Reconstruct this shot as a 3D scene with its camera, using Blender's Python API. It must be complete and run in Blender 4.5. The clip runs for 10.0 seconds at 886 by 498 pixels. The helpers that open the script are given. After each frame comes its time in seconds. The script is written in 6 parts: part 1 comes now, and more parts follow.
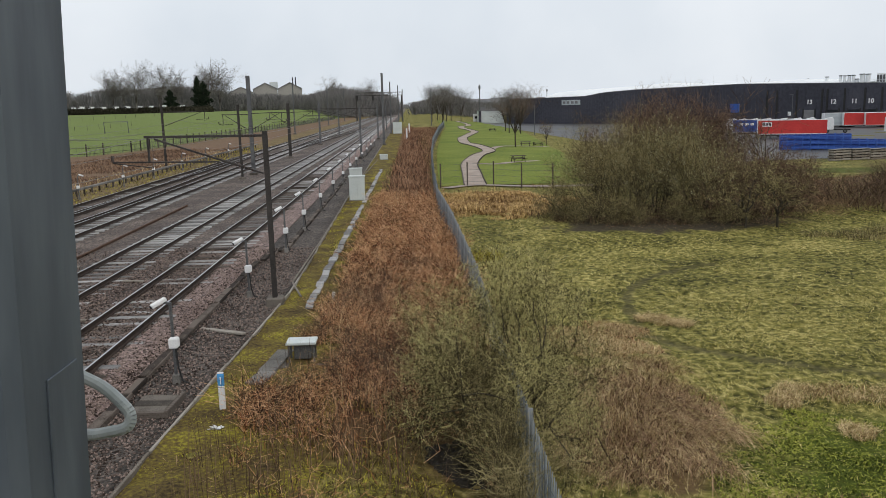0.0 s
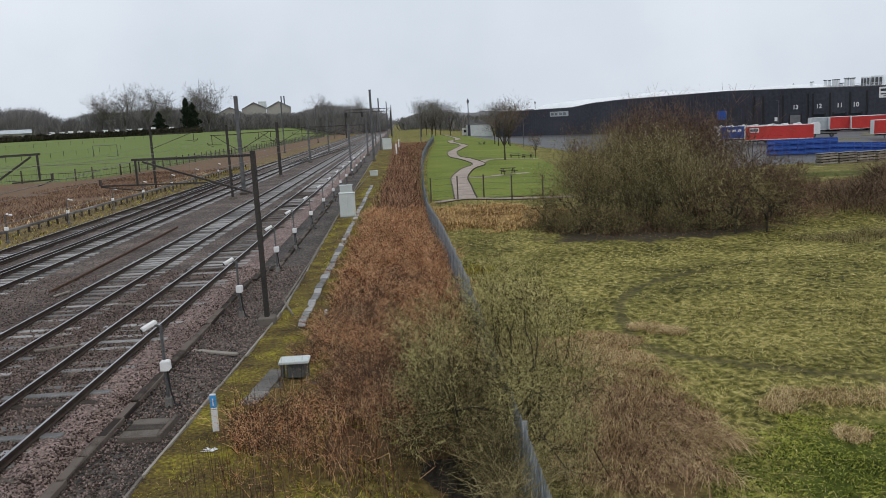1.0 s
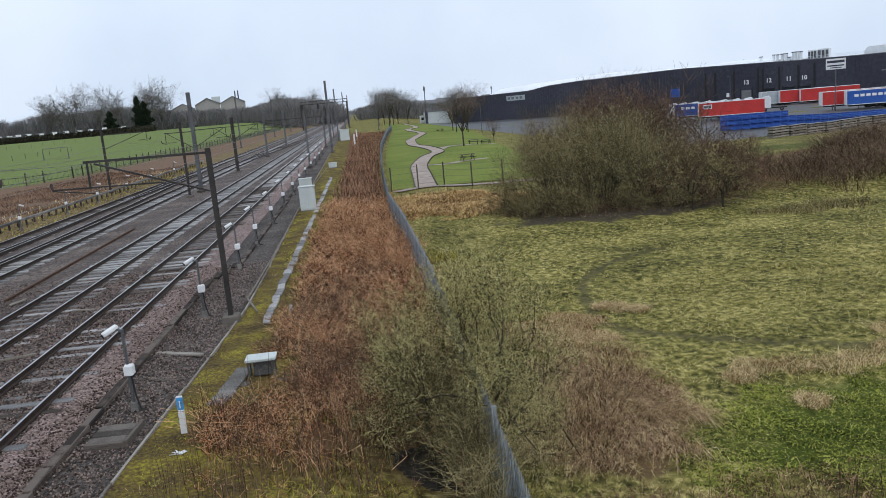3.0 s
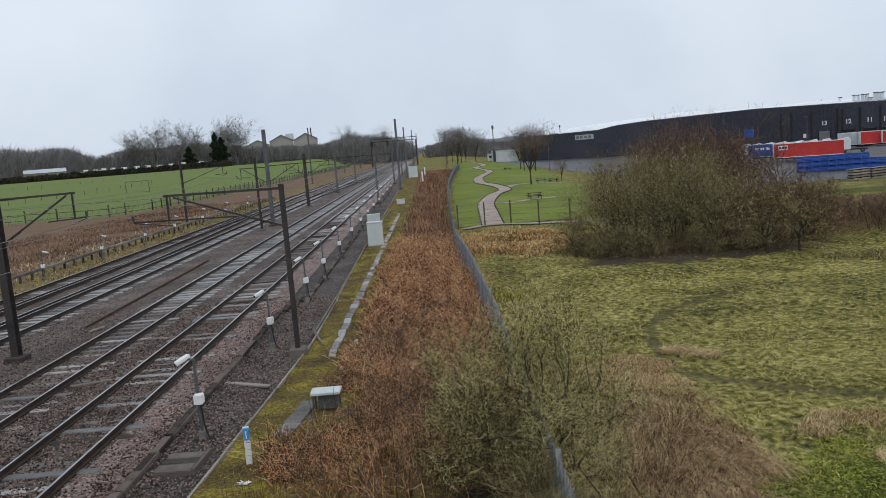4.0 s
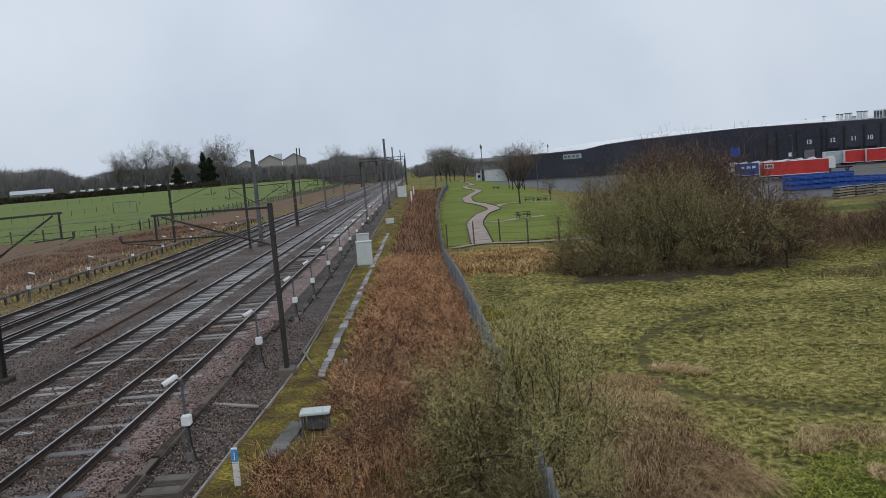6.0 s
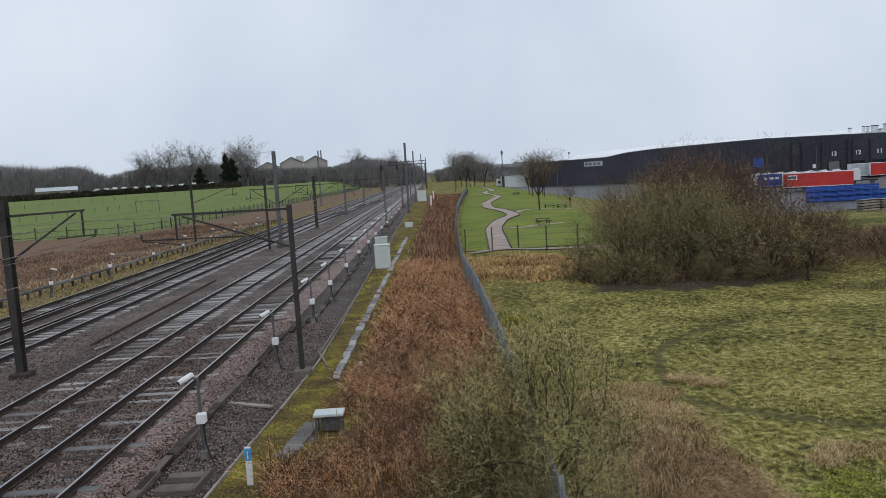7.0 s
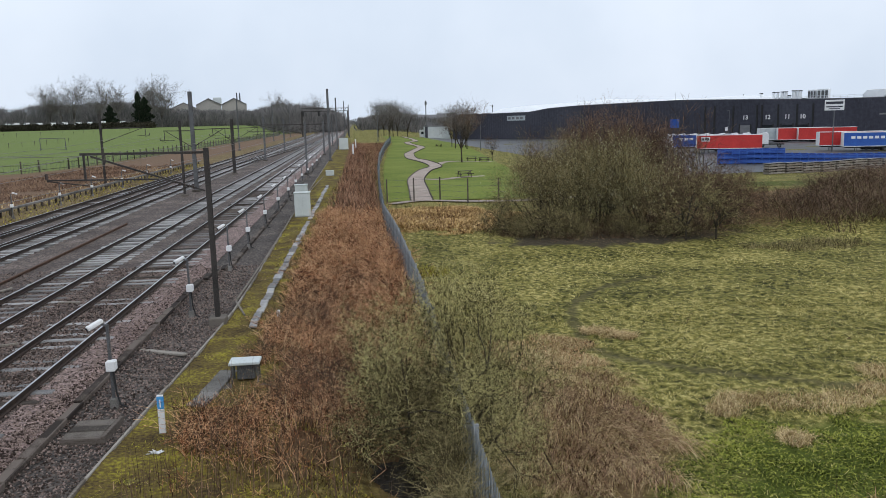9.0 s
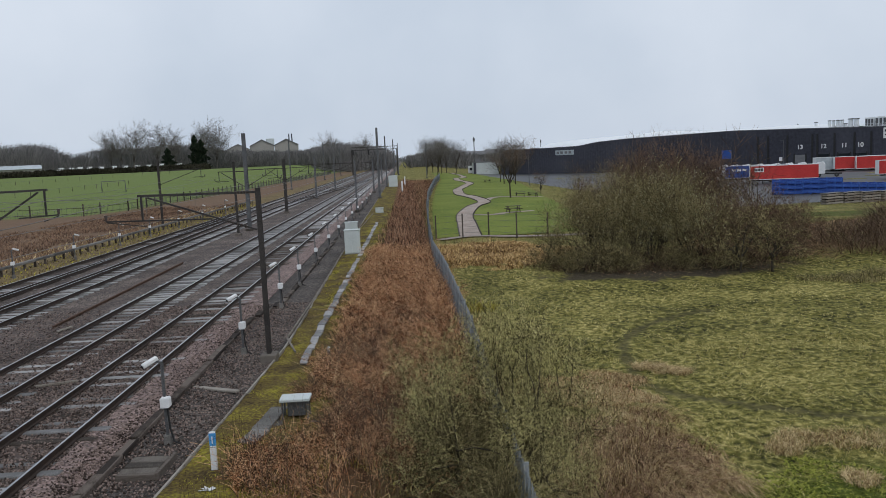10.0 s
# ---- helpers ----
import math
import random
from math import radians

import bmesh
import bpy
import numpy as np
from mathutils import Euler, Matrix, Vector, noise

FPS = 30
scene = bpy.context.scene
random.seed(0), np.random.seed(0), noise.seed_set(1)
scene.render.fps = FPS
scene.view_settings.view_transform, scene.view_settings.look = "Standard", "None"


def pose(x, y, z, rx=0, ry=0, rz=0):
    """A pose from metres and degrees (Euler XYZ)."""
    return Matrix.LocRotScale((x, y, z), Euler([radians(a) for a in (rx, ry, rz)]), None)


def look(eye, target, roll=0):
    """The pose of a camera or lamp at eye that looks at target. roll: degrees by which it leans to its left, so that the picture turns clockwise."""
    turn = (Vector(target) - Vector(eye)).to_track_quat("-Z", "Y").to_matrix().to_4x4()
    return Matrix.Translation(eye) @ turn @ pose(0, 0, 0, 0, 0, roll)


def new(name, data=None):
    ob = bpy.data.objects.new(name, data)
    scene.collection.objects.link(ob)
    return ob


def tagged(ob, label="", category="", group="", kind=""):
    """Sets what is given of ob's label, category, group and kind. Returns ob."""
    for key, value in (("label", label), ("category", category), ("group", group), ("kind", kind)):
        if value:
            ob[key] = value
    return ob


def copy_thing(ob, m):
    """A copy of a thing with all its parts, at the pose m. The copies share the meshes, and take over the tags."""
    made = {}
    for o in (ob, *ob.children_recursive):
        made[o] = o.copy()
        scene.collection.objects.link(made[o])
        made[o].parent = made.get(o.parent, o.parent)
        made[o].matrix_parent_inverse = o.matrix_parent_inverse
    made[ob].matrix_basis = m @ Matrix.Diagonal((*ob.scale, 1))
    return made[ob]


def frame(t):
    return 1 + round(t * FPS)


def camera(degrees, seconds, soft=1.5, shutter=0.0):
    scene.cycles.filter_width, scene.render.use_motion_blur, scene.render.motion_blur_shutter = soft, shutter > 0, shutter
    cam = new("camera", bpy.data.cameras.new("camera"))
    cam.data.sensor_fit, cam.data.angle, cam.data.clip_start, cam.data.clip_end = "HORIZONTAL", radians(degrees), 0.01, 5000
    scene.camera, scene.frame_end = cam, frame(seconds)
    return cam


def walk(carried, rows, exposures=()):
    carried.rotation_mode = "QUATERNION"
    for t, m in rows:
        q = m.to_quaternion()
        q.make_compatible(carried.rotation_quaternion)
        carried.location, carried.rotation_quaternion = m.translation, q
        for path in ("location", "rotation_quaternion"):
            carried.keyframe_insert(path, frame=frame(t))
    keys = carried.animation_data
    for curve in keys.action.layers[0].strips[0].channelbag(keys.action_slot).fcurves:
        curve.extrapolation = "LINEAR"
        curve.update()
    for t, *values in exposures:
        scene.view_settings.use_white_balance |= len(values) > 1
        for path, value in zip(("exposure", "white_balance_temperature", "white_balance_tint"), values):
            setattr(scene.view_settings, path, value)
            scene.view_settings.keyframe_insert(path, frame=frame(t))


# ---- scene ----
# ---------------------------------------------------------------- camera
cam = camera(59.0, 10.0, soft=0.85)
PATH = [
    (0, -0.060, -0.003, 5.775, 79.57, 1.37, -2.47),
    (0.5, -0.018, -0.021, 5.776, 80.23, 2.19, -2.86),
    (1, 0.002, -0.001, 5.778, 80.58, 2.87, -3.26),
    (1.5, 0.033, 0.080, 5.768, 80.19, 3.89, -5.78),
    (2, 0.061, 0.070, 5.757, 79.54, 5.91, -9.58),
    (2.5, 0.046, 0.030, 5.772, 79.03, 6.48, -8.69),
    (2.7, 0.037, 0.014, 5.781, 78.86, 5.88, -8.27),
    (3.8, 0.010, -0.053, 5.829, 82.42, 4.16, -1.06),
    (4, 0.006, -0.031, 5.825, 82.62, 4.56, -1.43),
    (4.5, 0.032, -0.025, 5.802, 83.02, 5.38, -1.42),
    (5, 0.062, -0.007, 5.787, 82.73, 5.51, -1.41),
    (6.3, -0.019, -0.002, 5.794, 84.17, 4.71, -2.49),
    (6.5, 0.021, 0.049, 5.784, 83.66, 7.45, -4.47),
    (7, 0.038, -0.027, 5.789, 84.44, 3.67, -0.76),
    (7.5, 0.055, 0.012, 5.778, 81.49, 3.14, 1.31),
    (8, -0.006, 0.036, 5.798, 81.10, 2.52, -0.36),
    (8.5, -0.040, 0.046, 5.774, 80.78, 1.07, -5.28),
    (9, 0.019, 0.013, 5.789, 80.59, 1.41, -6.32),
    (9.5, 0.063, 0.014, 5.779, 82.95, 2.52, -3.65),
    (10, 0.066, 0.013, 5.785, 83.32, 2.57, -2.81),
]
EXPO = [(0.0, 0.12, 7000, 10), (0.5, -0.02, 6850, 10), (1.0, 0.0, 6750, 10), (2.0, 0.06, 6400, 10), (2.7, 0.2, 6200, 10), (3.8, 0.0, 6500, 10), (5.0, -0.12, 6450, 10), (6.5, -0.22, 6450, 10), (7.0, -0.10, 6450, 10), (7.5, 0.06, 6550, 10), (8.5, 0.06, 6550, 10), (9.0, 0.16, 6450, 10), (9.5, -0.12, 6450, 10), (10.0, -0.18, 6450, 10)]
walk(cam, [(t, pose(x, y, z, a, b, c)) for t, x, y, z, a, b, c in PATH], EXPO)

# ---------------------------------------------------------------- sky and light: bright even overcast
world = bpy.data.worlds.new("overcast")
scene.world = world
world.use_nodes = True
wn, wl = world.node_tree.nodes, world.node_tree.links
sky = wn.new("ShaderNodeTexSky")
sky.sky_type = "NISHITA"
sky.sun_disc = False
sky.sun_elevation, sky.sun_rotation = radians(38), radians(150)
sky.air_density, sky.dust_density, sky.ozone_density = 1.0, 6.0, 1.0
grey = wn.new("ShaderNodeHueSaturation")
grey.inputs["Saturation"].default_value = 0.25
cloud = wn.new("ShaderNodeTexNoise")
cloud.inputs["Scale"].default_value = 2.2
cloud.inputs["Detail"].default_value = 5
cramp = wn.new("ShaderNodeValToRGB")
cramp.color_ramp.elements[0].position, cramp.color_ramp.elements[0].color = 0.36, (5.6, 6.4, 7.5, 1)
cramp.color_ramp.elements[1].position, cramp.color_ramp.elements[1].color = 0.66, (7.2, 7.85, 8.8, 1)
wmix = wn.new("ShaderNodeMix")
wmix.data_type = "RGBA"
wmix.inputs[0].default_value = 0.85
wl.new(sky.outputs[0], grey.inputs["Color"])
wl.new(cloud.outputs["Fac"], cramp.inputs[0])
wl.new(grey.outputs[0], wmix.inputs[6])
wl.new(cramp.outputs[0], wmix.inputs[7])
wl.new(wmix.outputs[2], wn["Background"].inputs["Color"])
wn["Background"].inputs["Strength"].default_value = 0.122
sun = new("sun", bpy.data.lights.new("sun", "SUN"))
sun.data.energy, sun.data.angle, sun.data.color = 0.55, radians(25), (1.0, 0.97, 0.92)
sun.matrix_world = look((0, 0, 60), (-20, 40, 0))

# ---------------------------------------------------------------- materials


def surf(name, cols, scale=1.5, fine=25.0, rough=0.9, bump=0.3, depth=0.02, metal=0.0, island=0.0, rnd=0.0, grain=0.5, stretch=(1, 1, 1)):
    """Colour from two scales of noise through a ramp; relief from the fine one; island and rnd vary it from piece to piece."""
    m = bpy.data.materials.new(name)
    m.use_nodes = True
    n, l = m.node_tree.nodes, m.node_tree.links
    b = n["Principled BSDF"]
    b.inputs["Roughness"].default_value, b.inputs["Metallic"].default_value = rough, metal
    b.inputs["Specular IOR Level"].default_value = 0.12 if rough > 0.8 else 0.3
    tc, mp = n.new("ShaderNodeTexCoord"), n.new("ShaderNodeMapping")
    mp.inputs["Scale"].default_value = stretch
    l.new(tc.outputs["Object"], mp.inputs[0])
    big, small = n.new("ShaderNodeTexNoise"), n.new("ShaderNodeTexNoise")
    for t, s in ((big, scale), (small, fine)):
        t.inputs["Scale"].default_value = s
        t.inputs["Detail"].default_value = 4
        l.new(mp.outputs[0], t.inputs["Vector"])
    mix = n.new("ShaderNodeMix")
    mix.inputs[0].default_value = grain
    l.new(big.outputs["Fac"], mix.inputs[2])
    l.new(small.outputs["Fac"], mix.inputs[3])
    value = mix.outputs[0]
    for amount, kind, out in ((island, "ShaderNodeNewGeometry", "Random Per Island"), (rnd, "ShaderNodeObjectInfo", "Random")):
        if amount:
            g = n.new(kind)
            a = n.new("ShaderNodeMath")
            a.operation = "MULTIPLY_ADD"
            a.inputs[1].default_value, a.inputs[2].default_value = amount, -amount / 2
            l.new(g.outputs[out], a.inputs[0])
            s = n.new("ShaderNodeMath")
            s.operation = "ADD"
            l.new(value, s.inputs[0])
            l.new(a.outputs[0], s.inputs[1])
            value = s.outputs[0]
    r = n.new("ShaderNodeValToRGB")
    e = r.color_ramp.elements
    while len(e) < len(cols):
        e.new(0.5)
    for i, c in enumerate(cols):
        e[i].position = 0.35 + 0.30 * i / max(1, len(cols) - 1)
        e[i].color = (*c, 1)
    l.new(value, r.inputs[0])
    l.new(r.outputs[0], b.inputs["Base Color"])
    if bump:
        bp = n.new("ShaderNodeBump")
        bp.inputs["Strength"].default_value, bp.inputs["Distance"].default_value = bump, depth
        l.new(small.outputs["Fac"], bp.inputs["Height"])
        l.new(bp.outputs[0], b.inputs["Normal"])
    return m


def ballast_mat(name, cols, scale=16.0):
    """Crushed stone: one tone a stone, dark gaps between."""
    m = surf(name, cols, 0.35, 7.0, 0.78, 0)
    n, l = m.node_tree.nodes, m.node_tree.links
    b = n["Principled BSDF"]
    v = n.new("ShaderNodeTexVoronoi")
    v.inputs["Scale"].default_value = scale
    l.new(n["Texture Coordinate"].outputs["Object"], v.inputs["Vector"])
    hsv = n.new("ShaderNodeHueSaturation")
    r = n.new("ShaderNodeMapRange")
    r.inputs["To Min"].default_value, r.inputs["To Max"].default_value = 0.08, 2.1
    l.new(v.outputs["Color"], r.inputs[0])
    l.new(r.outputs[0], hsv.inputs["Value"])
    l.new(n["Color Ramp"].outputs[0], hsv.inputs["Color"])
    l.new(hsv.outputs[0], b.inputs["Base Color"])
    bp = n.new("ShaderNodeBump")
    bp.invert = True
    bp.inputs["Strength"].default_value, bp.inputs["Distance"].default_value = 1.0, 0.05
    l.new(v.outputs["Distance"], bp.inputs["Height"])
    l.new(bp.outputs[0], b.inputs["Normal"])
    return m


M_rail_side = surf("rusty rail", [(0.02, 0.013, 0.01), (0.05, 0.032, 0.023)], 6, 60, 0.75, 0.3, 0.003)
M_rail_top = surf("polished rail head", [(0.30, 0.31, 0.33), (0.42, 0.43, 0.45)], 3, 40, 0.28, 0, metal=1.0)
M_ballast = ballast_mat("grey ballast", [(0.042, 0.030, 0.025), (0.087, 0.066, 0.056), (0.165, 0.127, 0.109)])
M_ballast_pink = ballast_mat("fresh pinkish ballast", [(0.135, 0.094, 0.083), (0.20, 0.143, 0.128), (0.26, 0.193, 0.172)])
M_cess = ballast_mat("dark cess gravel", [(0.03, 0.025, 0.021), (0.07, 0.057, 0.049), (0.13, 0.107, 0.092)], 17)
M_stone = surf("loose ballast stone", [(0.04, 0.029, 0.024), (0.14, 0.104, 0.089), (0.27, 0.205, 0.178)], 3, 30, 0.85, 0.2, 0.01, island=0.5, grain=0.3)
M_concrete = surf("weathered concrete", [(0.085, 0.08, 0.074), (0.145, 0.137, 0.127), (0.22, 0.21, 0.195)], 2, 45, 0.85, 0.3, 0.006, rnd=0.35)
M_sleeper = surf("pale concrete sleeper", [(0.12, 0.117, 0.115), (0.215, 0.21, 0.206), (0.35, 0.343, 0.337)], 3, 40, 0.7, 0.25, 0.006, rnd=0.4)
M_brownconc = surf("stained brown concrete", [(0.05, 0.043, 0.037), (0.095, 0.082, 0.07), (0.15, 0.132, 0.115)], 3, 35, 0.9, 0.4, 0.01, rnd=0.4)
M_timber = surf("dark creosoted timber", [(0.03, 0.024, 0.02), (0.075, 0.062, 0.052), (0.13, 0.11, 0.095)], 3, 30, 0.9, 0.35, 0.006, rnd=0.3, stretch=(1, 8, 8))
M_board = surf("weathered edging board", [(0.14, 0.12, 0.10), (0.23, 0.205, 0.175), (0.30, 0.275, 0.24)], 2, 30, 0.9, 0.3, 0.006, rnd=0.3)
M_moss = surf("mossy verge", [(0.035, 0.025, 0.013), (0.09, 0.063, 0.026), (0.155, 0.12, 0.028), (0.29, 0.255, 0.034)], 0.8, 14, 0.95, 0.9, 0.06, grain=0.5)
# soil taken near black: shade at the hawthorn's foot is painted into it
M_soil = surf("dark soil with shade in colour", [(0.012, 0.01, 0.008), (0.035, 0.028, 0.02)], 2, 18, 0.8, 0.6, 0.03)
M_mast_dark = surf("dark weathered steel mast", [(0.022, 0.02, 0.019), (0.05, 0.045, 0.042), (0.075, 0.066, 0.06)], 1.2, 25, 0.6, 0.15, 0.003, metal=0.3)
M_mast_grey = surf("dull galvanised steel", [(0.07, 0.072, 0.076), (0.12, 0.123, 0.127), (0.18, 0.183, 0.187)], 1.5, 30, 0.55, 0.1, 0.002, metal=0.5)
M_wire = surf("overhead wire", [(0.12, 0.11, 0.10), (0.2, 0.185, 0.17)], 2, 20, 0.6, 0, metal=0.2)
M_insul = surf("brown glazed insulator", [(0.03, 0.018, 0.014), (0.05, 0.03, 0.022)], 5, 30, 0.3, 0)
M_white = surf("white plastic box", [(0.62, 0.63, 0.64), (0.78, 0.78, 0.78)], 4, 40, 0.5, 0.05, 0.002)
M_cab = surf("pale grey painted cabinet", [(0.45, 0.49, 0.48), (0.56, 0.60, 0.59)], 1.2, 20, 0.5, 0.05, 0.002)
M_blue = surf("blue reflective band", [(0.05, 0.25, 0.55), (0.08, 0.33, 0.65)], 5, 30, 0.5, 0)
M_black = surf("black rubber cable", [(0.012, 0.012, 0.012), (0.03, 0.03, 0.03)], 5, 30, 0.6, 0)
M_fence = surf("galvanised palisade steel", [(0.13, 0.15, 0.165), (0.20, 0.222, 0.24), (0.28, 0.30, 0.32)], 1.2, 20, 0.6, 0.1, 0.003, metal=0.2, rnd=0.3)
M_lawn = surf("mown park lawn", [(0.085, 0.12, 0.022), (0.145, 0.18, 0.032), (0.195, 0.22, 0.048)], 0.12, 3.0, 0.95, 0.6, 0.05)
M_path = surf("gravel footpath", [(0.25, 0.20, 0.17), (0.34, 0.28, 0.24), (0.42, 0.35, 0.30)], 0.6, 12, 0.9, 0.3, 0.01)
M_tar = surf("wet grey asphalt", [(0.036, 0.038, 0.041), (0.058, 0.06, 0.063), (0.09, 0.091, 0.095)], 0.08, 5, 0.55, 0.2, 0.01)
M_clad = surf("charcoal profiled cladding", [(0.030, 0.031, 0.043), (0.045, 0.046, 0.062), (0.062, 0.063, 0.080)], 0.06, 1.0, 0.55, 0.1, 0.02)
M_roof = surf("pale metal roof sheet", [(0.74, 0.77, 0.79), (0.86, 0.88, 0.89)], 0.05, 0.8, 0.3, 0)
M_roofband = surf("translucent roof glazing", [(0.30, 0.34, 0.36), (0.48, 0.52, 0.54)], 0.1, 1.0, 0.35, 0)
M_red = surf("red tarpaulin", [(0.42, 0.03, 0.028), (0.58, 0.05, 0.045)], 0.4, 6, 0.5, 0.1, 0.01)
M_bluetarp = surf("blue tarpaulin", [(0.02, 0.07, 0.30), (0.035, 0.12, 0.42)], 0.4, 6, 0.5, 0.1, 0.01)
M_rack = surf("blue painted stillage steel", [(0.015, 0.045, 0.22), (0.03, 0.09, 0.38), (0.05, 0.13, 0.45)], 1.5, 8, 0.5, 0.1, 0.01, island=0.5)
M_bark = surf("grey brown bark", [(0.025, 0.021, 0.016), (0.055, 0.046, 0.034), (0.095, 0.082, 0.058)], 2, 30, 0.95, 0.4, 0.008)
M_twig_green = surf("lichened grey green twig", [(0.026, 0.021, 0.010), (0.185, 0.162, 0.066), (0.58, 0.52, 0.24)], 1.2, 20, 0.9, 0, island=0.7, grain=0.3)
M_twig_brown = surf("olive brown bare twig", [(0.048, 0.039, 0.019), (0.155, 0.127, 0.058), (0.37, 0.31, 0.155)], 0.8, 10, 0.9, 0, island=0.5, grain=0.3)
M_twig_red = surf("purplish brown twig", [(0.045, 0.027, 0.02), (0.115, 0.070, 0.046), (0.22, 0.145, 0.095)], 0.3, 5, 0.9, 0, island=0.5, grain=0.3)
M_twig_grey = surf("grey bare twig", [(0.07, 0.063, 0.056), (0.13, 0.118, 0.105), (0.20, 0.185, 0.165)], 0.3, 5, 0.9, 0, island=0.5, grain=0.3)
M_catkin = surf("pale catkin", [(0.36, 0.36, 0.20), (0.55, 0.54, 0.36)], 2, 20, 0.9, 0, island=0.5)
M_brush = surf("rusty brown bramble stem", [(0.032, 0.012, 0.007), (0.26, 0.098, 0.046), (0.51, 0.225, 0.104), (0.73, 0.45, 0.255)], 0.45, 4, 0.95, 0, island=0.85, grain=0.25)
M_straw = surf("bleached dead grass", [(0.23, 0.15, 0.07), (0.48, 0.345, 0.165), (0.72, 0.57, 0.32)], 0.6, 6, 0.95, 0, island=0.6, grain=0.3)
M_farbrush = surf("rusty brown dead stem", [(0.05, 0.026, 0.018), (0.21, 0.108, 0.066), (0.44, 0.26, 0.165)], 0.2, 4, 0.95, 0, island=0.6, grain=0.3)
M_gold = surf("golden dry reed", [(0.16, 0.085, 0.035), (0.46, 0.28, 0.105), (0.74, 0.52, 0.24)], 0.5, 5, 0.95, 0, island=0.6, grain=0.3)
M_reed = surf("brown dead reed", [(0.08, 0.042, 0.026), (0.26, 0.15, 0.086), (0.54, 0.36, 0.215)], 0.15, 4, 0.95, 0, island=0.5, grain=0.3)
M_heath = surf("purple brown dead reed", [(0.055, 0.031, 0.022), (0.17, 0.098, 0.064), (0.36, 0.235, 0.155)], 0.15, 4, 0.95, 0, island=0.5, grain=0.3)
M_grass = surf("winter meadow grass", [(0.065, 0.059, 0.012), (0.245, 0.217, 0.05), (0.46, 0.40, 0.12), (0.76, 0.65, 0.295)], 0.25, 3, 0.95, 0, island=0.6, grain=0.7)
M_lush = surf("fresh green grass", [(0.045, 0.06, 0.009), (0.16, 0.19, 0.026), (0.34, 0.35, 0.07)], 0.5, 6, 0.95, 0, island=0.5, grain=0.3)
M_conifer = surf("dark conifer foliage", [(0.008, 0.014, 0.009), (0.02, 0.03, 0.018), (0.035, 0.048, 0.028)], 0.3, 3, 0.95, 0, island=0.5)
# paler and greyer than near twigs: distance haze is put into this colour
M_farwood = surf("distant bare woodland, haze in colour", [(0.115, 0.113, 0.114), (0.17, 0.165, 0.162), (0.235, 0.225, 0.218)], 0.02, 0.4, 0.95, 0, island=0.5, grain=0.4)
M_render = surf("cream rendered wall", [(0.27, 0.26, 0.235), (0.36, 0.345, 0.31)], 0.05, 1, 0.8, 0)
M_slate = surf("grey sheet roof", [(0.13, 0.13, 0.135), (0.21, 0.21, 0.215)], 0.1, 1, 0.7, 0)
M_glass = surf("dark window glass", [(0.015, 0.018, 0.022), (0.03, 0.034, 0.04)], 0.5, 3, 0.1, 0)
M_pole = surf("blue grey painted post", [(0.035, 0.044, 0.056), (0.06, 0.073, 0.09), (0.10, 0.118, 0.138)], 9, 60, 0.5, 0.15, 0.002, stretch=(1, 1, 0.2))
M_conduit = surf("grey galvanised conduit", [(0.22, 0.25, 0.25), (0.33, 0.36, 0.355)], 20, 120, 0.5, 0.1, 0.001)
M_letter = surf("white painted marking", [(0.70, 0.70, 0.70), (0.82, 0.82, 0.82)], 3, 20, 0.6, 0)
M_lamp = bpy.data.materials.new("train headlight")
M_lamp.use_nodes = True
M_lamp.node_tree.nodes["Principled BSDF"].inputs["Emission Color"].default_value = (1, 0.95, 0.85, 1)
M_lamp.node_tree.nodes["Principled BSDF"].inputs["Emission Strength"].default_value = 6.0

# ---------------------------------------------------------------- mesh helpers


def part(name, bm, material, parent=None, label=""):
    me = bpy.data.meshes.new(name)
    bm.to_mesh(me)
    bm.free()
    me.materials.append(material)
    ob = new(name, me)
    ob.parent = parent
    return tagged(ob, label) if label else ob


def piece(name, me, parent, m):
    """One more object on a shared mesh."""
    ob = new(name, me)
    ob.parent, ob.matrix_local = parent, m
    return ob


def mesh_of(name, bm, material):
    me = bpy.data.meshes.new(name)
    bm.to_mesh(me)
    bm.free()
    me.materials.append(material)
    return me


def empty(name, m, label="", category="", group="", kind=""):
    ob = new(name)
    ob.matrix_world = m
    ob.empty_display_size = 0.2
    return tagged(ob, label, category, group, kind)


def box(sx, sy, sz, m=None, bm=None, bevel=0.0):
    """A box that stands on its base, centred in x and y; bevelled when asked."""
    own = bmesh.new()
    bmesh.ops.create_cube(own, size=1, matrix=Matrix.Translation((0, 0, sz / 2)) @ Matrix.Diagonal((sx, sy, sz, 1)))
    if bevel:
        bmesh.ops.bevel(own, geom=own.edges[:], offset=bevel, segments=1, affect="EDGES")
    return join(own, m, bm)


def join(own, m, bm):
    if m is not None:
        bmesh.ops.transform(own, matrix=m, verts=own.verts[:])
    if bm is None:
        return own
    me = bpy.data.meshes.new("tmp")
    own.to_mesh(me)
    own.free()
    bm.from_mesh(me)
    bpy.data.meshes.remove(me)
    return bm


def rod(a, b, r0, r1=None, n=8, bm=None):
    """A tapered round bar from a to b."""
    a, b = Vector(a), Vector(b)
    own = bmesh.new()
    bmesh.ops.create_cone(own, cap_ends=True, segments=n, radius1=r0, radius2=r0 if r1 is None else r1, depth=(b - a).length)
    q = (b - a).to_track_quat("Z", "Y").to_matrix().to_4x4()
    return join(own, Matrix.Translation((a + b) / 2) @ q, bm)


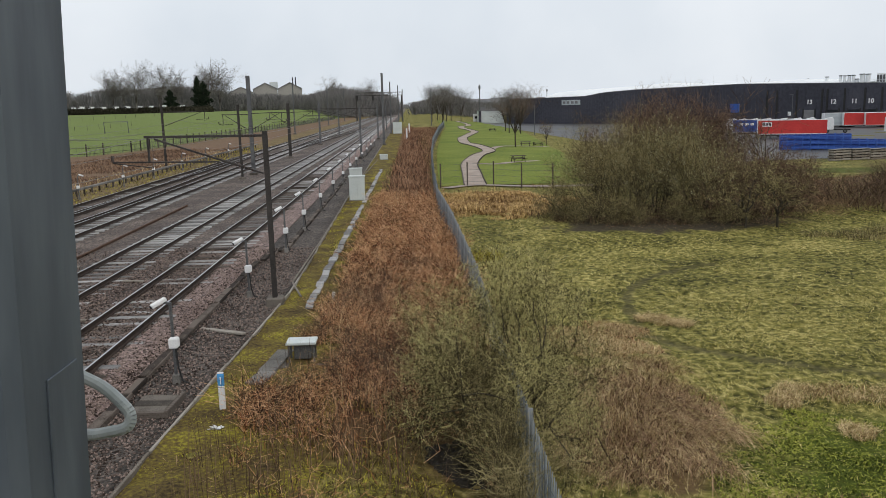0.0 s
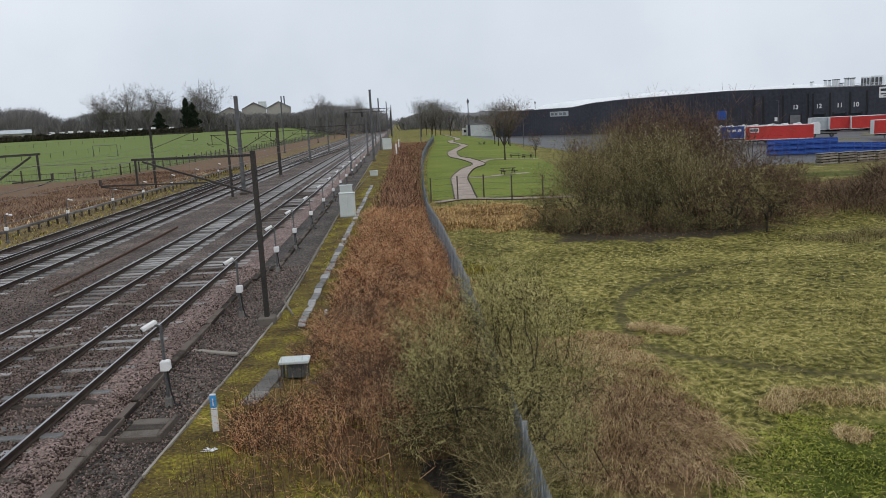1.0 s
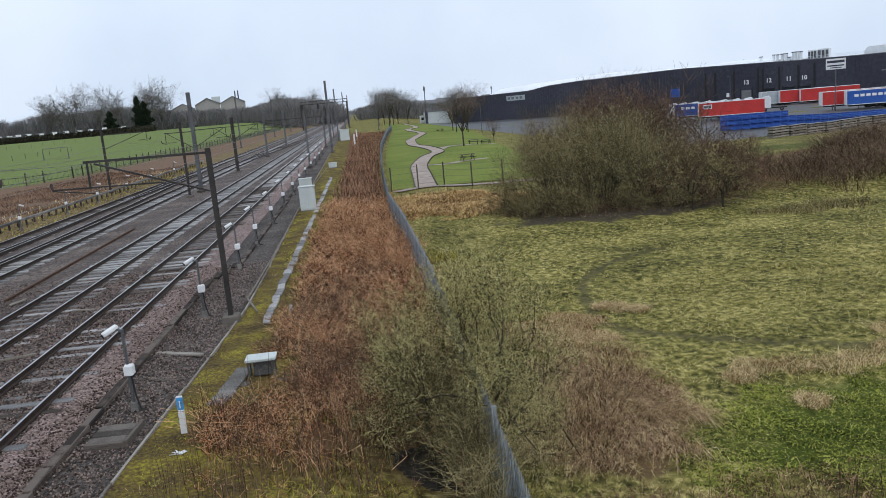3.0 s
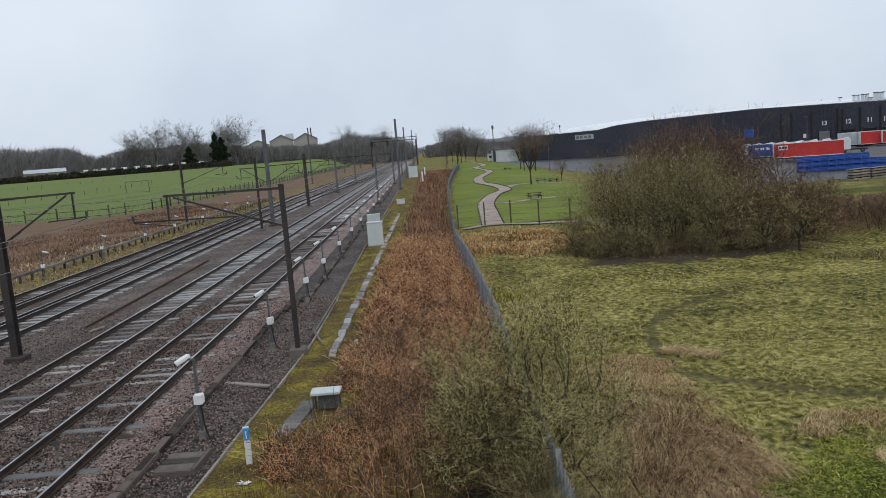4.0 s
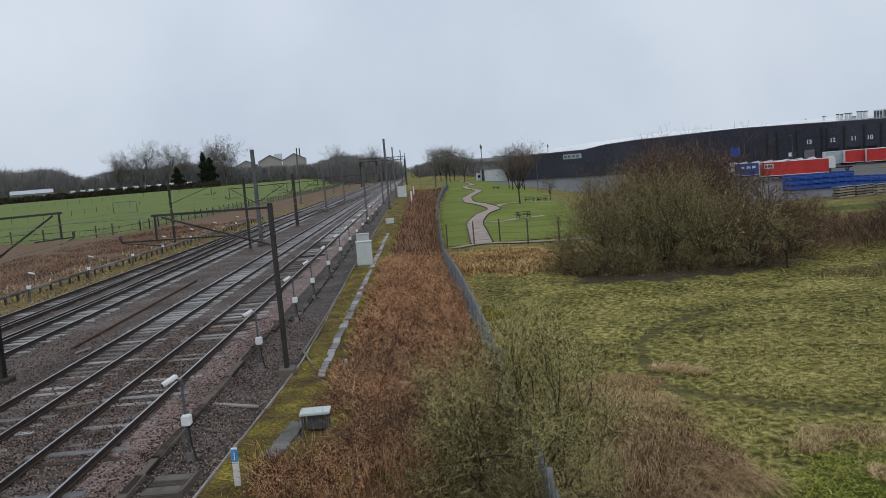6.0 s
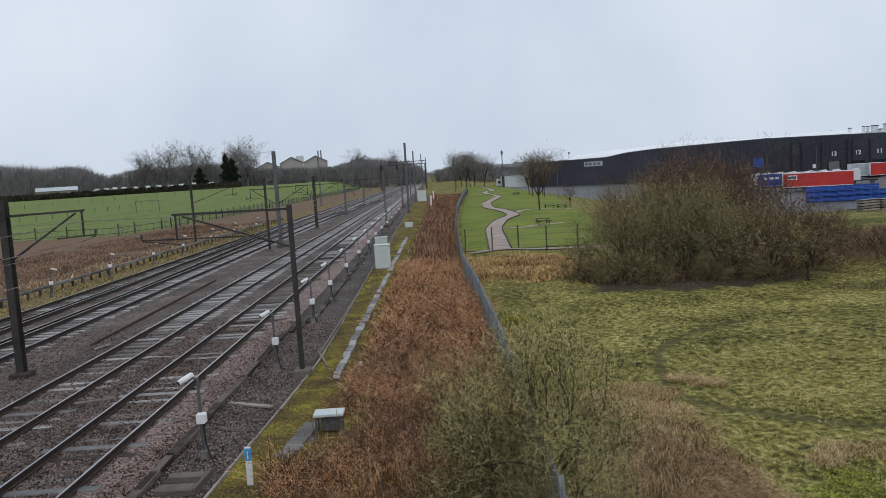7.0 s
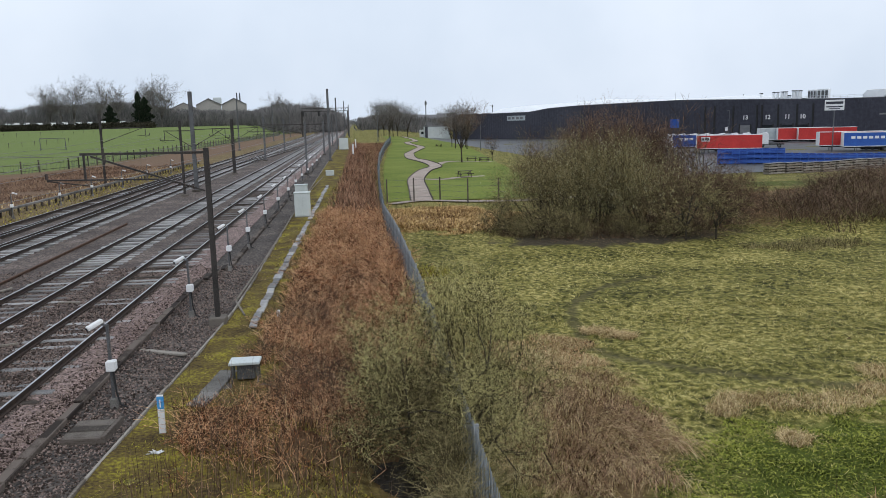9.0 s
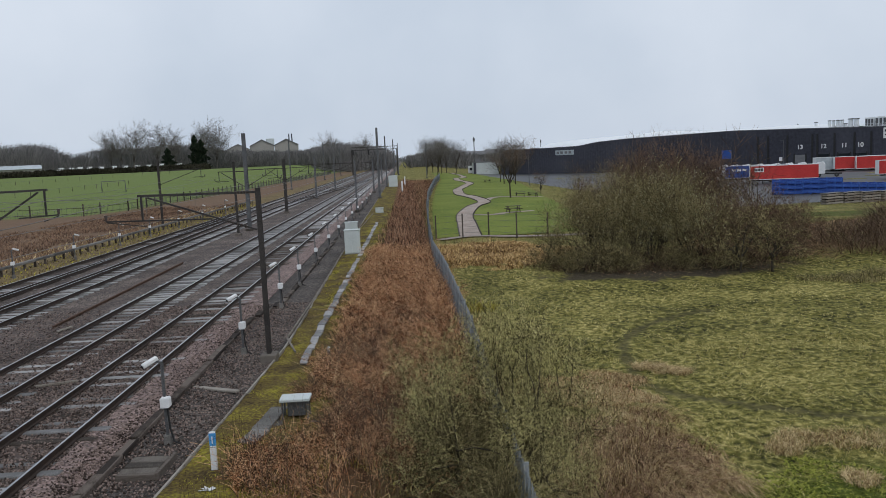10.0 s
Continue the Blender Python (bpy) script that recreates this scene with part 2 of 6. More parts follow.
def beam(a, b, w, h, bm=None):
    """A square bar from a to b."""
    a, b = Vector(a), Vector(b)
    q = (b - a).to_track_quat("Z", "Y").to_matrix().to_4x4()
    return box(w, h, (b - a).length, Matrix.Translation(a) @ q, bm)


def prism(outline, y0, y1, bm=None, m=None):
    """An outline in x and z, drawn out along y."""
    own = bmesh.new()
    rows = [[own.verts.new((x, y, z)) for x, z in outline] for y in (y0, y1)]
    k = len(outline)
    for i in range(k):
        own.faces.new((rows[0][i], rows[0][(i + 1) % k], rows[1][(i + 1) % k], rows[1][i]))
    own.faces.new(rows[0][::-1])
    own.faces.new(rows[1])
    bmesh.ops.recalc_face_normals(own, faces=own.faces[:])
    return join(own, m, bm)


def raw(name, V, F, material, parent=None, smooth=False):
    """A mesh straight from arrays of vertices and equal faces."""
    V, F = np.asarray(V, np.float32), np.asarray(F, np.int32)
    me = bpy.data.meshes.new(name)
    me.vertices.add(len(V))
    me.vertices.foreach_set("co", V.ravel())
    k = F.shape[1]
    me.loops.add(F.size)
    me.loops.foreach_set("vertex_index", F.ravel())
    me.polygons.add(len(F))
    me.polygons.foreach_set("loop_start", np.arange(0, F.size, k, dtype=np.int32))
    if smooth:
        me.polygons.foreach_set("use_smooth", np.ones(len(F), bool))
    me.update(calc_edges=True)
    me.materials.append(material)
    ob = new(name, me)
    ob.parent = parent
    return ob


def smooth(a, b, x):
    t = np.clip((np.asarray(x, float) - a) / (b - a), 0, 1)
    return t * t * (3 - 2 * t)


def terrain(x, y):
    """Height of the land: level line, field a step lower on one side, rising meadow on the other, sunken yard."""
    x, y = np.asarray(x, float), np.asarray(y, float)
    z = -0.32 - 0.75 * smooth(-2.2, 2.5, x) - 2.2 * smooth(14, 44, x) * smooth(62, 125, y)
    z = z - 0.25 * smooth(-4.9, -5.6, x) + 0.2 * smooth(-23.0, -25.5, x)
    r = np.hypot(x, y)
    z = z + 5.5 * smooth(60, 390, r) * smooth(-39, -66, x)
    z = z + 0.10 * np.sin(x * 0.31 + 1.0) * np.sin(y * 0.23) * smooth(3.5, 7, x)
    z = z + 0.6 * np.exp(-(((x - 27) / 6.5) ** 2 + ((y - 52) / 9.0) ** 2)) + 0.30 * np.exp(-(((x - 5.0) / 1.3) ** 2 + ((y - 16.6) / 2.2) ** 2)) + 2.1 * np.exp(-(((x - 36.5) / 9.0) ** 2 + ((y - 47) / 8.0) ** 2))
    return z


def ground_z(x, y):
    return float(terrain(x, y))


def blades(rng, x, y, height, width, lean, base=None, droop=0.3, seg=2, aim=None, fan_out=0.5):
    """Upright tapering blades or stems on the land, one at each x, y; returns vertices and faces."""
    k = len(x)
    z = land_z(x, y) if base is None else base
    h = height * rng.uniform(0.55, 1.25, k)
    a, face = rng.uniform(0, 2 * np.pi, k), rng.uniform(0, np.pi, k)
    if aim is not None:
        a = aim + rng.normal(0, fan_out, k)
    le = lean * rng.uniform(0.2, 1.6, k) * h
    dx, dy = np.cos(a) * le, np.sin(a) * le
    wx, wy = np.cos(face) * width / 2, np.sin(face) * width / 2
    V = np.zeros((k, 2 * (seg + 1), 3))
    for s in range(seg + 1):
        f = s / seg
        cx, cy, cz = x + dx * f ** 1.6, y + dy * f ** 1.6, z - 0.03 + h * f * (1 - droop * f * f)
        t = 1 - 0.8 * f
        V[:, 2 * s] = np.stack([cx - wx * t, cy - wy * t, cz], 1)
        V[:, 2 * s + 1] = np.stack([cx + wx * t, cy + wy * t, cz], 1)
    q = np.array([[2 * s, 2 * s + 1, 2 * s + 3, 2 * s + 2] for s in range(seg)])
    F = (q[None] + (np.arange(k) * 2 * (seg + 1))[:, None, None]).reshape(-1, 4)
    return V.reshape(-1, 3), F


def limbs(segs):
    """Three-sided bars for rows of (x0 y0 z0 x1 y1 z1 r0 r1)."""
    s = np.asarray(segs, float)
    a, b = s[:, :3], s[:, 3:6]
    d = b - a
    d = d / np.maximum(np.linalg.norm(d, axis=1, keepdims=True), 1e-6)
    up = np.where(np.abs(d[:, 2:3]) > 0.9, [[1.0, 0, 0]], [[0, 0, 1.0]])
    u = np.cross(d, up)
    u /= np.maximum(np.linalg.norm(u, axis=1, keepdims=True), 1e-6)
    v = np.cross(d, u)
    V = np.zeros((len(s), 6, 3))
    for i in range(3):
        c, w = np.cos(2.0944 * i), np.sin(2.0944 * i)
        o = u * c + v * w
        V[:, i] = a + o * s[:, 6:7]
        V[:, 3 + i] = b + o * s[:, 7:8]
    q = np.array([[0, 1, 4, 3], [1, 2, 5, 4], [2, 0, 3, 5]])
    F = (q[None] + (np.arange(len(s)) * 6)[:, None, None]).reshape(-1, 4)
    return V.reshape(-1, 3), F


def strips(segs):
    """Flat tapering strips, turned at random about their length, for the same rows."""
    s = np.asarray(segs, float)
    a, b = s[:, :3], s[:, 3:6]
    d = b - a
    o = np.random.default_rng(len(s)).normal(size=d.shape)
    o = np.cross(d, o)
    o /= np.maximum(np.linalg.norm(o, axis=1, keepdims=True), 1e-6)
    V = np.stack([a - o * s[:, 6:7], a + o * s[:, 6:7], b + o * s[:, 7:8], b - o * s[:, 7:8]], 1)
    return V.reshape(-1, 3), np.arange(len(s) * 4).reshape(-1, 4)


def bramble(rng, x, y, height, width, lean=0.5, twigs=4):
    """Bending woody stems with side twigs, one stem at each x, y; rows for strips."""
    k = len(x)
    z = land_z(x, y)
    h = height * rng.uniform(0.5, 1.25, k)
    a = rng.uniform(0, 2 * np.pi, k)
    reach = lean * rng.uniform(0.2, 1.5, k) * h

    def at(f):
        return np.stack([x + np.cos(a) * reach * f ** 1.5, y + np.sin(a) * reach * f ** 1.5, z - 0.03 + h * f * (1 - 0.3 * f * f)], 1)

    rows = []
    for f0, f1 in ((0.0, 0.4), (0.4, 0.72), (0.72, 1.0)):
        rows.append(np.concatenate([at(f0 + np.zeros(k)), at(f1 + np.zeros(k)), np.full((k, 1), width * (1 - 0.55 * f0) / 2), np.full((k, 1), width * (1 - 0.55 * f1) / 2)], 1))
    for _ in range(twigs):
        p = at(rng.uniform(0.25, 0.97, k))
        d = rng.normal(0, 1, (k, 3)) * np.array([1, 1, 0.6]) + np.array([0, 0, 0.55])
        d /= np.linalg.norm(d, axis=1, keepdims=True)
        rows.append(np.concatenate([p, p + d * (h * rng.uniform(0.16, 0.42, k))[:, None], np.full((k, 1), width * 0.30), np.full((k, 1), width * 0.12)], 1))
    return np.concatenate(rows)


def branch(rng, out, p, d, length, r, depth, kids, wander, rise, shrink, rmin):
    """A limb in three bends with side shoots, and so on down to twigs."""
    steps = 3 if depth else 2
    for i in range(steps):
        d = d + np.array([rng.gauss(0, wander), rng.gauss(0, wander), rng.gauss(0, wander) + rise])
        d = d / np.linalg.norm(d)
        q = p + d * length / steps
        r1 = r * (1 - 0.22)
        out[depth].append((*p, *q, r, r1))
        p, r = q, r1
        if depth > 0 and not (i == 0 and 1.8 < length < 2.6):
            for _ in range(kids[depth] if i else max(1, kids[depth] - 1)):
                side = np.array([rng.gauss(0, 1), rng.gauss(0, 1), rng.gauss(0.25, 0.7)])
                side = side - d * side.dot(d)
                side = side / (np.linalg.norm(side) + 1e-6)
                e = d * rng.uniform(0.35, 0.9) + side * rng.uniform(0.5, 1.0)
                branch(rng, out, p, e / np.linalg.norm(e), length * rng.uniform(shrink - 0.14, shrink + 0.1), max(r * 0.55, rmin), depth - 1, kids, wander, rise, shrink, rmin)


def bare_tree(name, seed, stems, height, spread, depth, kids, bark, twig, r=0.06, rise=0.05, wander=0.22, shrink=0.62, trunk=0.0, rmin=0.0035, catkins=0, catmat=None):
    """A leafless tree or bush at the origin: an Empty with trunk, crown and, where it has them, catkins."""
    rng = random.Random(seed)
    out = {i: [] for i in range(depth + 1)}
    p = np.zeros(3)
    if trunk:
        q = np.array([rng.gauss(0, 0.04), rng.gauss(0, 0.04), 1.0]) * trunk
        out[depth].append((0, 0, -0.25, *q, r * 1.25, r))
        p = q
    for i in range(stems):
        a = 2 * math.pi * (i + rng.random() * 0.7) / stems
        s = spread * rng.uniform(0.35, 1.15)
        d = np.array([math.cos(a) * s, math.sin(a) * s, 1.0])
        o = p if trunk else p + np.array([math.cos(a), math.sin(a), 0]) * 0.25 * rng.random() + np.array([0, 0, -0.2])
        branch(rng, out, o, d / np.linalg.norm(d), height * rng.uniform(0.42, 0.62), r * rng.uniform(0.6, 1), depth, kids, wander, rise, shrink, rmin)
    root = new(name)
    thick = [s for i in out if i >= depth - 1 for s in out[i]]
    thin = [s for i in out if i < depth - 1 for s in out[i]]
    twigs = [(*s[:6], s[6] * 1.15, s[7] * 0.9) for s in thin]
    raw("trunk", *limbs(thick), bark, root)
    if thin:
        raw("crown", *strips(twigs), twig, root)
    if catkins:
        pick = [s for s in out[0] if s[2] > height * 0.25]
        pick = rng.sample(pick, min(catkins, len(pick)))
        segs = [(*s[3:6], s[3] + rng.gauss(0, 0.02), s[4] + rng.gauss(0, 0.02), s[5] + 0.06, 0.022, 0.012) for s in pick]
        tagged(raw("catkins", *strips(segs), catmat, root), kind="stuff")
    return root

# ---------------------------------------------------------------- the land: one sheet to the horizon
def steps(*spans):
    out = [spans[0][0]]
    for a, b, k in spans:
        out += [a + (b - a) * (i + 1) / k for i in range(k)]
    return np.array(out)


gx_ = steps((-2600, -700, 8), (-700, -200, 20), (-200, -60, 35), (-60, -24, 24), (-24, -5, 10), (-5, 2, 24), (2, 18, 124), (18, 24, 26), (24, 60, 50), (60, 200, 40), (200, 700, 20), (700, 2600, 8))
gy_ = steps((-300, 0, 8), (0, 6, 8), (6, 27, 160), (27, 48, 90), (48, 80, 50), (80, 200, 50), (200, 600, 50), (600, 1200, 15), (1200, 4200, 8))
X, Y = np.meshgrid(gx_, gy_)
Z = terrain(X, Y)
lump = np.array([noise.noise((float(a) * 0.9, float(b) * 0.9, 0.0)) + 0.5 * noise.noise((float(a) * 2.3, float(b) * 2.3, 4.0)) for a, b in zip(X.ravel(), Y.ravel())]).reshape(X.shape)
tuft = np.array([noise.noise((float(a) * 2.9, float(b) * 2.2, 9.0)) + 0.6 * noise.noise((float(a) * 6.1, float(b) * 5.0, 2.0)) for a, b in zip(X.ravel(), Y.ravel())]).reshape(X.shape)
Z = Z + (0.07 * lump + 0.05 * tuft) * smooth(2.5, 4, X) * smooth(70, 55, Y)
nx, ny = len(gx_), len(gy_)


def land_z(x, y):
    """Height of the lumpy sheet itself, so that what grows stands on it."""
    i = np.clip(np.searchsorted(gx_, x) - 1, 0, nx - 2)
    j = np.clip(np.searchsorted(gy_, y) - 1, 0, ny - 2)
    u, v = (x - gx_[i]) / (gx_[i + 1] - gx_[i]), (y - gy_[j]) / (gy_[j + 1] - gy_[j])
    return (Z[j, i] * (1 - u) + Z[j, i + 1] * u) * (1 - v) + (Z[j + 1, i] * (1 - u) + Z[j + 1, i + 1] * u) * v


def tuft_at(x, y):
    """How far the turf stands up in a tussock there, from about -1 to 1."""
    i = np.clip(np.searchsorted(gx_, x) - 1, 0, nx - 2)
    j = np.clip(np.searchsorted(gy_, y) - 1, 0, ny - 2)
    return tuft[j, i]


ii = (np.arange(ny - 1)[:, None] * nx + np.arange(nx - 1)[None, :]).ravel()
M_land = surf("meadow turf", [(0.026, 0.027, 0.008), (0.10, 0.095, 0.024), (0.22, 0.196, 0.057), (0.44, 0.37, 0.14)], 0.35, 5.0, 0.95, 1.0, 0.12, grain=0.68)
ground = raw("ground", np.stack([X.ravel(), Y.ravel(), Z.ravel()], 1), np.stack([ii, ii + 1, ii + 1 + nx, ii + nx], 1), M_land, smooth=True)
tagged(ground, "uneven winter turf, patchy green and straw, worn track", "ground", kind="structure")


def near_line(pts, x, y):
    """Distance from each x, y to a line through pts."""
    best = np.full(x.shape, 1e9)
    for (ax, ay), (bx, by) in zip(pts, pts[1:]):
        t = np.clip(((x - ax) * (bx - ax) + (y - ay) * (by - ay)) / ((bx - ax) ** 2 + (by - ay) ** 2), 0, 1)
        best = np.minimum(best, np.hypot(x - ax - t * (bx - ax), y - ay - t * (by - ay)))
    return best


TROD = [
    (12.6, 32.2), (10.3, 30.9), (8.7, 29.1), (7.6, 27.1), (7.1, 25.3), (6.8, 23.6), (6.7, 22.2), (7.3, 20.9), (8.6, 19.6), (10.0, 18.6), (11.5, 17.7), (20.0, 15.2),
]
wob = 0.35 * lump.ravel()
xr, yr = X.ravel(), Y.ravel()
masks = {
    "trod": 0.75 * smooth(0.30, 0.06, near_line(TROD, xr, yr) + wob * 0.6),
    "lush": np.maximum(smooth(1.0, 0.55, np.hypot((xr - 9.2) / 3.6, (yr - 13.6) / 2.4) + wob), smooth(1.0, 0.7, np.hypot((xr - 41) / 8, (yr - 74) / 5))),
    "dead": np.maximum.reduce([smooth(1.0, 0.6, np.hypot((xr - 4.6) / 1.9, (yr - 15.6) / 3.6) + wob), smooth(1.0, 0.7, np.hypot((xr - 5.8) / 3.8, (yr - 55) / 6.5) + wob), smooth(1.0, 0.7, np.hypot((xr - 30) / 13, (yr - 50) / 8.5) + wob * 0.6)]),
    "bare": smooth(1.0, 0.7, np.hypot((xr - 14.5) / 7.6, (yr - 42.6) / 3.0) + wob * 0.8),
    "meadow": smooth(0.5, -1.0, xr - np.interp(yr, [96, 104, 110, 114, 125, 170, 258, 420], [-200, -70, -56, -46, -43.5, -42, -40.5, -39])),
    "heath": np.maximum(smooth(-26.6, -28.5, xr), 0.65 * smooth(-22.8, -23.2, xr)) * smooth(-1.0, 0.5, xr - np.interp(yr, [96, 104, 110, 114, 125, 170, 258, 420], [-200, -70, -56, -46, -43.5, -42, -40.5, -39])) * smooth(700, 400, yr),
    "leaf": smooth(-3.0, -2.2, xr + wob) * smooth(2.2, 1.6, xr) * smooth(11.0, 15.5, yr + 2.5 * wob) * smooth(260, 200, yr),
}
n, l = M_land.node_tree.nodes, M_land.node_tree.links
col = n["Color Ramp"].outputs[0]
for key, c0, c1 in (("meadow", (0.11, 0.155, 0.042), (0.18, 0.22, 0.07)), ("lush", (0.03, 0.042, 0.007), (0.115, 0.14, 0.024)), ("dead", (0.09, 0.055, 0.027), (0.21, 0.142, 0.07)), ("heath", (0.08, 0.05, 0.034), (0.25, 0.165, 0.105)), ("leaf", (0.05, 0.026, 0.014), (0.21, 0.115, 0.055)),
                    ("bare", (0.035, 0.028, 0.02), (0.085, 0.07, 0.045)), ("trod", (0.05, 0.045, 0.02), (0.115, 0.10, 0.045))):
    at = ground.data.attributes.new(key, "FLOAT", "POINT")
    at.data.foreach_set("value", masks[key].astype(np.float32))
    a = n.new("ShaderNodeAttribute")
    a.attribute_name = key
    tone = n.new("ShaderNodeMix")
    tone.data_type = "RGBA"
    tone.inputs[6].default_value, tone.inputs[7].default_value = (*c0, 1), (*c1, 1)
    l.new(n["Mix"].outputs[0], tone.inputs[0])
    put = n.new("ShaderNodeMix")
    put.data_type = "RGBA"
    l.new(a.outputs["Fac"], put.inputs[0])
    l.new(col, put.inputs[6])
    l.new(tone.outputs[2], put.inputs[7])
    col = put.outputs[2]
l.new(col, n["Principled BSDF"].inputs["Base Color"])


def sheet(name, xs, ys, lift, material, label, category, rough=0.0, spread=None):
    """A sheet that follows the land a little above it, between two edges."""
    XX, YY = np.meshgrid(np.array(xs, float), np.array(ys, float))
    if spread is not None:
        XX = spread(XX, YY)
    ZZ = terrain(XX, YY) + lift
    if rough:
        ZZ = ZZ + rough * np.array([noise.noise((float(a) * 1.3, float(b) * 1.3, 7.0)) for a, b in zip(XX.ravel(), YY.ravel())]).reshape(XX.shape)
    k = len(xs)
    i = (np.arange(len(ys) - 1)[:, None] * k + np.arange(k - 1)[None, :]).ravel()
    return tagged(raw(name, np.stack([XX.ravel(), YY.ravel(), ZZ.ravel()], 1), np.stack([i, i + 1, i + 1 + k, i + k], 1), material, smooth=True), label, category, kind="structure")


# railway formation: ballast with shoulders, cess, verge
FAR = 1500.0


def bed(name, outline, material, label):
    ob = part(name, prism(outline, -40, FAR), material)
    return tagged(ob, label, "ballast", kind="structure")


bed("ballast_bed", [(-22.9, -0.62), (-22.4, -0.22), (-19.2, -0.19), (-14.8, -0.25), (-13.1, -0.2), (-6.95, -0.2), (-6.9, -0.62)], M_ballast, "grey crushed stone ballast under the tracks")
bed("ballast_shoulder", [(-7.55, -0.4), (-7.5, -0.185), (-6.98, -0.19), (-6.52, -0.36), (-6.5, -0.62), (-7.5, -0.62)], M_ballast_pink, "fresh pinkish ballast shoulder beside the track")
EDGE = [(-40, -7.6), (12.8, -4.97), (22.5, -4.38), (25.0, -4.24), (32, -4.22), (50, -4.4), (150, -4.45), (1500, -4.45)]


def edge_x(y):
    """Where the gravel of the cess ends and the mossy verge begins."""
    return np.interp(y, [p[0] for p in EDGE], [p[1] for p in EDGE])


V, F = [], []
for j, (y, x) in enumerate(EDGE):
    V += [(min(-6.45, x - 0.05), y, -0.62), (min(-6.45, x - 0.05), y, -0.33), (x, y, -0.31), (x, y, -0.62)]
    if j:
        F += [(4 * j - 4 + k, 4 * j + k, 4 * j + (k + 1) % 4, 4 * j - 4 + (k + 1) % 4) for k in range(4)]
tagged(raw("cess", V, F, M_cess), "dark gravel cess strip beside the track", "ballast", kind="structure")
sheet("verge", np.linspace(0, 1, 14), steps((-10, 6, 8), (6, 70, 190), (70, 260, 60)), 0.05, M_moss, "mossy yellow green verge with low grass", "verge", rough=0.11, spread=lambda f, y: edge_x(y) + 0.06 + f * (-1.8 - edge_x(y)))

HALF = 0.7525
RAIL = [(-0.07, -0.16), (0.07, -0.16), (0.07, -0.145), (0.014, -0.125), (0.012, -0.045), (0.034, -0.036), (0.036, -0.004), (0.03, 0.0), (-0.03, 0.0), (-0.036, -0.004), (-0.034, -0.036), (-0.012, -0.045), (-0.014, -0.125), (-0.07, -0.145)]


def rail_mesh(parent, x, y0=-30.0, y1=FAR):
    """A flat-bottom rail with a worn bright head."""
    m = Matrix.Translation((x, 0, 0))
    r = part("rail", prism(RAIL, y0, y1, None, m), M_rail_side, parent, "rusty steel rail with worn head")
    part("rail_head", prism([(-0.027, 0.0005), (0.027, 0.0005), (0.022, 0.004), (-0.022, 0.004)], y0, y1, None, m), M_rail_top, r, "polished running surface")
    return r


def slant_rail(parent, pts):
    """A rail led along a bend, for points and crossings."""
    bm, head = bmesh.new(), bmesh.new()
    for (x0, y0), (x1, y1) in zip(pts, pts[1:]):
        sh = Matrix.Identity(4)
        sh[0][1] = (x1 - x0) / (y1 - y0)
        sh[0][3] = x0 - y0 * sh[0][1]
        prism(RAIL, y0, y1, bm, sh)
        prism([(-0.027, 0.0005), (0.027, 0.0005), (0.022, 0.004), (-0.022, 0.004)], y0, y1, head, sh)
    r = part("rail", bm, M_rail_side, parent, "curved rail of the crossover")
    part("rail_head", head, M_rail_top, r, "polished running surface")


TRACKS = {}
for key, xc, lab in (("near", -8.42, "electrified main line track with half-buried sleepers"), ("second", -11.70, "main line track with pale concrete sleepers"),
                     ("third", -17.20, "slow line track with pale sleepers and points"), ("fourth", -21.0, "slow line track beside the cable route")):
    tk = empty("railway_track", Matrix.Translation((0, 0, 0)), lab, "railway track", "running lines", "structure")
    rail_mesh(tk, xc - HALF)
    rail_mesh(tk, xc + HALF)
    TRACKS[key] = tk
xo = empty("crossover", Matrix.Identity(4), "crossover rails between the two slow lines", "railway points", kind="structure")
for off in (-HALF, HALF):
    slant_rail(xo, [(-21.0 + 1.9 + off * 0.98, 20.0), (-21.0 + 1.9 + off, 48.0), (-19.6 + off, 66), (-20.4 + off, 90), (-20.9 + off, 115)])
    slant_rail(xo, [(-17.2 + off, 110.0), (-16.6 + off, 135), (-15.2 + off, 165), (-13.4 + off, 200), (-12.2 + off, 225), (-11.75 + off, 250)])

# ---------------------------------------------------------------- palisade fence along the field
FENCE = [(1.60, 4.0), (1.70, 12.0), (1.85, 24.0), (1.75, 36.0), (1.45, 46.0), (1.7, 62.0), (2.2, 85.0), (3.4, 120.0), (6.5, 180.0), (11.0, 250.0)]
M_pale = M_fence
fence = empty("palisade_fence", Matrix.Identity(4), "galvanised steel palisade fence between brush and field", "fence")
bm = prism([(-0.034, 0), (0.034, 0), (0.034, 1.84), (0.0, 2.0), (-0.034, 1.84)], -0.006, 0.006)
bmesh.ops.bevel(bm, geom=[e for e in bm.edges if abs(e.verts[0].co.z - e.verts[1].co.z) > 1.5], offset=0.004, affect="EDGES")
pale = mesh_of("pale", bm, M_pale)
stepping, post_every, near_pales, rest = 0.155, 2.75, 0, []
rails_bm = bmesh.new()
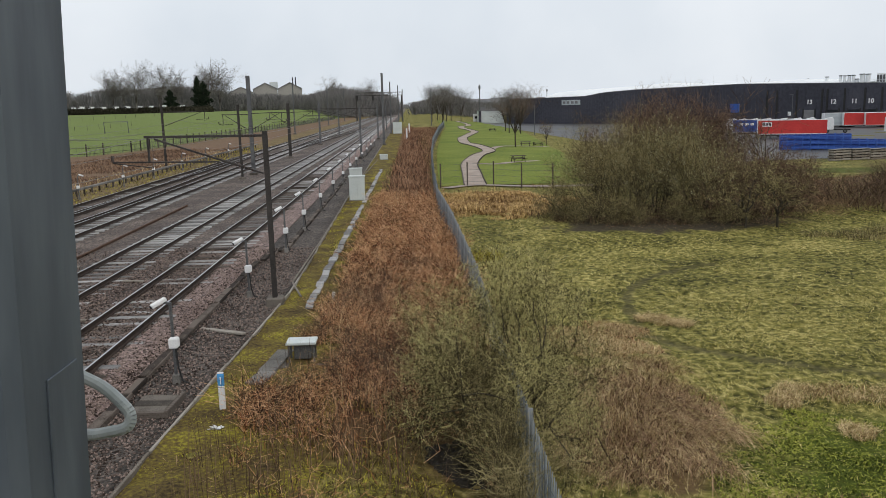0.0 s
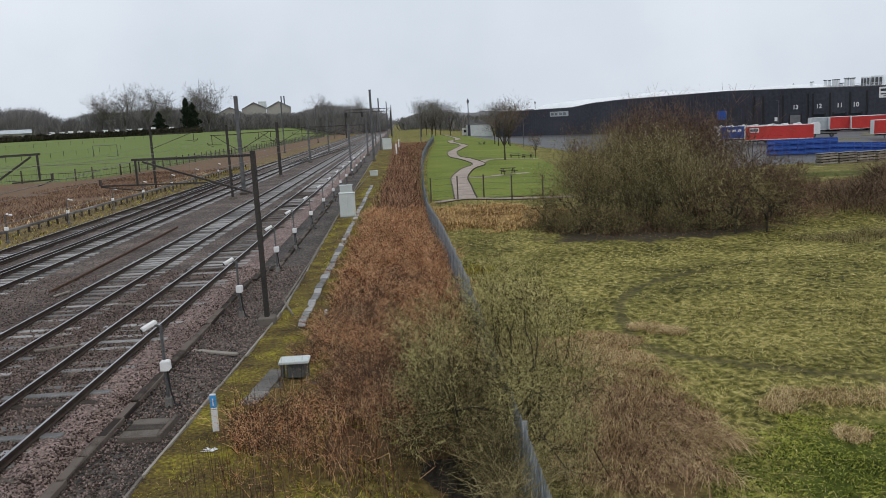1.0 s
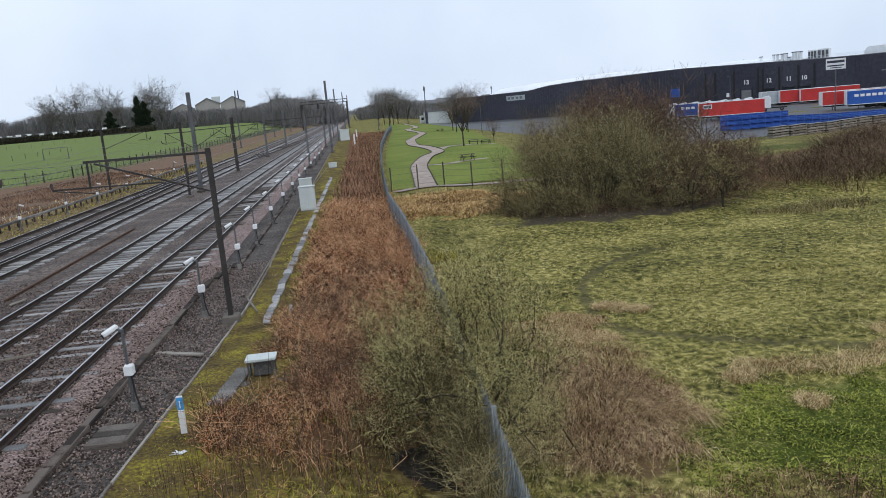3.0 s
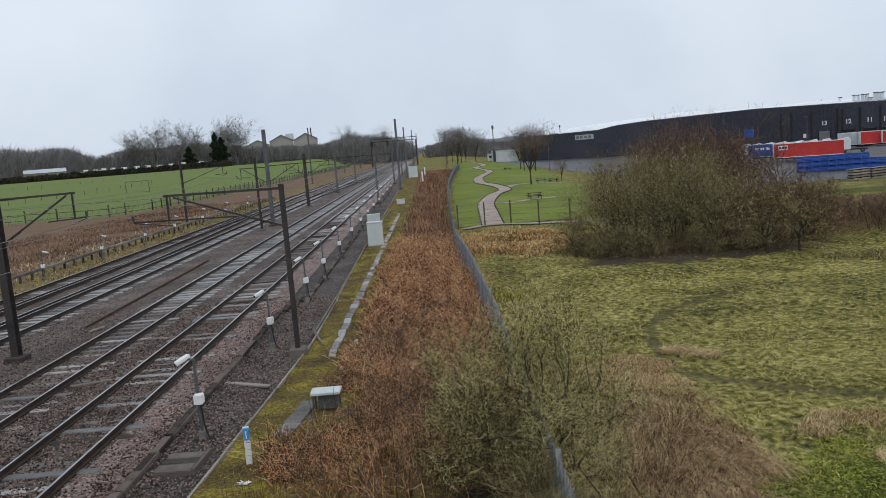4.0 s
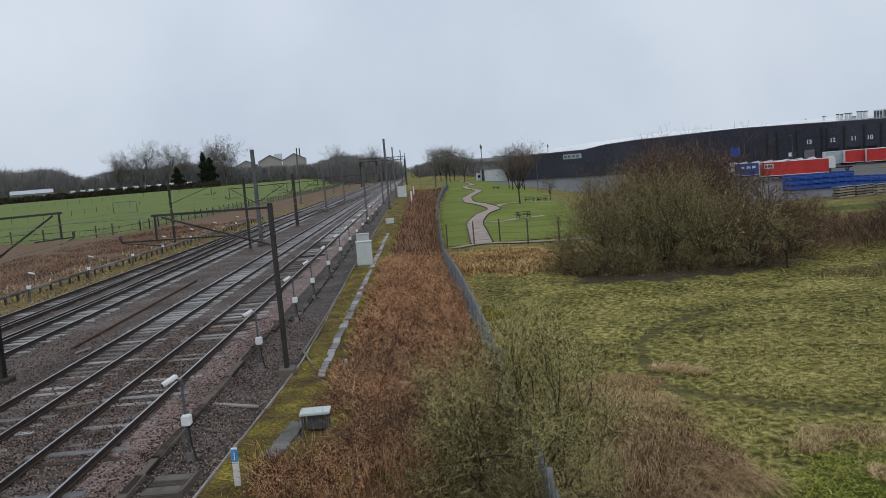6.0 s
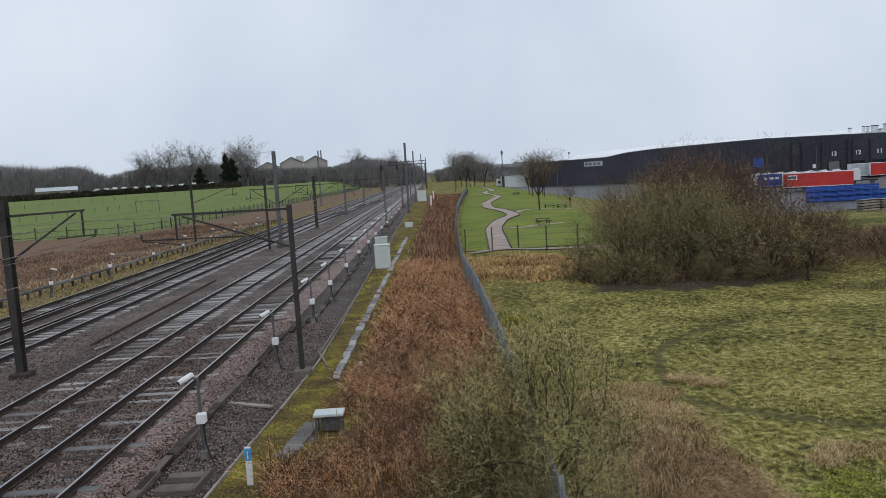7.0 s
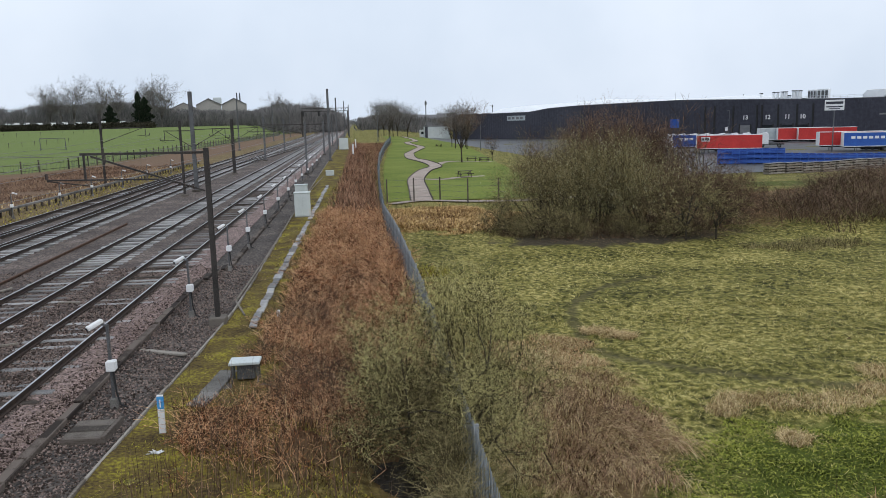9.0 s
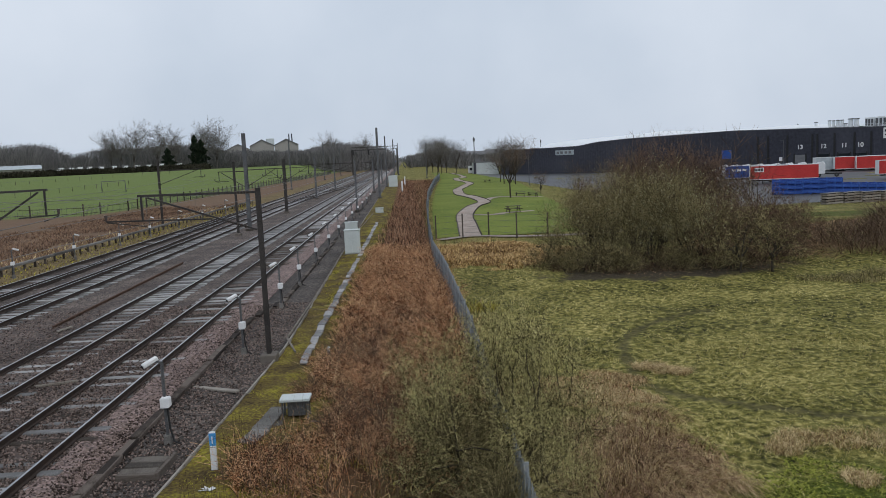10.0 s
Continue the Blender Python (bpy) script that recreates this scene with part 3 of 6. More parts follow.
for (x0, y0), (x1, y1) in zip(FENCE, FENCE[1:]):
    L = math.hypot(x1 - x0, y1 - y0)
    a = math.atan2(y1 - y0, x1 - x0)
    for h in (0.35, 1.6):
        beam((x0 + 0.03, y0, ground_z(x0, y0) + h), (x1 + 0.03, y1, ground_z(x1, y1) + h), 0.045, 0.045, rails_bm)
    k = int(L / stepping)
    for i in range(k):
        f = i / k
        x, y = x0 + (x1 - x0) * f, y0 + (y1 - y0) * f
        m = Matrix.Translation((x, y, ground_z(x, y) + 0.03)) @ Matrix.Rotation(a, 4, "Z") @ Matrix.Rotation(random.gauss(0, 0.008), 4, "Y")
        if y < 50 and near_pales < 290:
            piece("pale", pale, fence, m)
            near_pales += 1
        else:
            rest.append(m)
    for i in range(int(L / post_every)):
        f = i * post_every / L
        x, y = x0 + (x1 - x0) * f + 0.06, y0 + (y1 - y0) * f
        if y < 120:
            part("post", box(0.1, 0.06, 2.0, Matrix.Translation((x, y, ground_z(x, y) - 0.1))), M_fence, fence)
part("fence_rail", rails_bm, M_fence, fence)
base = np.array([v.co for v in pale.vertices])
tri = np.array([[p.vertices[0], p.vertices[i], p.vertices[i + 1]] for p in pale.polygons for i in range(1, len(p.vertices) - 1)])
V = np.concatenate([base @ np.array(m.to_3x3()).T + np.array(m.translation) for m in rest])
F = (tri[None] + (np.arange(len(rest)) * len(base))[:, None, None]).reshape(-1, 3)
tagged(raw("pales", V, F, M_pale, fence), kind="stuff")

# ---------------------------------------------------------------- overhead line masts


def insulator(a, b, parent, r=0.06):
    """A ribbed insulator between two points."""
    a, b = Vector(a), Vector(b)
    bm = rod(a, b, r * 0.45)
    for i in range(5):
        c = a.lerp(b, (i + 0.5) / 5)
        d = (b - a).normalized() * 0.018
        rod(c - d, c + d, r, r * 0.8, 8, bm)
    part("insulator", bm, M_insul, parent, "ribbed brown insulator")


def column(h, w, d, material, parent, flange=0.012):
    """A rolled steel column of H section on a foot."""
    bm = box(w, flange, h, Matrix.Translation((0, -d / 2, 0)))
    box(w, flange, h, Matrix.Translation((0, d / 2, 0)), bm)
    box(flange, d - flange, h, None, bm)
    part("column", bm, material, parent, "weathered steel column of H section")
    part("base_plate", box(w + 0.22, d + 0.22, 0.04, None, None, 0.008), material, parent)
    bm = bmesh.new()
    for sx in (-1, 1):
        for sy in (-1, 1):
            rod((sx * (w / 2 + 0.06), sy * (d / 2 + 0.06), 0.04), (sx * (w / 2 + 0.06), sy * (d / 2 + 0.06), 0.12), 0.018, None, 6, bm)
    part("foundation_bolts", bm, material, parent)


def cantilever(parent, side, reach, z, drop, stay, inner, outer):
    """Top tube, stay, drop tube, registration tube and steady arm of one cantilever, out to one side."""
    s = side
    part("top_tube", beam((0, 0, z), (s * reach, 0, z + 0.04), 0.07, 0.07), M_mast_dark, parent)
    part("stay_tube", beam((s * 0.1, 0, z - stay), (s * (reach - 0.3), 0, z - 0.03), 0.055, 0.055), M_mast_dark, parent)
    part("drop_tube", beam((s * (reach - 0.1), 0, z + 0.02), (s * (reach - 0.1), 0, z - drop), 0.055, 0.055), M_mast_dark, parent)
    part("registration_tube", beam((s * (reach + outer), 0, z - drop), (s * (reach - inner), 0, z - drop - 0.06), 0.045, 0.045), M_mast_dark, parent)
    part("steady_arm", rod((s * (reach + outer), 0.03, z - drop - 0.03), (s * (reach - 0.2), 0.03, z - drop - 0.2), 0.016), M_mast_dark, parent)
    e = Vector((s * 0.1, 0, z - stay)).lerp(Vector((s * (reach - 0.3), 0, z - 0.03)), 0.28)
    insulator(Vector((s * 0.1, 0, z - stay)).lerp(e, 0.3), e, parent)
    insulator((s * 0.25, 0, z + 0.003), (s * 0.7, 0, z + 0.008), parent, 0.055)
    insulator((s * (reach + outer), 0, z - drop + 0.02), (s * (reach + outer), 0, z - drop + 0.2), parent, 0.05)


def mast(x, y, h, w, d, material, label, arms=(), plinth=True, zb=-0.3):
    root = empty("catenary_mast", Matrix.Translation((x, y, zb + (0.12 if plinth else 0))), label, "railway mast", "overhead line masts")
    column(h, w, d, material, root)
    for a in arms:
        cantilever(root, *a)
    if plinth:
        part("plinth", box(w + 0.38, d + 0.38, 0.62, Matrix.Translation((0, 0, -0.5)), None, 0.03), M_brownconc, root, "concrete foundation block")
    return root


# ---------------------------------------------------------------- railway things
LONG, SHORT = (0.7, 1.15, 2.2, 1.0), (0.8, 1.5, 1.0, 0.3)


def arms(*spec):
    return [(side, reach, z, *kind) for side, reach, z, kind in spec]


mast(-4.46, 24.25, 5.30, 0.14, 0.15, M_mast_dark, "dark rusty steel mast on a concrete block with one long cantilever", arms((-1, 3.62, 5.17, LONG)))
mast(-14.4, 26.4, 6.02, 0.24, 0.30, M_mast_dark, "dark steel mast between the lines with cantilevers on both sides", arms((1, 2.7, 5.45, SHORT), (-1, 2.8, 5.40, SHORT)))
mast(-14.75, 74.2, 9.0, 0.32, 0.32, M_mast_grey, "tall grey steel mast standing between the lines", arms((1, 3.0, 5.6, SHORT), (-1, 2.6, 5.5, SHORT)))
mast(-14.9, 69.8, 6.4, 0.18, 0.18, M_mast_dark, "slim dark steel post between the lines")
mast(-14.9, 98.5, 6.6, 0.34, 0.34, M_mast_dark, "dark steel mast between the lines with two cantilevers", arms((1, 3.1, 5.5, SHORT), (-1, 2.4, 5.5, SHORT)))
mast(-5.9, 94.5, 6.1, 0.22, 0.22, M_mast_grey, "grey steel mast with a long cantilever over the line", arms((-1, 5.6, 5.8, LONG)))
mast(-4.15, 126.0, 11.1, 0.34, 0.34, M_mast_grey, "tall grey anchor mast beside the verge")
mast(-26.4, 86.0, 7.3, 0.2, 0.2, M_mast_dark, "slim dark mast beyond the slow lines with a cantilever", arms((1, 4.6, 5.9, SHORT)))
for x, y, h in ((-4.1, 176, 11.2), (-3.2, 238, 12.0), (-2.4, 310, 12.4), (-27.6, 192, 11.8), (-28.6, 282, 13.0), (-28.8, 356, 13.6), (-14.9, 132, 7.0), (-14.9, 168, 7.0), (-6.0, 150, 6.2), (-6.0, 205, 6.4), (7.5, 270, 12.0)):
    mast(x, y, h, 0.28, 0.28, M_mast_grey, "distant grey steel mast along the line", arms((-1 if x > -10 else 1, 4.2, 5.6, SHORT)) if h < 8 else (), zb=-0.3 if x < 3 else -1.0)

gantry = empty("signal_gantry", Matrix.Translation((-12.4, 335, -0.3)), "steel lattice signal gantry spanning all the lines", "gantry")
bm = bmesh.new()
for z in (10.6, 11.8):
    beam((-9.6, 0, z), (9.6, 0, z), 0.25, 0.25, bm)
for i in range(13):
    beam((-9.6 + i * 1.6, 0, 10.6), (-8.8 + i * 1.6 if i < 12 else 9.6, 0, 11.8), 0.14, 0.14, bm)
part("boom", bm, M_mast_dark, gantry)
for x in (-9.5, 9.5):
    part("leg", box(0.6, 0.6, 10.7, Matrix.Translation((x, 0, 0))), M_mast_dark, gantry)
for x in (-9.0, -2.5, 1.2):
    part("signal_head", box(0.7, 0.4, 2.2, Matrix.Translation((x, -0.3, 8.6)), None, 0.08), M_black, gantry)

# wires over each line
for x, lab in ((-8.42, "near"), (-11.7, "second"), (-17.2, "third"), (-21.0, "fourth")):
    line = empty("overhead_wires", Matrix.Identity(4), "thin overhead contact and catenary wires above the line", "wires", "overhead wires")
    spans = [-38, 26, 74, 98, 132, 168, 205, 250, 300, 350, 420]
    contact, carrier, drops = [], [], []
    for a, b in zip(spans, spans[1:]):
        k = 8
        for i in range(k):
            f0, f1 = i / k, (i + 1) / k
            z0, z1 = 4.95 - 0.55 * 4 * f0 * (1 - f0), 4.95 - 0.55 * 4 * f1 * (1 - f1)
            y0, y1 = a + (b - a) * f0, a + (b - a) * f1
            carrier.append((x, y0, z0, x, y1, z1, 0.011, 0.011))
            contact.append((x, y0, 4.05, x, y1, 4.05, 0.010, 0.010))
            drops.append((x, y1, 4.05, x, y1, z1, 0.004, 0.004))
    part_c = raw("contact_wire", *limbs(contact), M_wire, line)
    raw("catenary_wire", *limbs(carrier), M_wire, line)
    tagged(raw("droppers", *strips(drops), M_wire, line), kind="stuff")


def wayside_post(x, y, z, turn, tall, group):
    """A slim post with a white box halfway up, a pale oblong head on top and a black cable down to the ground."""
    ob = empty("wayside_post", Matrix.Translation((x, y, z)) @ Matrix.Rotation(turn, 4, "Z"), "grey post with white box, pale head and black cable", "detector post", group)
    part("post", box(0.06, 0.06, tall, None, None, 0.006), M_mast_grey, ob)
    part("foot", box(0.16, 0.16, 0.28, Matrix.Translation((0, 0, -0.08)), None, 0.02), M_concrete, ob)
    head = box(0.11, 0.38, 0.11, Matrix.Translation((-0.22, -0.06, tall - 0.04)) @ Matrix.Rotation(radians(-48), 4, "Z") @ Matrix.Rotation(radians(20), 4, "X"), None, 0.025)
    hd = part("head", head, M_white, ob, "pale oblong sensor head")
    part("lens", box(0.085, 0.012, 0.075, Matrix.Translation((-0.22, -0.06, tall - 0.04)) @ Matrix.Rotation(radians(-48), 4, "Z") @ Matrix.Rotation(radians(20), 4, "X") @ Matrix.Translation((0, -0.193, 0.015))), M_glass, hd)
    part("arm", beam((0, 0, tall - 0.03), (-0.24, -0.02, tall + 0.04), 0.045, 0.045), M_mast_grey, ob)
    bx = part("junction_box", box(0.21, 0.2, 0.24, Matrix.Translation((0.03, -0.05, tall * 0.447)), None, 0.03), M_white, ob, "white plastic junction box")
    part("lid", box(0.19, 0.012, 0.21, Matrix.Translation((0.03, -0.156, tall * 0.447 + 0.015)), None, 0.004), M_white, bx)
    bm = bmesh.new()
    pts = [(0.05, -0.03, tall * 0.447), (0.07, -0.05, tall * 0.32), (0.08, -0.05, tall * 0.2), (0.16, -0.08, 0.06), (0.30, -0.12, 0.02)]
    for a, b in zip(pts, pts[1:]):
        rod(a, b, 0.022, None, 6, bm)
    part("cable", bm, M_black, ob, "black rubber cable")
    return ob


first = wayside_post(-5.54, 17.28, -0.31, 0, 1.88, "wayside posts along the near line")
for y in (9.3, 25.4, 33.4, 39.3, 46.8, 55.0, 63.0, 71.5, 80.0, 89.0, 99.0, 110.0, 122.0):
    c = copy_thing(first, Matrix.Translation((-5.50 + random.uniform(-0.05, 0.05), y, -0.31)) @ Matrix.Rotation(random.uniform(-0.15, 0.15), 4, "Z"))
far_first = wayside_post(-24.3, 49.0, -0.42, math.pi, 1.75, "wayside posts beyond the slow lines")
for y in (42.0, 58.3, 67.5, 75.5, 85.0, 95.0, 107.0):
    copy_thing(far_first, Matrix.Translation((-24.4, y, -0.42)) @ Matrix.Rotation(math.pi + random.uniform(-0.2, 0.2), 4, "Z"))

# concrete pad, plank, marker, boxes and cabinets beside the near line
pad = empty("concrete_pad", Matrix.Translation((-5.55, 15.72, -0.34)) @ Matrix.Rotation(radians(-3), 4, "Z"), "weathered concrete pad with timber edges on the cess", "pad")
for q, (py, tip) in enumerate(((-0.30, 1.5), (0.02, -1.0), (0.33, 0.8))):
    part("slab", box(0.78, 0.30, 0.15, Matrix.Translation((-0.02, py, 0)) @ Matrix.Rotation(radians(tip), 4, "X") @ Matrix.Rotation(radians(tip), 4, "Z"), None, 0.025), M_brownconc, pad)
part("edge_board", box(0.08, 1.1, 0.20, Matrix.Translation((0.43, 0.02, -0.02)), None, 0.01), M_timber, pad)
part("edge_board", box(0.8, 0.07, 0.17, Matrix.Translation((0, -0.50, -0.02)), None, 0.01), M_timber, pad)
plank = part("plank", box(1.75, 0.17, 0.06, Matrix.Translation((-5.47, 21.38, -0.33)) @ Matrix.Rotation(radians(-35), 4, "Z") @ Matrix.Rotation(radians(-3), 4, "Y"), None, 0.01), M_board)
tagged(plank, "weathered plank lying across the cess gravel", "plank")
for x, y, r, ln in ((-10.2, 22.4, 20, 1.1), (-12.9, 22.0, 16, 1.3), (-13.4, 30.5, 75, 0.9), (-10.1, 27.8, -12, 0.8)):
    tagged(part("timber_offcut", box(ln, 0.09, 0.07, Matrix.Translation((x, y, -0.20)) @ Matrix.Rotation(radians(r), 4, "Z"), None, 0.012), M_board), "brown timber offcut lying on the ballast", "timber")
marker = empty("marker_post", Matrix.Translation((-4.08, 15.47, -0.31)), "white plastic marker post with blue band", "marker")
part("post", box(0.13, 0.05, 0.53, None, None, 0.012), M_white, marker)
part("band", box(0.134, 0.054, 0.26, Matrix.Translation((0, 0, 0.53)), None, 0.012), M_blue, marker, "blue reflective band")
part("cap", box(0.13, 0.05, 0.03, Matrix.Translation((0, 0, 0.79)), None, 0.01), M_white, marker)
part("number_bars", box(0.02, 0.004, 0.16, Matrix.Translation((0, -0.029, 0.57))), M_letter, marker)

jb = empty("junction_box", Matrix.Translation((-2.84, 18.50, -0.34)), "pale grey steel junction box on legs over a slab", "box")
part("housing", box(0.42, 0.34, 0.36, Matrix.Translation((0.02, 0.05, 0.12)), None, 0.015), M_mast_grey, jb, "grey steel housing")
part("lid", box(0.72, 0.5, 0.07, Matrix.Translation((0, 0, 0.50)), None, 0.012), M_cab, jb, "overhanging pale lid")
for sx in (-0.26, 0.26):
    for sy in (-0.17, 0.17):
        part("leg", box(0.04, 0.04, 0.5, Matrix.Translation((sx * 1.15, sy, 0.0))), M_mast_grey, jb)
part("base_slab", box(1.1, 0.9, 0.10, Matrix.Translation((0.05, -0.05, -0.05)), None, 0.015), M_concrete, jb)
for x, y, r in ((-3.63, 17.25, 14), (-3.52, 18.05, 9), (-3.42, 18.85, 7)):
    tagged(part("paving_slab", box(0.42, 0.8, 0.07, Matrix.Translation((x, y, -0.30)) @ Matrix.Rotation(radians(-r), 4, "Z"), None, 0.01), M_concrete), "loose grey concrete slab on the verge", "slab", "loose slabs")


def cabinet(x, y, w, d, h, label):
    ob = empty("equipment_cabinet", Matrix.Translation((x, y, -0.32)), label, "cabinet", "trackside cabinets")
    part("plinth", box(w + 0.08, d + 0.08, 0.18, Matrix.Translation((0, 0, -0.08)), None, 0.01), M_concrete, ob)
    body = part("body", box(w, d, h, Matrix.Translation((0, 0, 0.1)), None, 0.02), M_cab, ob)
    part("roof", box(w + 0.1, d + 0.1, 0.07, Matrix.Translation((0, 0, h + 0.1)), None, 0.025), M_cab, ob)
    for s in (-1, 1):
        dr = part("door", box(w / 2 - 0.03, 0.02, h - 0.14, Matrix.Translation((s * w / 4, -d / 2 - 0.008, 0.16)), None, 0.006), M_cab, ob)
        part("handle", box(0.03, 0.03, 0.14, Matrix.Translation((s * 0.06, -d / 2 - 0.03, h * 0.55))), M_cab, dr)
        part("vent", box(w / 4, 0.008, 0.08, Matrix.Translation((s * w / 4, -d / 2 - 0.022, h * 0.85))), M_cab, dr)
    return ob


cabinet(-3.62, 51.6, 1.0, 0.6, 1.5, "pale grey two-door equipment cabinet on a plinth")
cabinet(-4.35, 61.5, 0.95, 0.55, 1.25, "pale grey equipment cabinet behind another one")
cabinet(-2.7, 176, 2.0, 0.9, 2.4, "distant pale grey equipment cabinet on the verge")
cabinet(-3.1, 90.5, 0.9, 0.5, 0.5, "low pale grey cable box on the mossy verge")
for x, y, h in ((-0.6, 150.0, 1.05), (-0.1, 190.0, 1.1), (-2.62, 24.3, 0.25)):
    post = empty("white_post", Matrix.Translation((x, y, ground_z(x, y))), "small white concrete marker among the brush", "marker", "white markers")
    part("shaft", box(0.3 if h > 1 else 0.1, 0.25 if h > 1 else 0.08, h + (1.1 if h > 1 else 0.1), None, None, 0.02), M_white, post)
litter = bmesh.new()
for i in range(5):
    box(0.16, 0.10, 0.012, Matrix.Translation((i * 0.04, 0.03 * (i % 2), 0.02 + 0.02 * (i % 3))) @ Euler((0.5 * (i % 3) - 0.4, 0.4 * (i % 2), i)).to_matrix().to_4x4(), litter, 0.004)
lit = part("litter", litter, M_white)
lit.location = (-4.05, 14.4, -0.29)
tagged(lit, "crumpled white plastic scrap on the moss", "litter")

# an old rail left lying between the lines
old = empty("spare_rail", Matrix.Translation((-14.3, 44.0, -0.11)) @ Matrix.Rotation(radians(1.0), 4, "Z"), "rusty spare rail lying on the ballast", "rail")
part("bar", prism(RAIL, -13.0, 6.5, None, Matrix.Rotation(radians(4), 4, "Y")), surf("brown rust", [(0.085, 0.05, 0.036), (0.14, 0.088, 0.064)], 3, 30, 0.9, 0.2, 0.003), old)

# conduit along the verge, with its bend
bm = bmesh.new()
pts = [(-3.75, 24.9), (-4.32, 27.0), (-4.28, 36), (-4.32, 46), (-4.35, 53), (-4.5, 60), (-4.1, 76), (-3.8, 90)]
for (x0, y0), (x1, y1) in zip(pts, pts[1:]):
    rod((x0, y0, ground_z(x0, y0) + 0.10), (x1, y1, ground_z(x1, y1) + 0.10), 0.035, None, 6, bm)
tagged(part("cable_conduit", bm, M_board), "buff cable conduit laid along the mossy verge", "conduit")

# ---------------------------------------------------------------- vegetation on the railway side
rngn = np.random.default_rng(7)


def scatter(count, x0, x1, y0, y1, keep=None):
    """Random places in a rectangle, kept where keep(x, y) says so."""
    x, y = rngn.uniform(x0, x1, count), rngn.uniform(y0, y1, count)
    if keep is not None:
        k = keep(x, y)
        x, y = x[k], y[k]
    return x, y


def field_noise(x, y, s, off=0.0):
    """Cheap smooth noise from a few waves, about -1 to 1."""
    return (np.sin(x * s + 1.3 * np.sin(y * s * 0.7 + off) + off) + np.sin(y * s * 1.1 + 1.7 * np.sin(x * s * 0.6 - off)) + np.sin((x + y) * s * 1.9 + off * 2)) / 3


def stuff(name, VF, material, label, category):
    return tagged(raw(name, *VF, material), label, category, kind="stuff")


def clumps(count, per, spread, x0, x1, y0, y1, keep):
    """Places gathered in tufts."""
    cx, cy = scatter(count, x0, x1, y0, y1)
    x, y = np.repeat(cx, per) + rngn.normal(0, spread, count * per), np.repeat(cy, per) + rngn.normal(0, spread, count * per)
    k = keep(x, y)
    return x[k], y[k]


def fence_x(y):
    return np.interp(y, [p[1] for p in FENCE], [p[0] for p in FENCE])


def brush_keep(x, y):
    left = np.interp(y, [8, 12, 16, 20, 26, 40, 60, 120, 250], [-3.4, -3.3, -3.5, -2.9, -2.5, -2.5, -2.2, -1.2, -0.6]) + 0.25 * field_noise(x, y, 1.7)
    return (x > left) & (x < fence_x(y) - 0.15) & ~((x > -3.5) & (x < -2.0) & (y > 16.6) & (y < 19.6)) & (field_noise(x, y, 1.2, 3.0) > -0.62) & (np.hypot((x - 0.42) / 0.7, (y - 13.1) / 1.5) + 0.3 * field_noise(x, y, 3.0, 1.0) > 1)


def front_gaps(x, y):
    """Brush thins out over the moss at the front."""
    return brush_keep(x, y) & (rngn.uniform(0, 1, x.shape) < 0.05 + 0.95 * smooth(12.4, 16, y + 1.8 * field_noise(x, y, 1.0, 5.0)))


x, y = clumps(2600, 6, 0.16, -4.0, 1.9, 9.5, 24, front_gaps)
stuff("bramble_brush", strips(bramble(rngn, x, y, 0.75 + 0.32 * field_noise(x, y, 0.9) + 0.8 * smooth(-0.2, 1.3, x) * smooth(14.5, 18, y), 0.011, 0.7, 5)), M_brush, "dense rusty brown bramble and dead stems", "brush")
x, y = clumps(1300, 5, 0.2, -3.4, 1.9, 9.5, 30, front_gaps)
stuff("bramble_brush", strips(bramble(rngn, x, y, 0.85 + 0.35 * field_noise(x, y, 1.1, 2.0), 0.011, 0.45, 5)), M_twig_red, "dark purplish bramble stems with bare side twigs", "brush")
x, y = clumps(3600, 5, 0.22, -3.4, 1.9, 24, 52, brush_keep)
stuff("bramble_brush", strips(bramble(rngn, x, y, 0.95 + 0.35 * field_noise(x, y, 0.9) + 0.5 * smooth(-0.5, 1.4, x), 0.017, 0.55, 4)), M_brush, "dense rusty brown bramble and dead stems", "brush")
x, y = scatter(30000, -3.0, 9, 52, 240, brush_keep)
stuff("bramble_brush", blades(rngn, x, y, 0.95 + 0.3 * field_noise(x, y, 0.5) + 0.5 * smooth(-1, 1.4, x - fence_x(y) + 1.6), 0.04, 0.6, droop=0.4, seg=2), M_farbrush, "dense rusty brown bramble and dead stems", "brush")
# thin upright shoots at the front and bleached stalks within
x, y = scatter(1500, -3.9, 1.5, 9.5, 17, lambda x, y: (field_noise(x, y, 1.1, 1.0) > -0.2) & (np.hypot((x - 0.42) / 0.75, (y - 12.8) / 1.9) > 1))
stuff("upright_shoots", blades(rngn, x, y, 1.25, 0.012, 0.12, droop=0.05, seg=2), M_twig_red, "thin upright reddish shoots in the brush", "shoots")
x, y = scatter(2400, -3.2, 1.8, 15, 50, brush_keep)
stuff("bleached_stalks", blades(rngn, x, y, 1.2, 0.013, 1.0, droop=0.5, seg=3), M_straw, "bleached dead stalks among the brambles", "stalks")
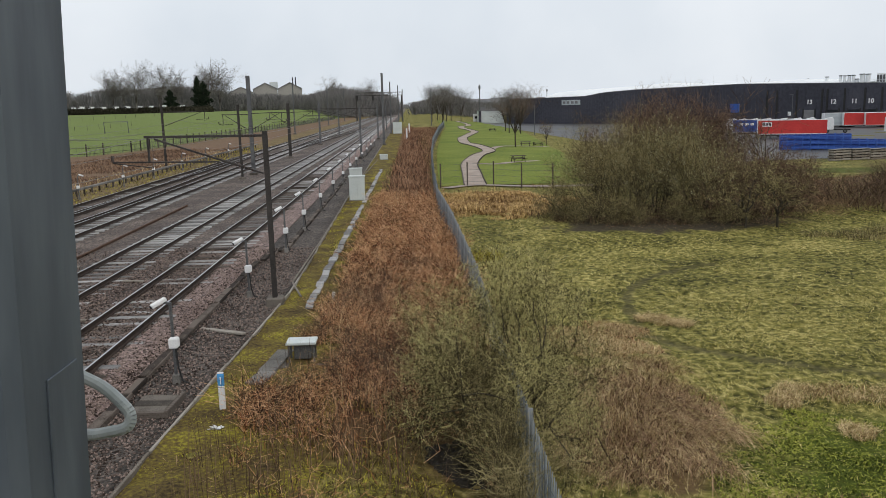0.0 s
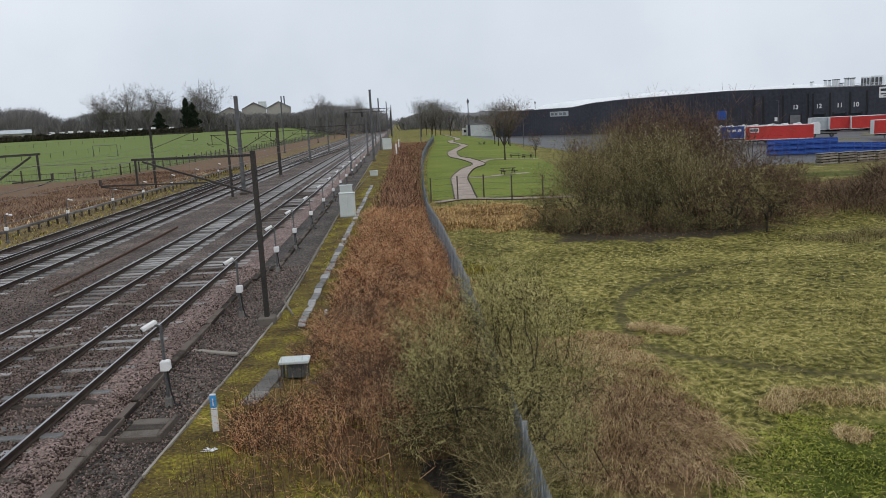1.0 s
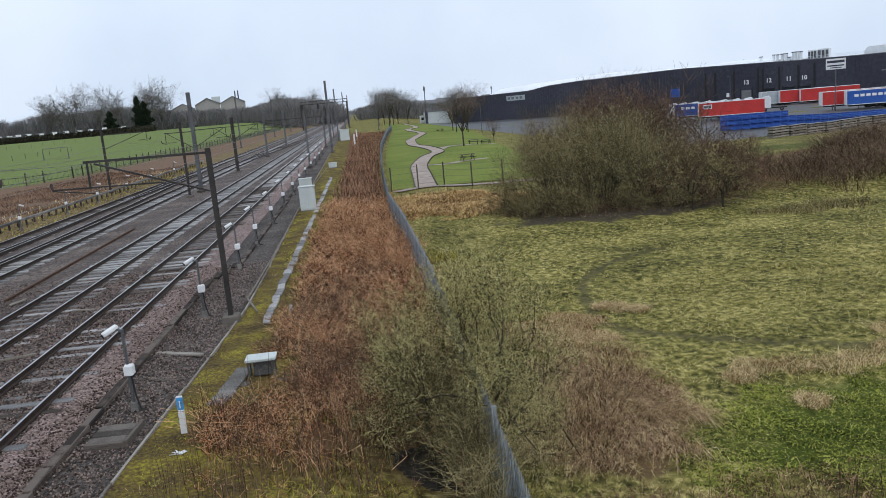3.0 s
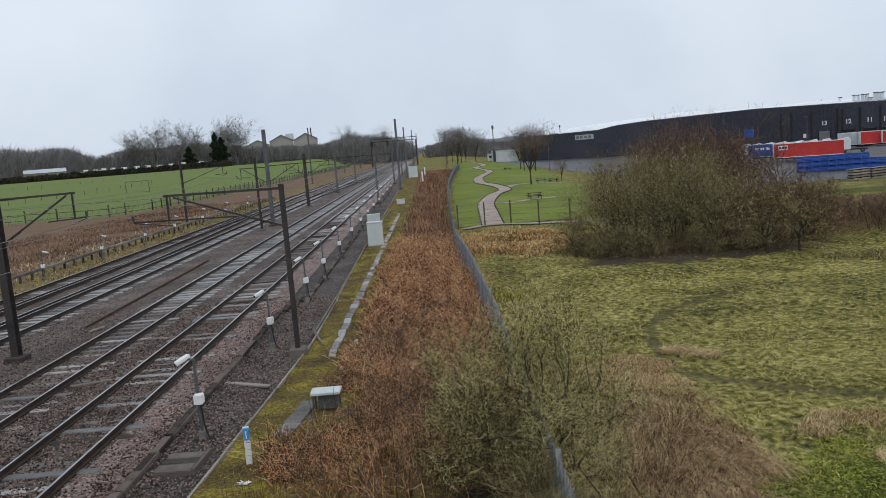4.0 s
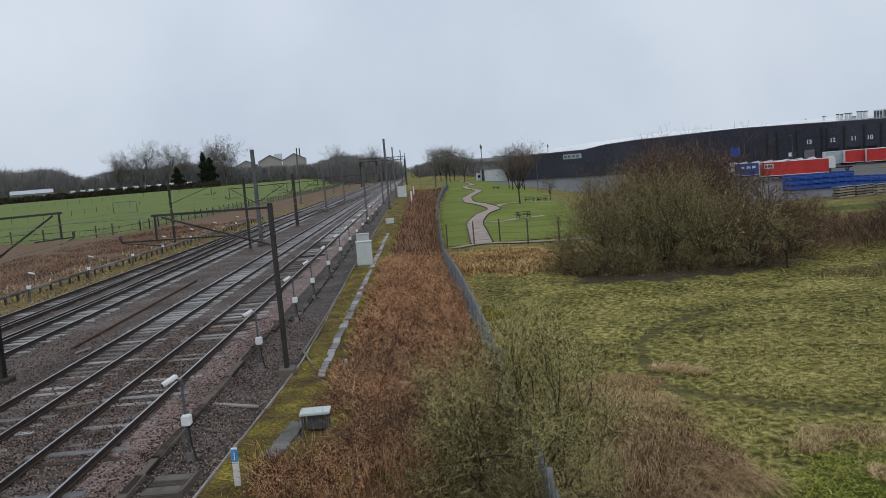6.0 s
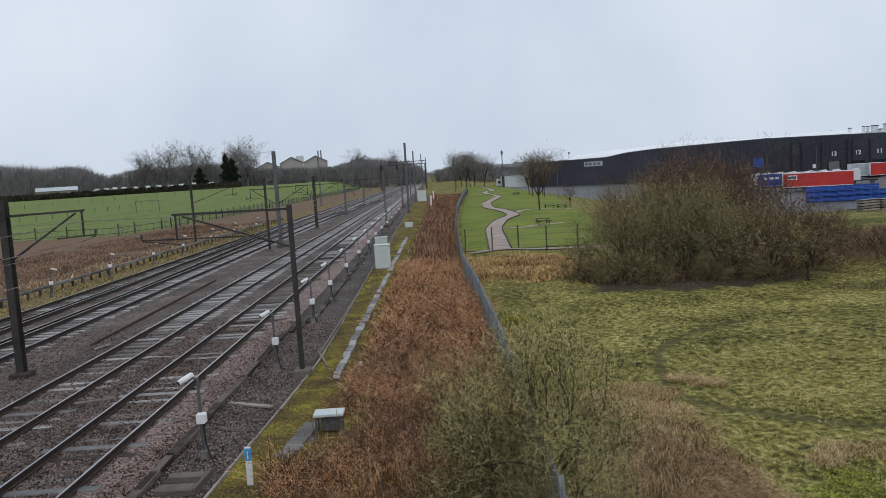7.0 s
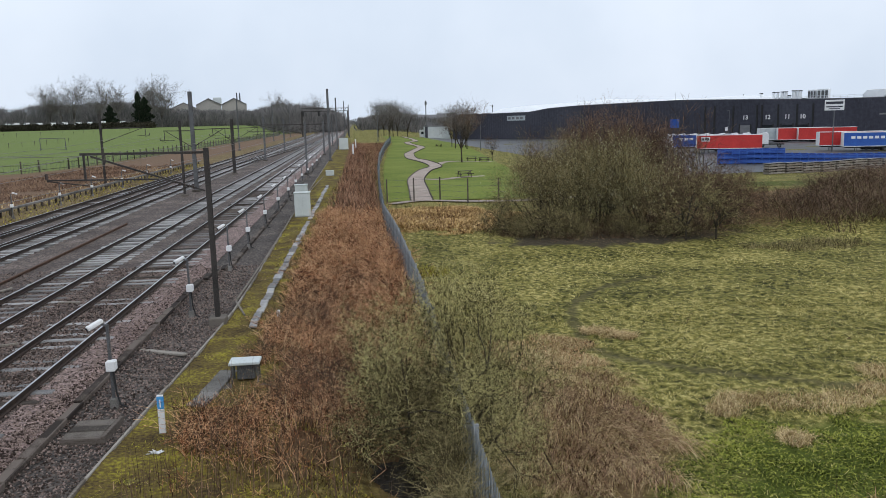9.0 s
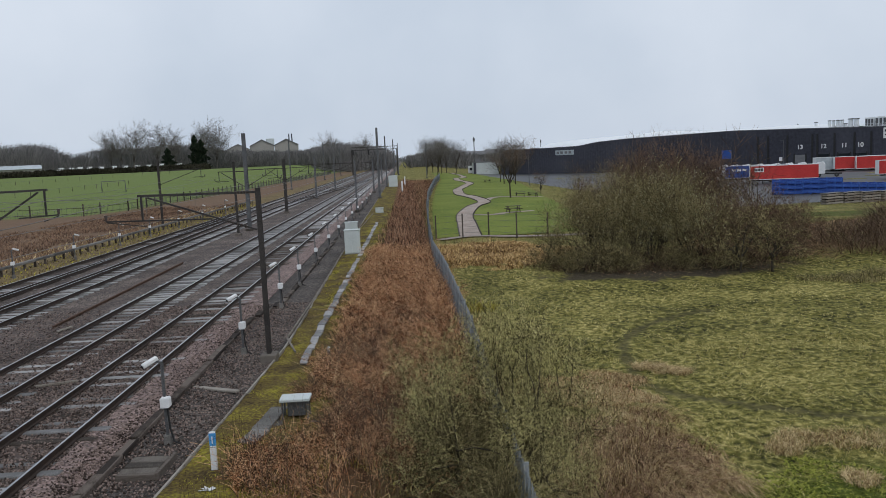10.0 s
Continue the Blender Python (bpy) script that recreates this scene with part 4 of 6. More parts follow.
# moss and low grass of the verge
x, y = scatter(34000, -5.2, -2.0, 9, 34, lambda x, y: (field_noise(x, y, 2.3) > -0.3) & (x > edge_x(y) + 0.08))
M_mossblade = surf("yellow green moss and grass", [(0.055, 0.036, 0.014), (0.15, 0.11, 0.028), (0.28, 0.235, 0.034), (0.48, 0.43, 0.06)], 0.8, 6, 0.95, 0, island=0.9, grain=0.3)
stuff("verge_grass", blades(rngn, x, y, 0.11 + 0.05 * field_noise(x, y, 3.1, 2.0), 0.018, 0.8, droop=0.5), M_mossblade, "short mossy grass of the verge", "grass")
x, y = scatter(5000, -5.2, -2.4, 9, 40, lambda x, y: (x > edge_x(y) + 0.05) & (field_noise(x, y, 1.9, 8.0) > 0.0))
stuff("dead_litter", blades(rngn, x, y, 0.22, 0.012, 1.4, droop=0.8, seg=2), M_reed, "brown dead stems lying over the moss", "litter")
x, y = scatter(9000, -4.4, -2.2, 34, 75, lambda x, y: x > edge_x(y) + 0.1)
stuff("verge_grass", blades(rngn, x, y, 0.14, 0.04, 0.6, droop=0.4), M_mossblade, "short mossy grass of the verge", "grass")
x, y = scatter(16000, -3.2, 2.6, 8.5, 16, lambda x, y: (field_noise(x, y, 1.5, 2) > -0.15) & (np.hypot((x - 0.45) / 0.75, (y - 13.7) / 1.0) > 1))
stuff("verge_grass", blades(rngn, x, y, 0.17, 0.016, 0.8, droop=0.5), M_mossblade, "low yellow green grass under the tree", "grass")
x, y = scatter(2500, -26.3, -23.6, 35, 130)
stuff("verge_grass", blades(rngn, x, y, 0.25, 0.06, 0.5, droop=0.4), M_mossblade, "rough grass beside the cable route", "grass")
# lumpy soil sheet and roots; its colour carries the shade under the tree
pit = empty("hollow", Matrix.Translation((0.45, 13.7, ground_z(0.45, 13.7))), "dark soil hollow under the tree roots, shade put into its colour", "hollow", kind="structure")
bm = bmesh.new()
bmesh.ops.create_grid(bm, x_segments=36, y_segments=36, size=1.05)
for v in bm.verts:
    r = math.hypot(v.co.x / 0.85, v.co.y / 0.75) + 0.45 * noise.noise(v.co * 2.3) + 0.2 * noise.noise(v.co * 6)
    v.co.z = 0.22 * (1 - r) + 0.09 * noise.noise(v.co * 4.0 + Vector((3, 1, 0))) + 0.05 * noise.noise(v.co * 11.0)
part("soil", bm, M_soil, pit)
for k in range(7):
    a = k * 0.9 + 0.3
    part("root", rod((0.75 + 0.1 * math.sin(k * 3), 0.25 - 0.1 * k, 0.32), (0.2 * math.cos(a) - 0.1, 0.5 * math.sin(a * 2), 0.08), 0.03, 0.012, 6), M_bark, pit)

# brambles and shoots against the near fence
x, y = scatter(800, 1.0, 2.7, 12.6, 22, lambda x, y: (np.abs(x - fence_x(y)) > 0.12) & (field_noise(x, y, 1.4, 7.0) > -0.45))
stuff("fence_brambles", strips(bramble(rngn, x, y, 1.25, 0.011, 0.5, 6)), M_twig_brown, "bare brambles grown up against the fence", "brambles")
x, y = scatter(700, 1.25, 1.78, 9.5, 15.5, lambda x, y: (x < fence_x(y) - 0.05) & (field_noise(x, y, 2.0, 1.0) > -0.6))
stuff("fence_brambles", strips(bramble(rngn, x, y, 2.3, 0.010, 0.22, 8)), M_twig_brown, "tall bare brambles before the fence", "brambles")
# hawthorn by the fence
haw = bare_tree("hawthorn_tree", 8, 9, 4.2, 0.62, 4, {1: 3, 2: 3, 3: 3, 4: 2}, M_bark, M_twig_green, 0.09, rise=0.02, wander=0.34, shrink=0.58, trunk=0.7, rmin=0.0040)
for seed, at, size, lab in ((9, (0.95, -0.85, 1.2), 0.78, "pale green lichened drooping twigs"), (16, (-1.1, -0.1, 1.1), 0.72, "grey brown drooping twigs")):
    low = bare_tree("low", seed, 8, 3.0, 1.6, 3, {1: 3, 2: 4, 3: 4}, M_bark, M_twig_green if seed < 16 else M_twig_brown, 0.045, rise=-0.06, wander=0.36, shrink=0.66, rmin=0.0036)
    for limb in list(low.children):
        limb.name = "lower_crown" if limb.name.startswith("crown") else "lower_limb"
        limb.parent, limb.matrix_local = haw, Matrix.Translation(at) @ Matrix.Diagonal((size, size, 0.95, 1))
        tagged(limb, lab)
    bpy.data.objects.remove(low)
haw.matrix_world = Matrix.Translation((1.55, 13.9, ground_z(1.55, 13.9)))
haw.scale = (0.70, 0.70, 0.92)
tagged(haw, "leafless hawthorn with twisted grey green lichened twigs", "tree")

# ---------------------------------------------------------------- the field


def meadow_keep(x, y):
    return (x > fence_x(y) + 0.3) & (near_line(TROD, x, y) > 0.26 + 0.15 * field_noise(x, y, 3)) & (np.hypot((x - 14.5) / 8.0, (y - 42.8) / 3.5) + 0.2 * field_noise(x, y, 1.3) > 1) & (np.hypot((x - 30) / 13, (y - 50) / 8.5) + 0.2 * field_noise(x, y, 1.0) > 1)


def tussock_keep(x, y):
    wet = np.hypot((x - 9.8) / 4.6, (y - 13.2) / 2.7) + 0.35 * field_noise(x, y, 1.6, 9.8) > 1
    return meadow_keep(x, y) & (tuft_at(x, y) > rngn.uniform(-0.75, 0.25, x.shape)) & (wet | (rngn.uniform(0, 1, x.shape) < 0.25))


x, y = clumps(27000, 7, 0.08, 2.2, 22, 9.5, 27, tussock_keep)
h = 0.12 + 0.045 * field_noise(x, y, 1.4)
stuff("meadow_grass", blades(rngn, x, y, h, 0.017, 1.1, droop=0.4, seg=1), M_grass, "tussocky winter meadow grass, straw and green", "grass")
x, y = clumps(18000, 6, 0.11, 2.0, 34, 27, 48, tussock_keep)
stuff("meadow_grass", blades(rngn, x, y, 0.12 + 0.05 * field_noise(x, y, 1.1), 0.035, 1.1, droop=0.5, seg=1), M_grass, "tussocky winter meadow grass, straw and green", "grass")


def oval(cx, cy, rx, ry, edge=0.35):
    return lambda x, y: np.hypot((x - cx) / rx, (y - cy) / ry) + edge * field_noise(x, y, 1.6, cx) < 1


x, y = scatter(46000, 5.2, 16, 10.5, 17.5, oval(9.8, 13.2, 4.6, 2.7))
stuff("lush_grass", blades(rngn, x, y, 0.13 + 0.05 * field_noise(x, y, 2.6), 0.038, 1.0, droop=0.6), M_lush, "fresh green grass and low leaves in a damp patch", "grass")
x, y = scatter(10000, 2.4, 8, 12, 21, oval(4.8, 16.4, 1.8, 3.4))
stuff("dead_bracken", blades(rngn, x, y, 0.62, 0.016, 1.2, droop=0.85, seg=3, aim=-1.8 + 1.3 * field_noise(x, y, 1.3), fan_out=0.45), M_reed, "collapsed mound of purplish brown dead stems", "dead stems")
x, y = scatter(26000, 2.2, 8.5, 12, 24.5, lambda x, y: (field_noise(x, y, 2.1, 3.0) > -0.35) & (oval(4.8, 16.6, 1.9, 3.7)(x, y) | oval(5.3, 21.8, 1.6, 1.7)(x, y)))
stuff("dead_grass", blades(rngn, x, y, 0.5, 0.014, 1.3, droop=0.85, seg=3, aim=-1.7 + 1.3 * field_noise(x, y, 1.3), fan_out=0.5), M_straw, "bleached flattened grass over the dead stems", "dead grass")
x, y = scatter(9000, 3.4, 7.2, 19.5, 24, oval(5.2, 21.8, 1.7, 1.8))
stuff("dead_grass", blades(rngn, x, y, 0.22, 0.016, 0.9, droop=0.6), M_brush, "orange brown dead grass patch", "dead grass")
tufts = [(7.7, 23.3, 0.45), (7.2, 23.6, 0.35), (8.8, 17.0, 0.5), (9.6, 16.7, 0.55), (10.5, 16.4, 0.6), (11.4, 16.6, 0.6), (8.9, 14.7, 0.35), (8.2, 16.5, 0.4), (12.4, 17.0, 0.5), (13.2, 18.2, 0.5), (3.1, 34.3, 0.8), (8.1, 22.9, 0.35)]
for k, (cx, cy, r) in enumerate(tufts):
    a, rr = rngn.uniform(0, 6.28, 420), r * np.sqrt(rngn.uniform(0, 1, 420))
    x, y = cx + np.cos(a) * rr, cy + np.sin(a) * rr
    t = raw("grass_tussock", *blades(rngn, x, y, 0.36 if k != 10 else 0.7, 0.016, 0.8, droop=0.6, seg=3), M_straw if k != 10 else M_mossblade)
    tagged(t, "rounded tussock of bleached grass in the field", "tussock", "tussocks", "stuff")
for k, (x, y, h) in enumerate(((3.6, 13.2, 1.5), (10.9, 19.9, 0.55), (10.7, 24.3, 0.7), (12.4, 24.2, 0.6), (7.2, 42.6, 0.9), (3.0, 12.2, 0.5), (14.2, 21.3, 0.6))):
    s = bare_tree("sapling", 60 + k, 1, h * 1.3, 0.12, 1, {1: 2}, M_twig_red, M_twig_red, 0.028 if h > 1 else 0.016, rise=0.1, shrink=0.45, rmin=0.006)
    s.matrix_world = Matrix.Translation((x, y, ground_z(x, y)))
    tagged(s, "single thin leafless sapling standing in the field", "sapling", "saplings")

x, y = scatter(6000, 2.4, 9.5, 8.8, 12.2, lambda x, y: (x > fence_x(y) + 0.4) & (field_noise(x, y, 1.3, 6.0) > -0.35))
stuff("brown_scrub", blades(rngn, x, y, 0.24, 0.016, 1.0, droop=0.5, seg=2), M_reed, "low brown dead growth among the grass", "scrub")
x, y = scatter(420, 2.4, 11, 8.8, 11.6, lambda x, y: x > fence_x(y) + 0.4)
stuff("upright_shoots", blades(rngn, x, y, 0.85, 0.012, 0.25, droop=0.05, seg=2), M_twig_red, "thin dark shoots standing in the grass", "shoots")

# dry reeds and rushes
x, y = scatter(20000, 2.2, 13, 46, 64, lambda x, y: (x > fence_x(y) + 0.5) & (oval(6.2, 54, 4.6, 7.0)(x, y)))
stuff("dry_reeds", blades(rngn, x, y, 0.55 + 0.3 * field_noise(x, y, 0.8, 1.0), 0.045, 1.1, droop=0.6, seg=2), M_gold, "golden dry reed bed below the park", "reeds")
x, y = scatter(1300, 2.2, 16, 44, 64, lambda x, y: (x > fence_x(y) + 0.4) & (field_noise(x, y, 0.8, 4) > 0.0) & (np.hypot((x - 8) / 7, (y - 56) / 9) < 1))
stuff("brown_scrub", blades(rngn, x, y, 0.9, 0.03, 0.5, droop=0.3, seg=2), M_reed, "brown scrub at the edge of the reeds", "scrub")
x, y = scatter(3500, 19, 26, 34.5, 38.5, oval(22.6, 36.6, 3.2, 1.3))
stuff("rushes", blades(rngn, x, y, 0.5, 0.02, 0.6, droop=0.4), M_twig_brown, "green and straw coloured rush clumps", "rushes")

# willow thicket: greenish bushes in front, purple brown trees behind
w1 = bare_tree("willow_bush", 11, 11, 6.2, 0.75, 3, {1: 3, 2: 3, 3: 3}, M_bark, M_twig_brown, 0.05, rise=0.10, wander=0.14, shrink=0.66, rmin=0.0045, catkins=800, catmat=M_catkin)
w2 = bare_tree("willow_bush", 12, 11, 6.0, 0.95, 3, {1: 3, 2: 3, 3: 3}, M_bark, M_twig_brown, 0.055, rise=0.09, wander=0.13, shrink=0.66, rmin=0.0048, catkins=300, catmat=M_catkin)
w3 = bare_tree("alder_tree", 13, 9, 7.6, 0.5, 3, {1: 3, 2: 4, 3: 3}, M_bark, M_twig_red, 0.07, rise=0.06, wander=0.16, shrink=0.62, rmin=0.007)
w4 = bare_tree("sallow_bush", 14, 9, 4.2, 0.9, 3, {1: 3, 2: 3, 3: 3}, M_bark, M_twig_red, 0.045, rise=0.03, wander=0.24, shrink=0.64, rmin=0.006)
w5 = bare_tree("low_bush", 15, 12, 2.6, 1.5, 2, {1: 5, 2: 5}, M_bark, M_twig_brown, 0.03, rise=0.02, wander=0.3, shrink=0.7, rmin=0.006)
for src, lab, places in ((w1, "leafless willow bush with pale catkins in the hollow", ((13.2, 44.8, 0.84), (16.4, 43.9, 0.86), (14.8, 46.6, 0.95))),
                         (w2, "grey green leafless willow bush at the field edge", ((10.9, 45.8, 0.82), (12.2, 47.6, 0.9))),
                         (w3, "purplish brown leafless alder behind the willows", ((15.6, 53.0, 0.80), (18.2, 54.5, 0.88), (20.6, 55.5, 0.88), (17.2, 58.0, 0.92), (22.6, 57.0, 0.75), (13.2, 55.0, 0.62))),
                         (w4, "brown leafless sallow bush beside the thorn trees", ((18.4, 43.8, 0.95), (20.2, 43.4, 0.85), (21.9, 44.6, 0.8), (19.6, 46.4, 1.1), (22.9, 46.6, 0.9))),
                         (w5, "low dark tangled bush at the foot of the willows", ((9.0, 45.0, 0.85), (10.4, 43.9, 0.95), (12.1, 43.3, 0.8), (15.2, 42.7, 0.7), (17.8, 42.3, 0.7)))):
    for k, (x, y, s) in enumerate(places):
        m = Matrix.Translation((x, y, ground_z(x, y) - 0.05)) @ Matrix.Rotation(k * 2.1, 4, "Z")
        o = src if k == 0 else copy_thing(src, m)
        o.matrix_world = m
        o.scale = (s, s, s)
        tagged(o, lab, "tree" if src is w3 else "bush", "thicket")
thorn = bare_tree("thorn_tree", 21, 4, 3.4, 0.7, 3, {1: 3, 2: 3, 3: 2}, M_bark, M_twig_brown, 0.07, rise=0.03, wander=0.3, trunk=0.8, rmin=0.008)
for k, (x, y, s) in enumerate(((17.6, 40.4, 1.0), (19.2, 40.1, 0.95), (21.2, 43.8, 0.85), (8.6, 47.6, 0.7))):
    m = Matrix.Translation((x, y, ground_z(x, y) - 0.03)) @ Matrix.Rotation(k * 1.7, 4, "Z")
    o = thorn if k == 0 else copy_thing(thorn, m)
    o.matrix_world = m
    o.scale = (s, s, s)
    tagged(o, "small leafless thorn tree with a bent trunk", "tree", "thorn trees")
lone = bare_tree("lone_birch", 31, 5, 6.5, 0.25, 2, {1: 3, 2: 3}, M_bark, M_twig_red, 0.05, rise=0.1, trunk=1.2, rmin=0.01)
lone.matrix_world = Matrix.Translation((24.5, 54.0, ground_z(24.5, 54.0)))
tagged(lone, "thin leafless birch above the scrub", "tree")
x, y = scatter(7000, 7, 22, 42, 52, lambda x, y: oval(14.2, 46.5, 7.0, 4.2)(x, y))
stuff("thicket_undergrowth", blades(rngn, x, y, 0.7, 0.03, 0.8, droop=0.4, seg=2), M_twig_red, "tangled brown undergrowth below the willows", "undergrowth")
x, y = scatter(26000, 24, 52, 34, 58, lambda x, y: oval(32, 43.5, 7.0, 4.5)(x, y) | oval(39, 45, 9, 8)(x, y))
stuff("bramble_bank", blades(rngn, x, y, 2.2 + 0.6 * field_noise(x, y, 0.9), 0.026, 1.5, droop=0.6, seg=3), M_twig_red, "dark tangled bramble bank beyond the field", "brambles")
x, y = scatter(9000, 24, 52, 34, 58, lambda x, y: oval(31, 44.5, 6.0, 5.5)(x, y) | oval(39, 45, 9, 8)(x, y))
stuff("bramble_bank", blades(rngn, x, y, 1.7, 0.026, 1.5, droop=0.6, seg=3), M_twig_brown, "olive green stems within the bramble bank", "brambles")
x, y = scatter(30000, 10, 50, 38.5, 64, lambda x, y: oval(23.5, 50, 5.5, 8)(x, y) | oval(35, 53, 15, 10)(x, y) | oval(17, 41.5, 8, 1.8)(x, y))
stuff("brown_scrub", blades(rngn, x, y, 0.30 - 0.2 * smooth(44, 41, y), 0.05, 1.2, droop=0.5, seg=1), M_reed, "low brown scrub behind the thorn trees", "scrub")

# reeds and fence beyond the slow lines
x, y = scatter(48000, -46, -27.2, 34, 130, lambda x, y: (x > np.interp(y, [34, 100, 120, 260], [-46, -43.5, -42, -40]) + 0.8) & (field_noise(x, y, 0.35, 2) > -0.5))
stuff("brown_reeds", blades(rngn, x, y, 0.5, 0.032, 0.7, droop=0.4), M_heath, "purplish brown dead reeds beside the railway", "reeds")
x, y = scatter(1500, -30, -26.3, 34, 120)
stuff("pale_reeds", blades(rngn, x, y, 0.5, 0.06, 0.5, droop=0.4), M_straw, "pale straw at the edge of the reeds", "reeds")

# ---------------------------------------------------------------- the park


def ribbon(name, pts, width, lift, material, label, category, parent=None, fine=6):
    """A band that follows a smoothed line over the land."""
    P = [Vector((*p, 0)) for p in pts]
    line = []
    for i in range(len(P) - 1):
        a, b, c, d = P[max(i - 1, 0)], P[i], P[i + 1], P[min(i + 2, len(P) - 1)]
        for k in range(fine):
            t = k / fine
            line.append(0.5 * ((2 * b) + (c - a) * t + (2 * a - 5 * b + 4 * c - d) * t * t + (3 * b - a - 3 * c + d) * t ** 3))
    line.append(P[-1])
    V, F = [], []
    for i, p in enumerate(line):
        t = (line[min(i + 1, len(line) - 1)] - line[max(i - 1, 0)]).normalized()
        s = Vector((-t.y, t.x, 0)) * width / 2
        for f in (-1, -0.33, 0.33, 1):
            q = p + s * f
            V.append((q.x, q.y, ground_z(q.x, q.y) + lift))
        if i:
            for k in range(3):
                F.append((4 * i - 4 + k, 4 * i - 3 + k, 4 * i + 1 + k, 4 * i + k))
    ob = raw(name, V, F, material, parent, smooth=True)
    if parent is None:
        tagged(ob, label, category, kind="structure")
    return ob, line


ys = steps((66.5, 140, 30), (140, 350, 30))
V, F = [], []
for j, y in enumerate(ys):
    x0, x1 = float(fence_x(y)) + 0.6, 17.0 + (y - 66) * 0.10
    for i in range(15):
        x = x0 + (x1 - x0) * i / 14
        V.append((x, y, ground_z(x, y) + 0.06))
    if j:
        for i in range(14):
            F.append((15 * j - 15 + i, 15 * j - 14 + i, 15 * j + 1 + i, 15 * j + i))
tagged(raw("park_lawn", V, F, M_lawn, smooth=True), "mown bright green park lawn", "lawn", kind="structure")
WALKWAY = [(5.4, 66.4), (6.0, 77.6), (6.8, 91), (8.9, 104.4), (11.7, 117), (10.8, 130), (9.95, 144), (11.1, 164.6), (14.9, 187), (16.4, 202), (15.4, 226), (15.9, 245), (19.3, 260), (21.0, 293), (20.1, 340)]
_, mid = ribbon("footpath", WALKWAY, 1.8, 0.10, M_path, "winding pale gravel footpath through the park", "path")
ribbon("footpath", [(6.9, 91.5), (9.5, 90), (12.0, 92.2), (15.2, 93)], 1.2, 0.095, M_path, "branch of the gravel path to a table", "path")
ribbon("footpath", [(11.6, 117), (13.8, 124.5), (18.0, 128), (23, 132)], 1.3, 0.095, M_path, "branch of the gravel path to the tables", "path")
ribbon("footpath", [(2.7, 64.5), (5.4, 66.2), (9.0, 64.9), (16.5, 64.0), (24, 65)], 1.0, 0.095, M_path, "gravel path along the park fence", "path")
edge = empty("path_edging", Matrix.Identity(4), "dark timber edging along the winding path", "edging", kind="structure")
for s in (-1, 1):
    bm = bmesh.new()
    for a, b in zip(mid, mid[1:]):
        t = (b - a).normalized()
        o = Vector((-t.y, t.x, 0)) * 0.95 * s
        pa, pb = a + o, b + o
        beam((pa.x, pa.y, ground_z(pa.x, pa.y) + 0.09), (pb.x, pb.y, ground_z(pb.x, pb.y) + 0.09), 0.10, 0.16, bm)
    part("edging_board", bm, M_timber, edge)


def picnic_table(x, y, turn):
    ob = empty("picnic_table", Matrix.Translation((x, y, ground_z(x, y) + 0.06)) @ Matrix.Rotation(turn, 4, "Z"), "dark stained wooden picnic table with fixed seats", "picnic table", "park tables")
    for i in range(5):
        part("top_board", box(1.8, 0.135, 0.045, Matrix.Translation((0, -0.3 + 0.15 * i, 0.72)), None, 0.008), M_timber, ob)
    for s in (-1, 1):
        for i in range(2):
            part("seat_board", box(1.8, 0.13, 0.045, Matrix.Translation((0, s * (0.68 + 0.14 * i), 0.43)), None, 0.008), M_timber, ob)
        part("cross_beam", box(0.06, 1.65, 0.1, Matrix.Translation((s * 0.6, 0, 0.33))), M_timber, ob)
        for q in (-1, 1):
            part("leg", beam((s * 0.65, q * 0.72, 0), (s * 0.65, q * 0.22, 0.73), 0.06, 0.1), M_timber, ob)
    return ob


picnic_table(12.7, 92.6, 0.15)
picnic_table(19.0, 129.6, -0.1)
picnic_table(21.2, 130.4, 0.1)
picnic_table(22.2, 212, 0.2)

park_fence = empty("park_fence", Matrix.Identity(4), "wire fence on dark concrete posts below the park", "fence")
posts = [(2.4, 65.2), (4.7, 66.0), (6.95, 66.3), (9.05, 64.2), (11.6, 64.0), (14.6, 64.5), (18, 65)]
for x, y in posts:
    bm = box(0.11, 0.11, 2.15, Matrix.Translation((x, y, ground_z(x, y) - 0.1)), None, 0.012)
    part("post", bm, M_timber, park_fence)
for h in (0.4, 0.9, 1.4, 1.9):
    bm = bmesh.new()
    for (xa, ya), (xb, yb) in zip(posts, posts[1:]):
        rod((xa, ya, ground_z(xa, ya) + h), (xb, yb, ground_z(xb, yb) + h), 0.008, None, 4, bm)
    part("wire", bm, M_mast_grey, park_fence)

p1 = bare_tree("park_tree", 41, 6, 8.0, 0.45, 3, {1: 2, 2: 3, 3: 2}, M_bark, M_twig_red, 0.12, rise=0.14, trunk=2.2, rmin=0.009)
p2 = bare_tree("park_tree", 42, 6, 9.0, 0.42, 3, {1: 2, 2: 3, 3: 2}, M_bark, M_twig_grey, 0.13, rise=0.10, trunk=2.0, rmin=0.017)
for src, places in ((p1, ((16.6, 124, 1.0), (23.4, 135, 0.45))), (p2, ((25.6, 203, 1.0), (29.0, 206, 1.05), (27.0, 222, 1.0), (32, 230, 1.0), (12.6, 300, 1.2), (15.5, 330, 1.3), (18.5, 350, 1.3), (23, 352, 1.25), (9.5, 330, 1.3), (12.5, 352, 1.4), (16, 372, 1.4)))):
    for k, (x, y, s) in enumerate(places):
        m = Matrix.Translation((x, y, ground_z(x, y))) @ Matrix.Rotation(k * 1.9, 4, "Z")
        o = src if k == 0 else copy_thing(src, m)
        o.matrix_world = m
        o.scale = (s, s, s)
        tagged(o, "leafless park tree with a dark rounded crown", "tree", "park trees")

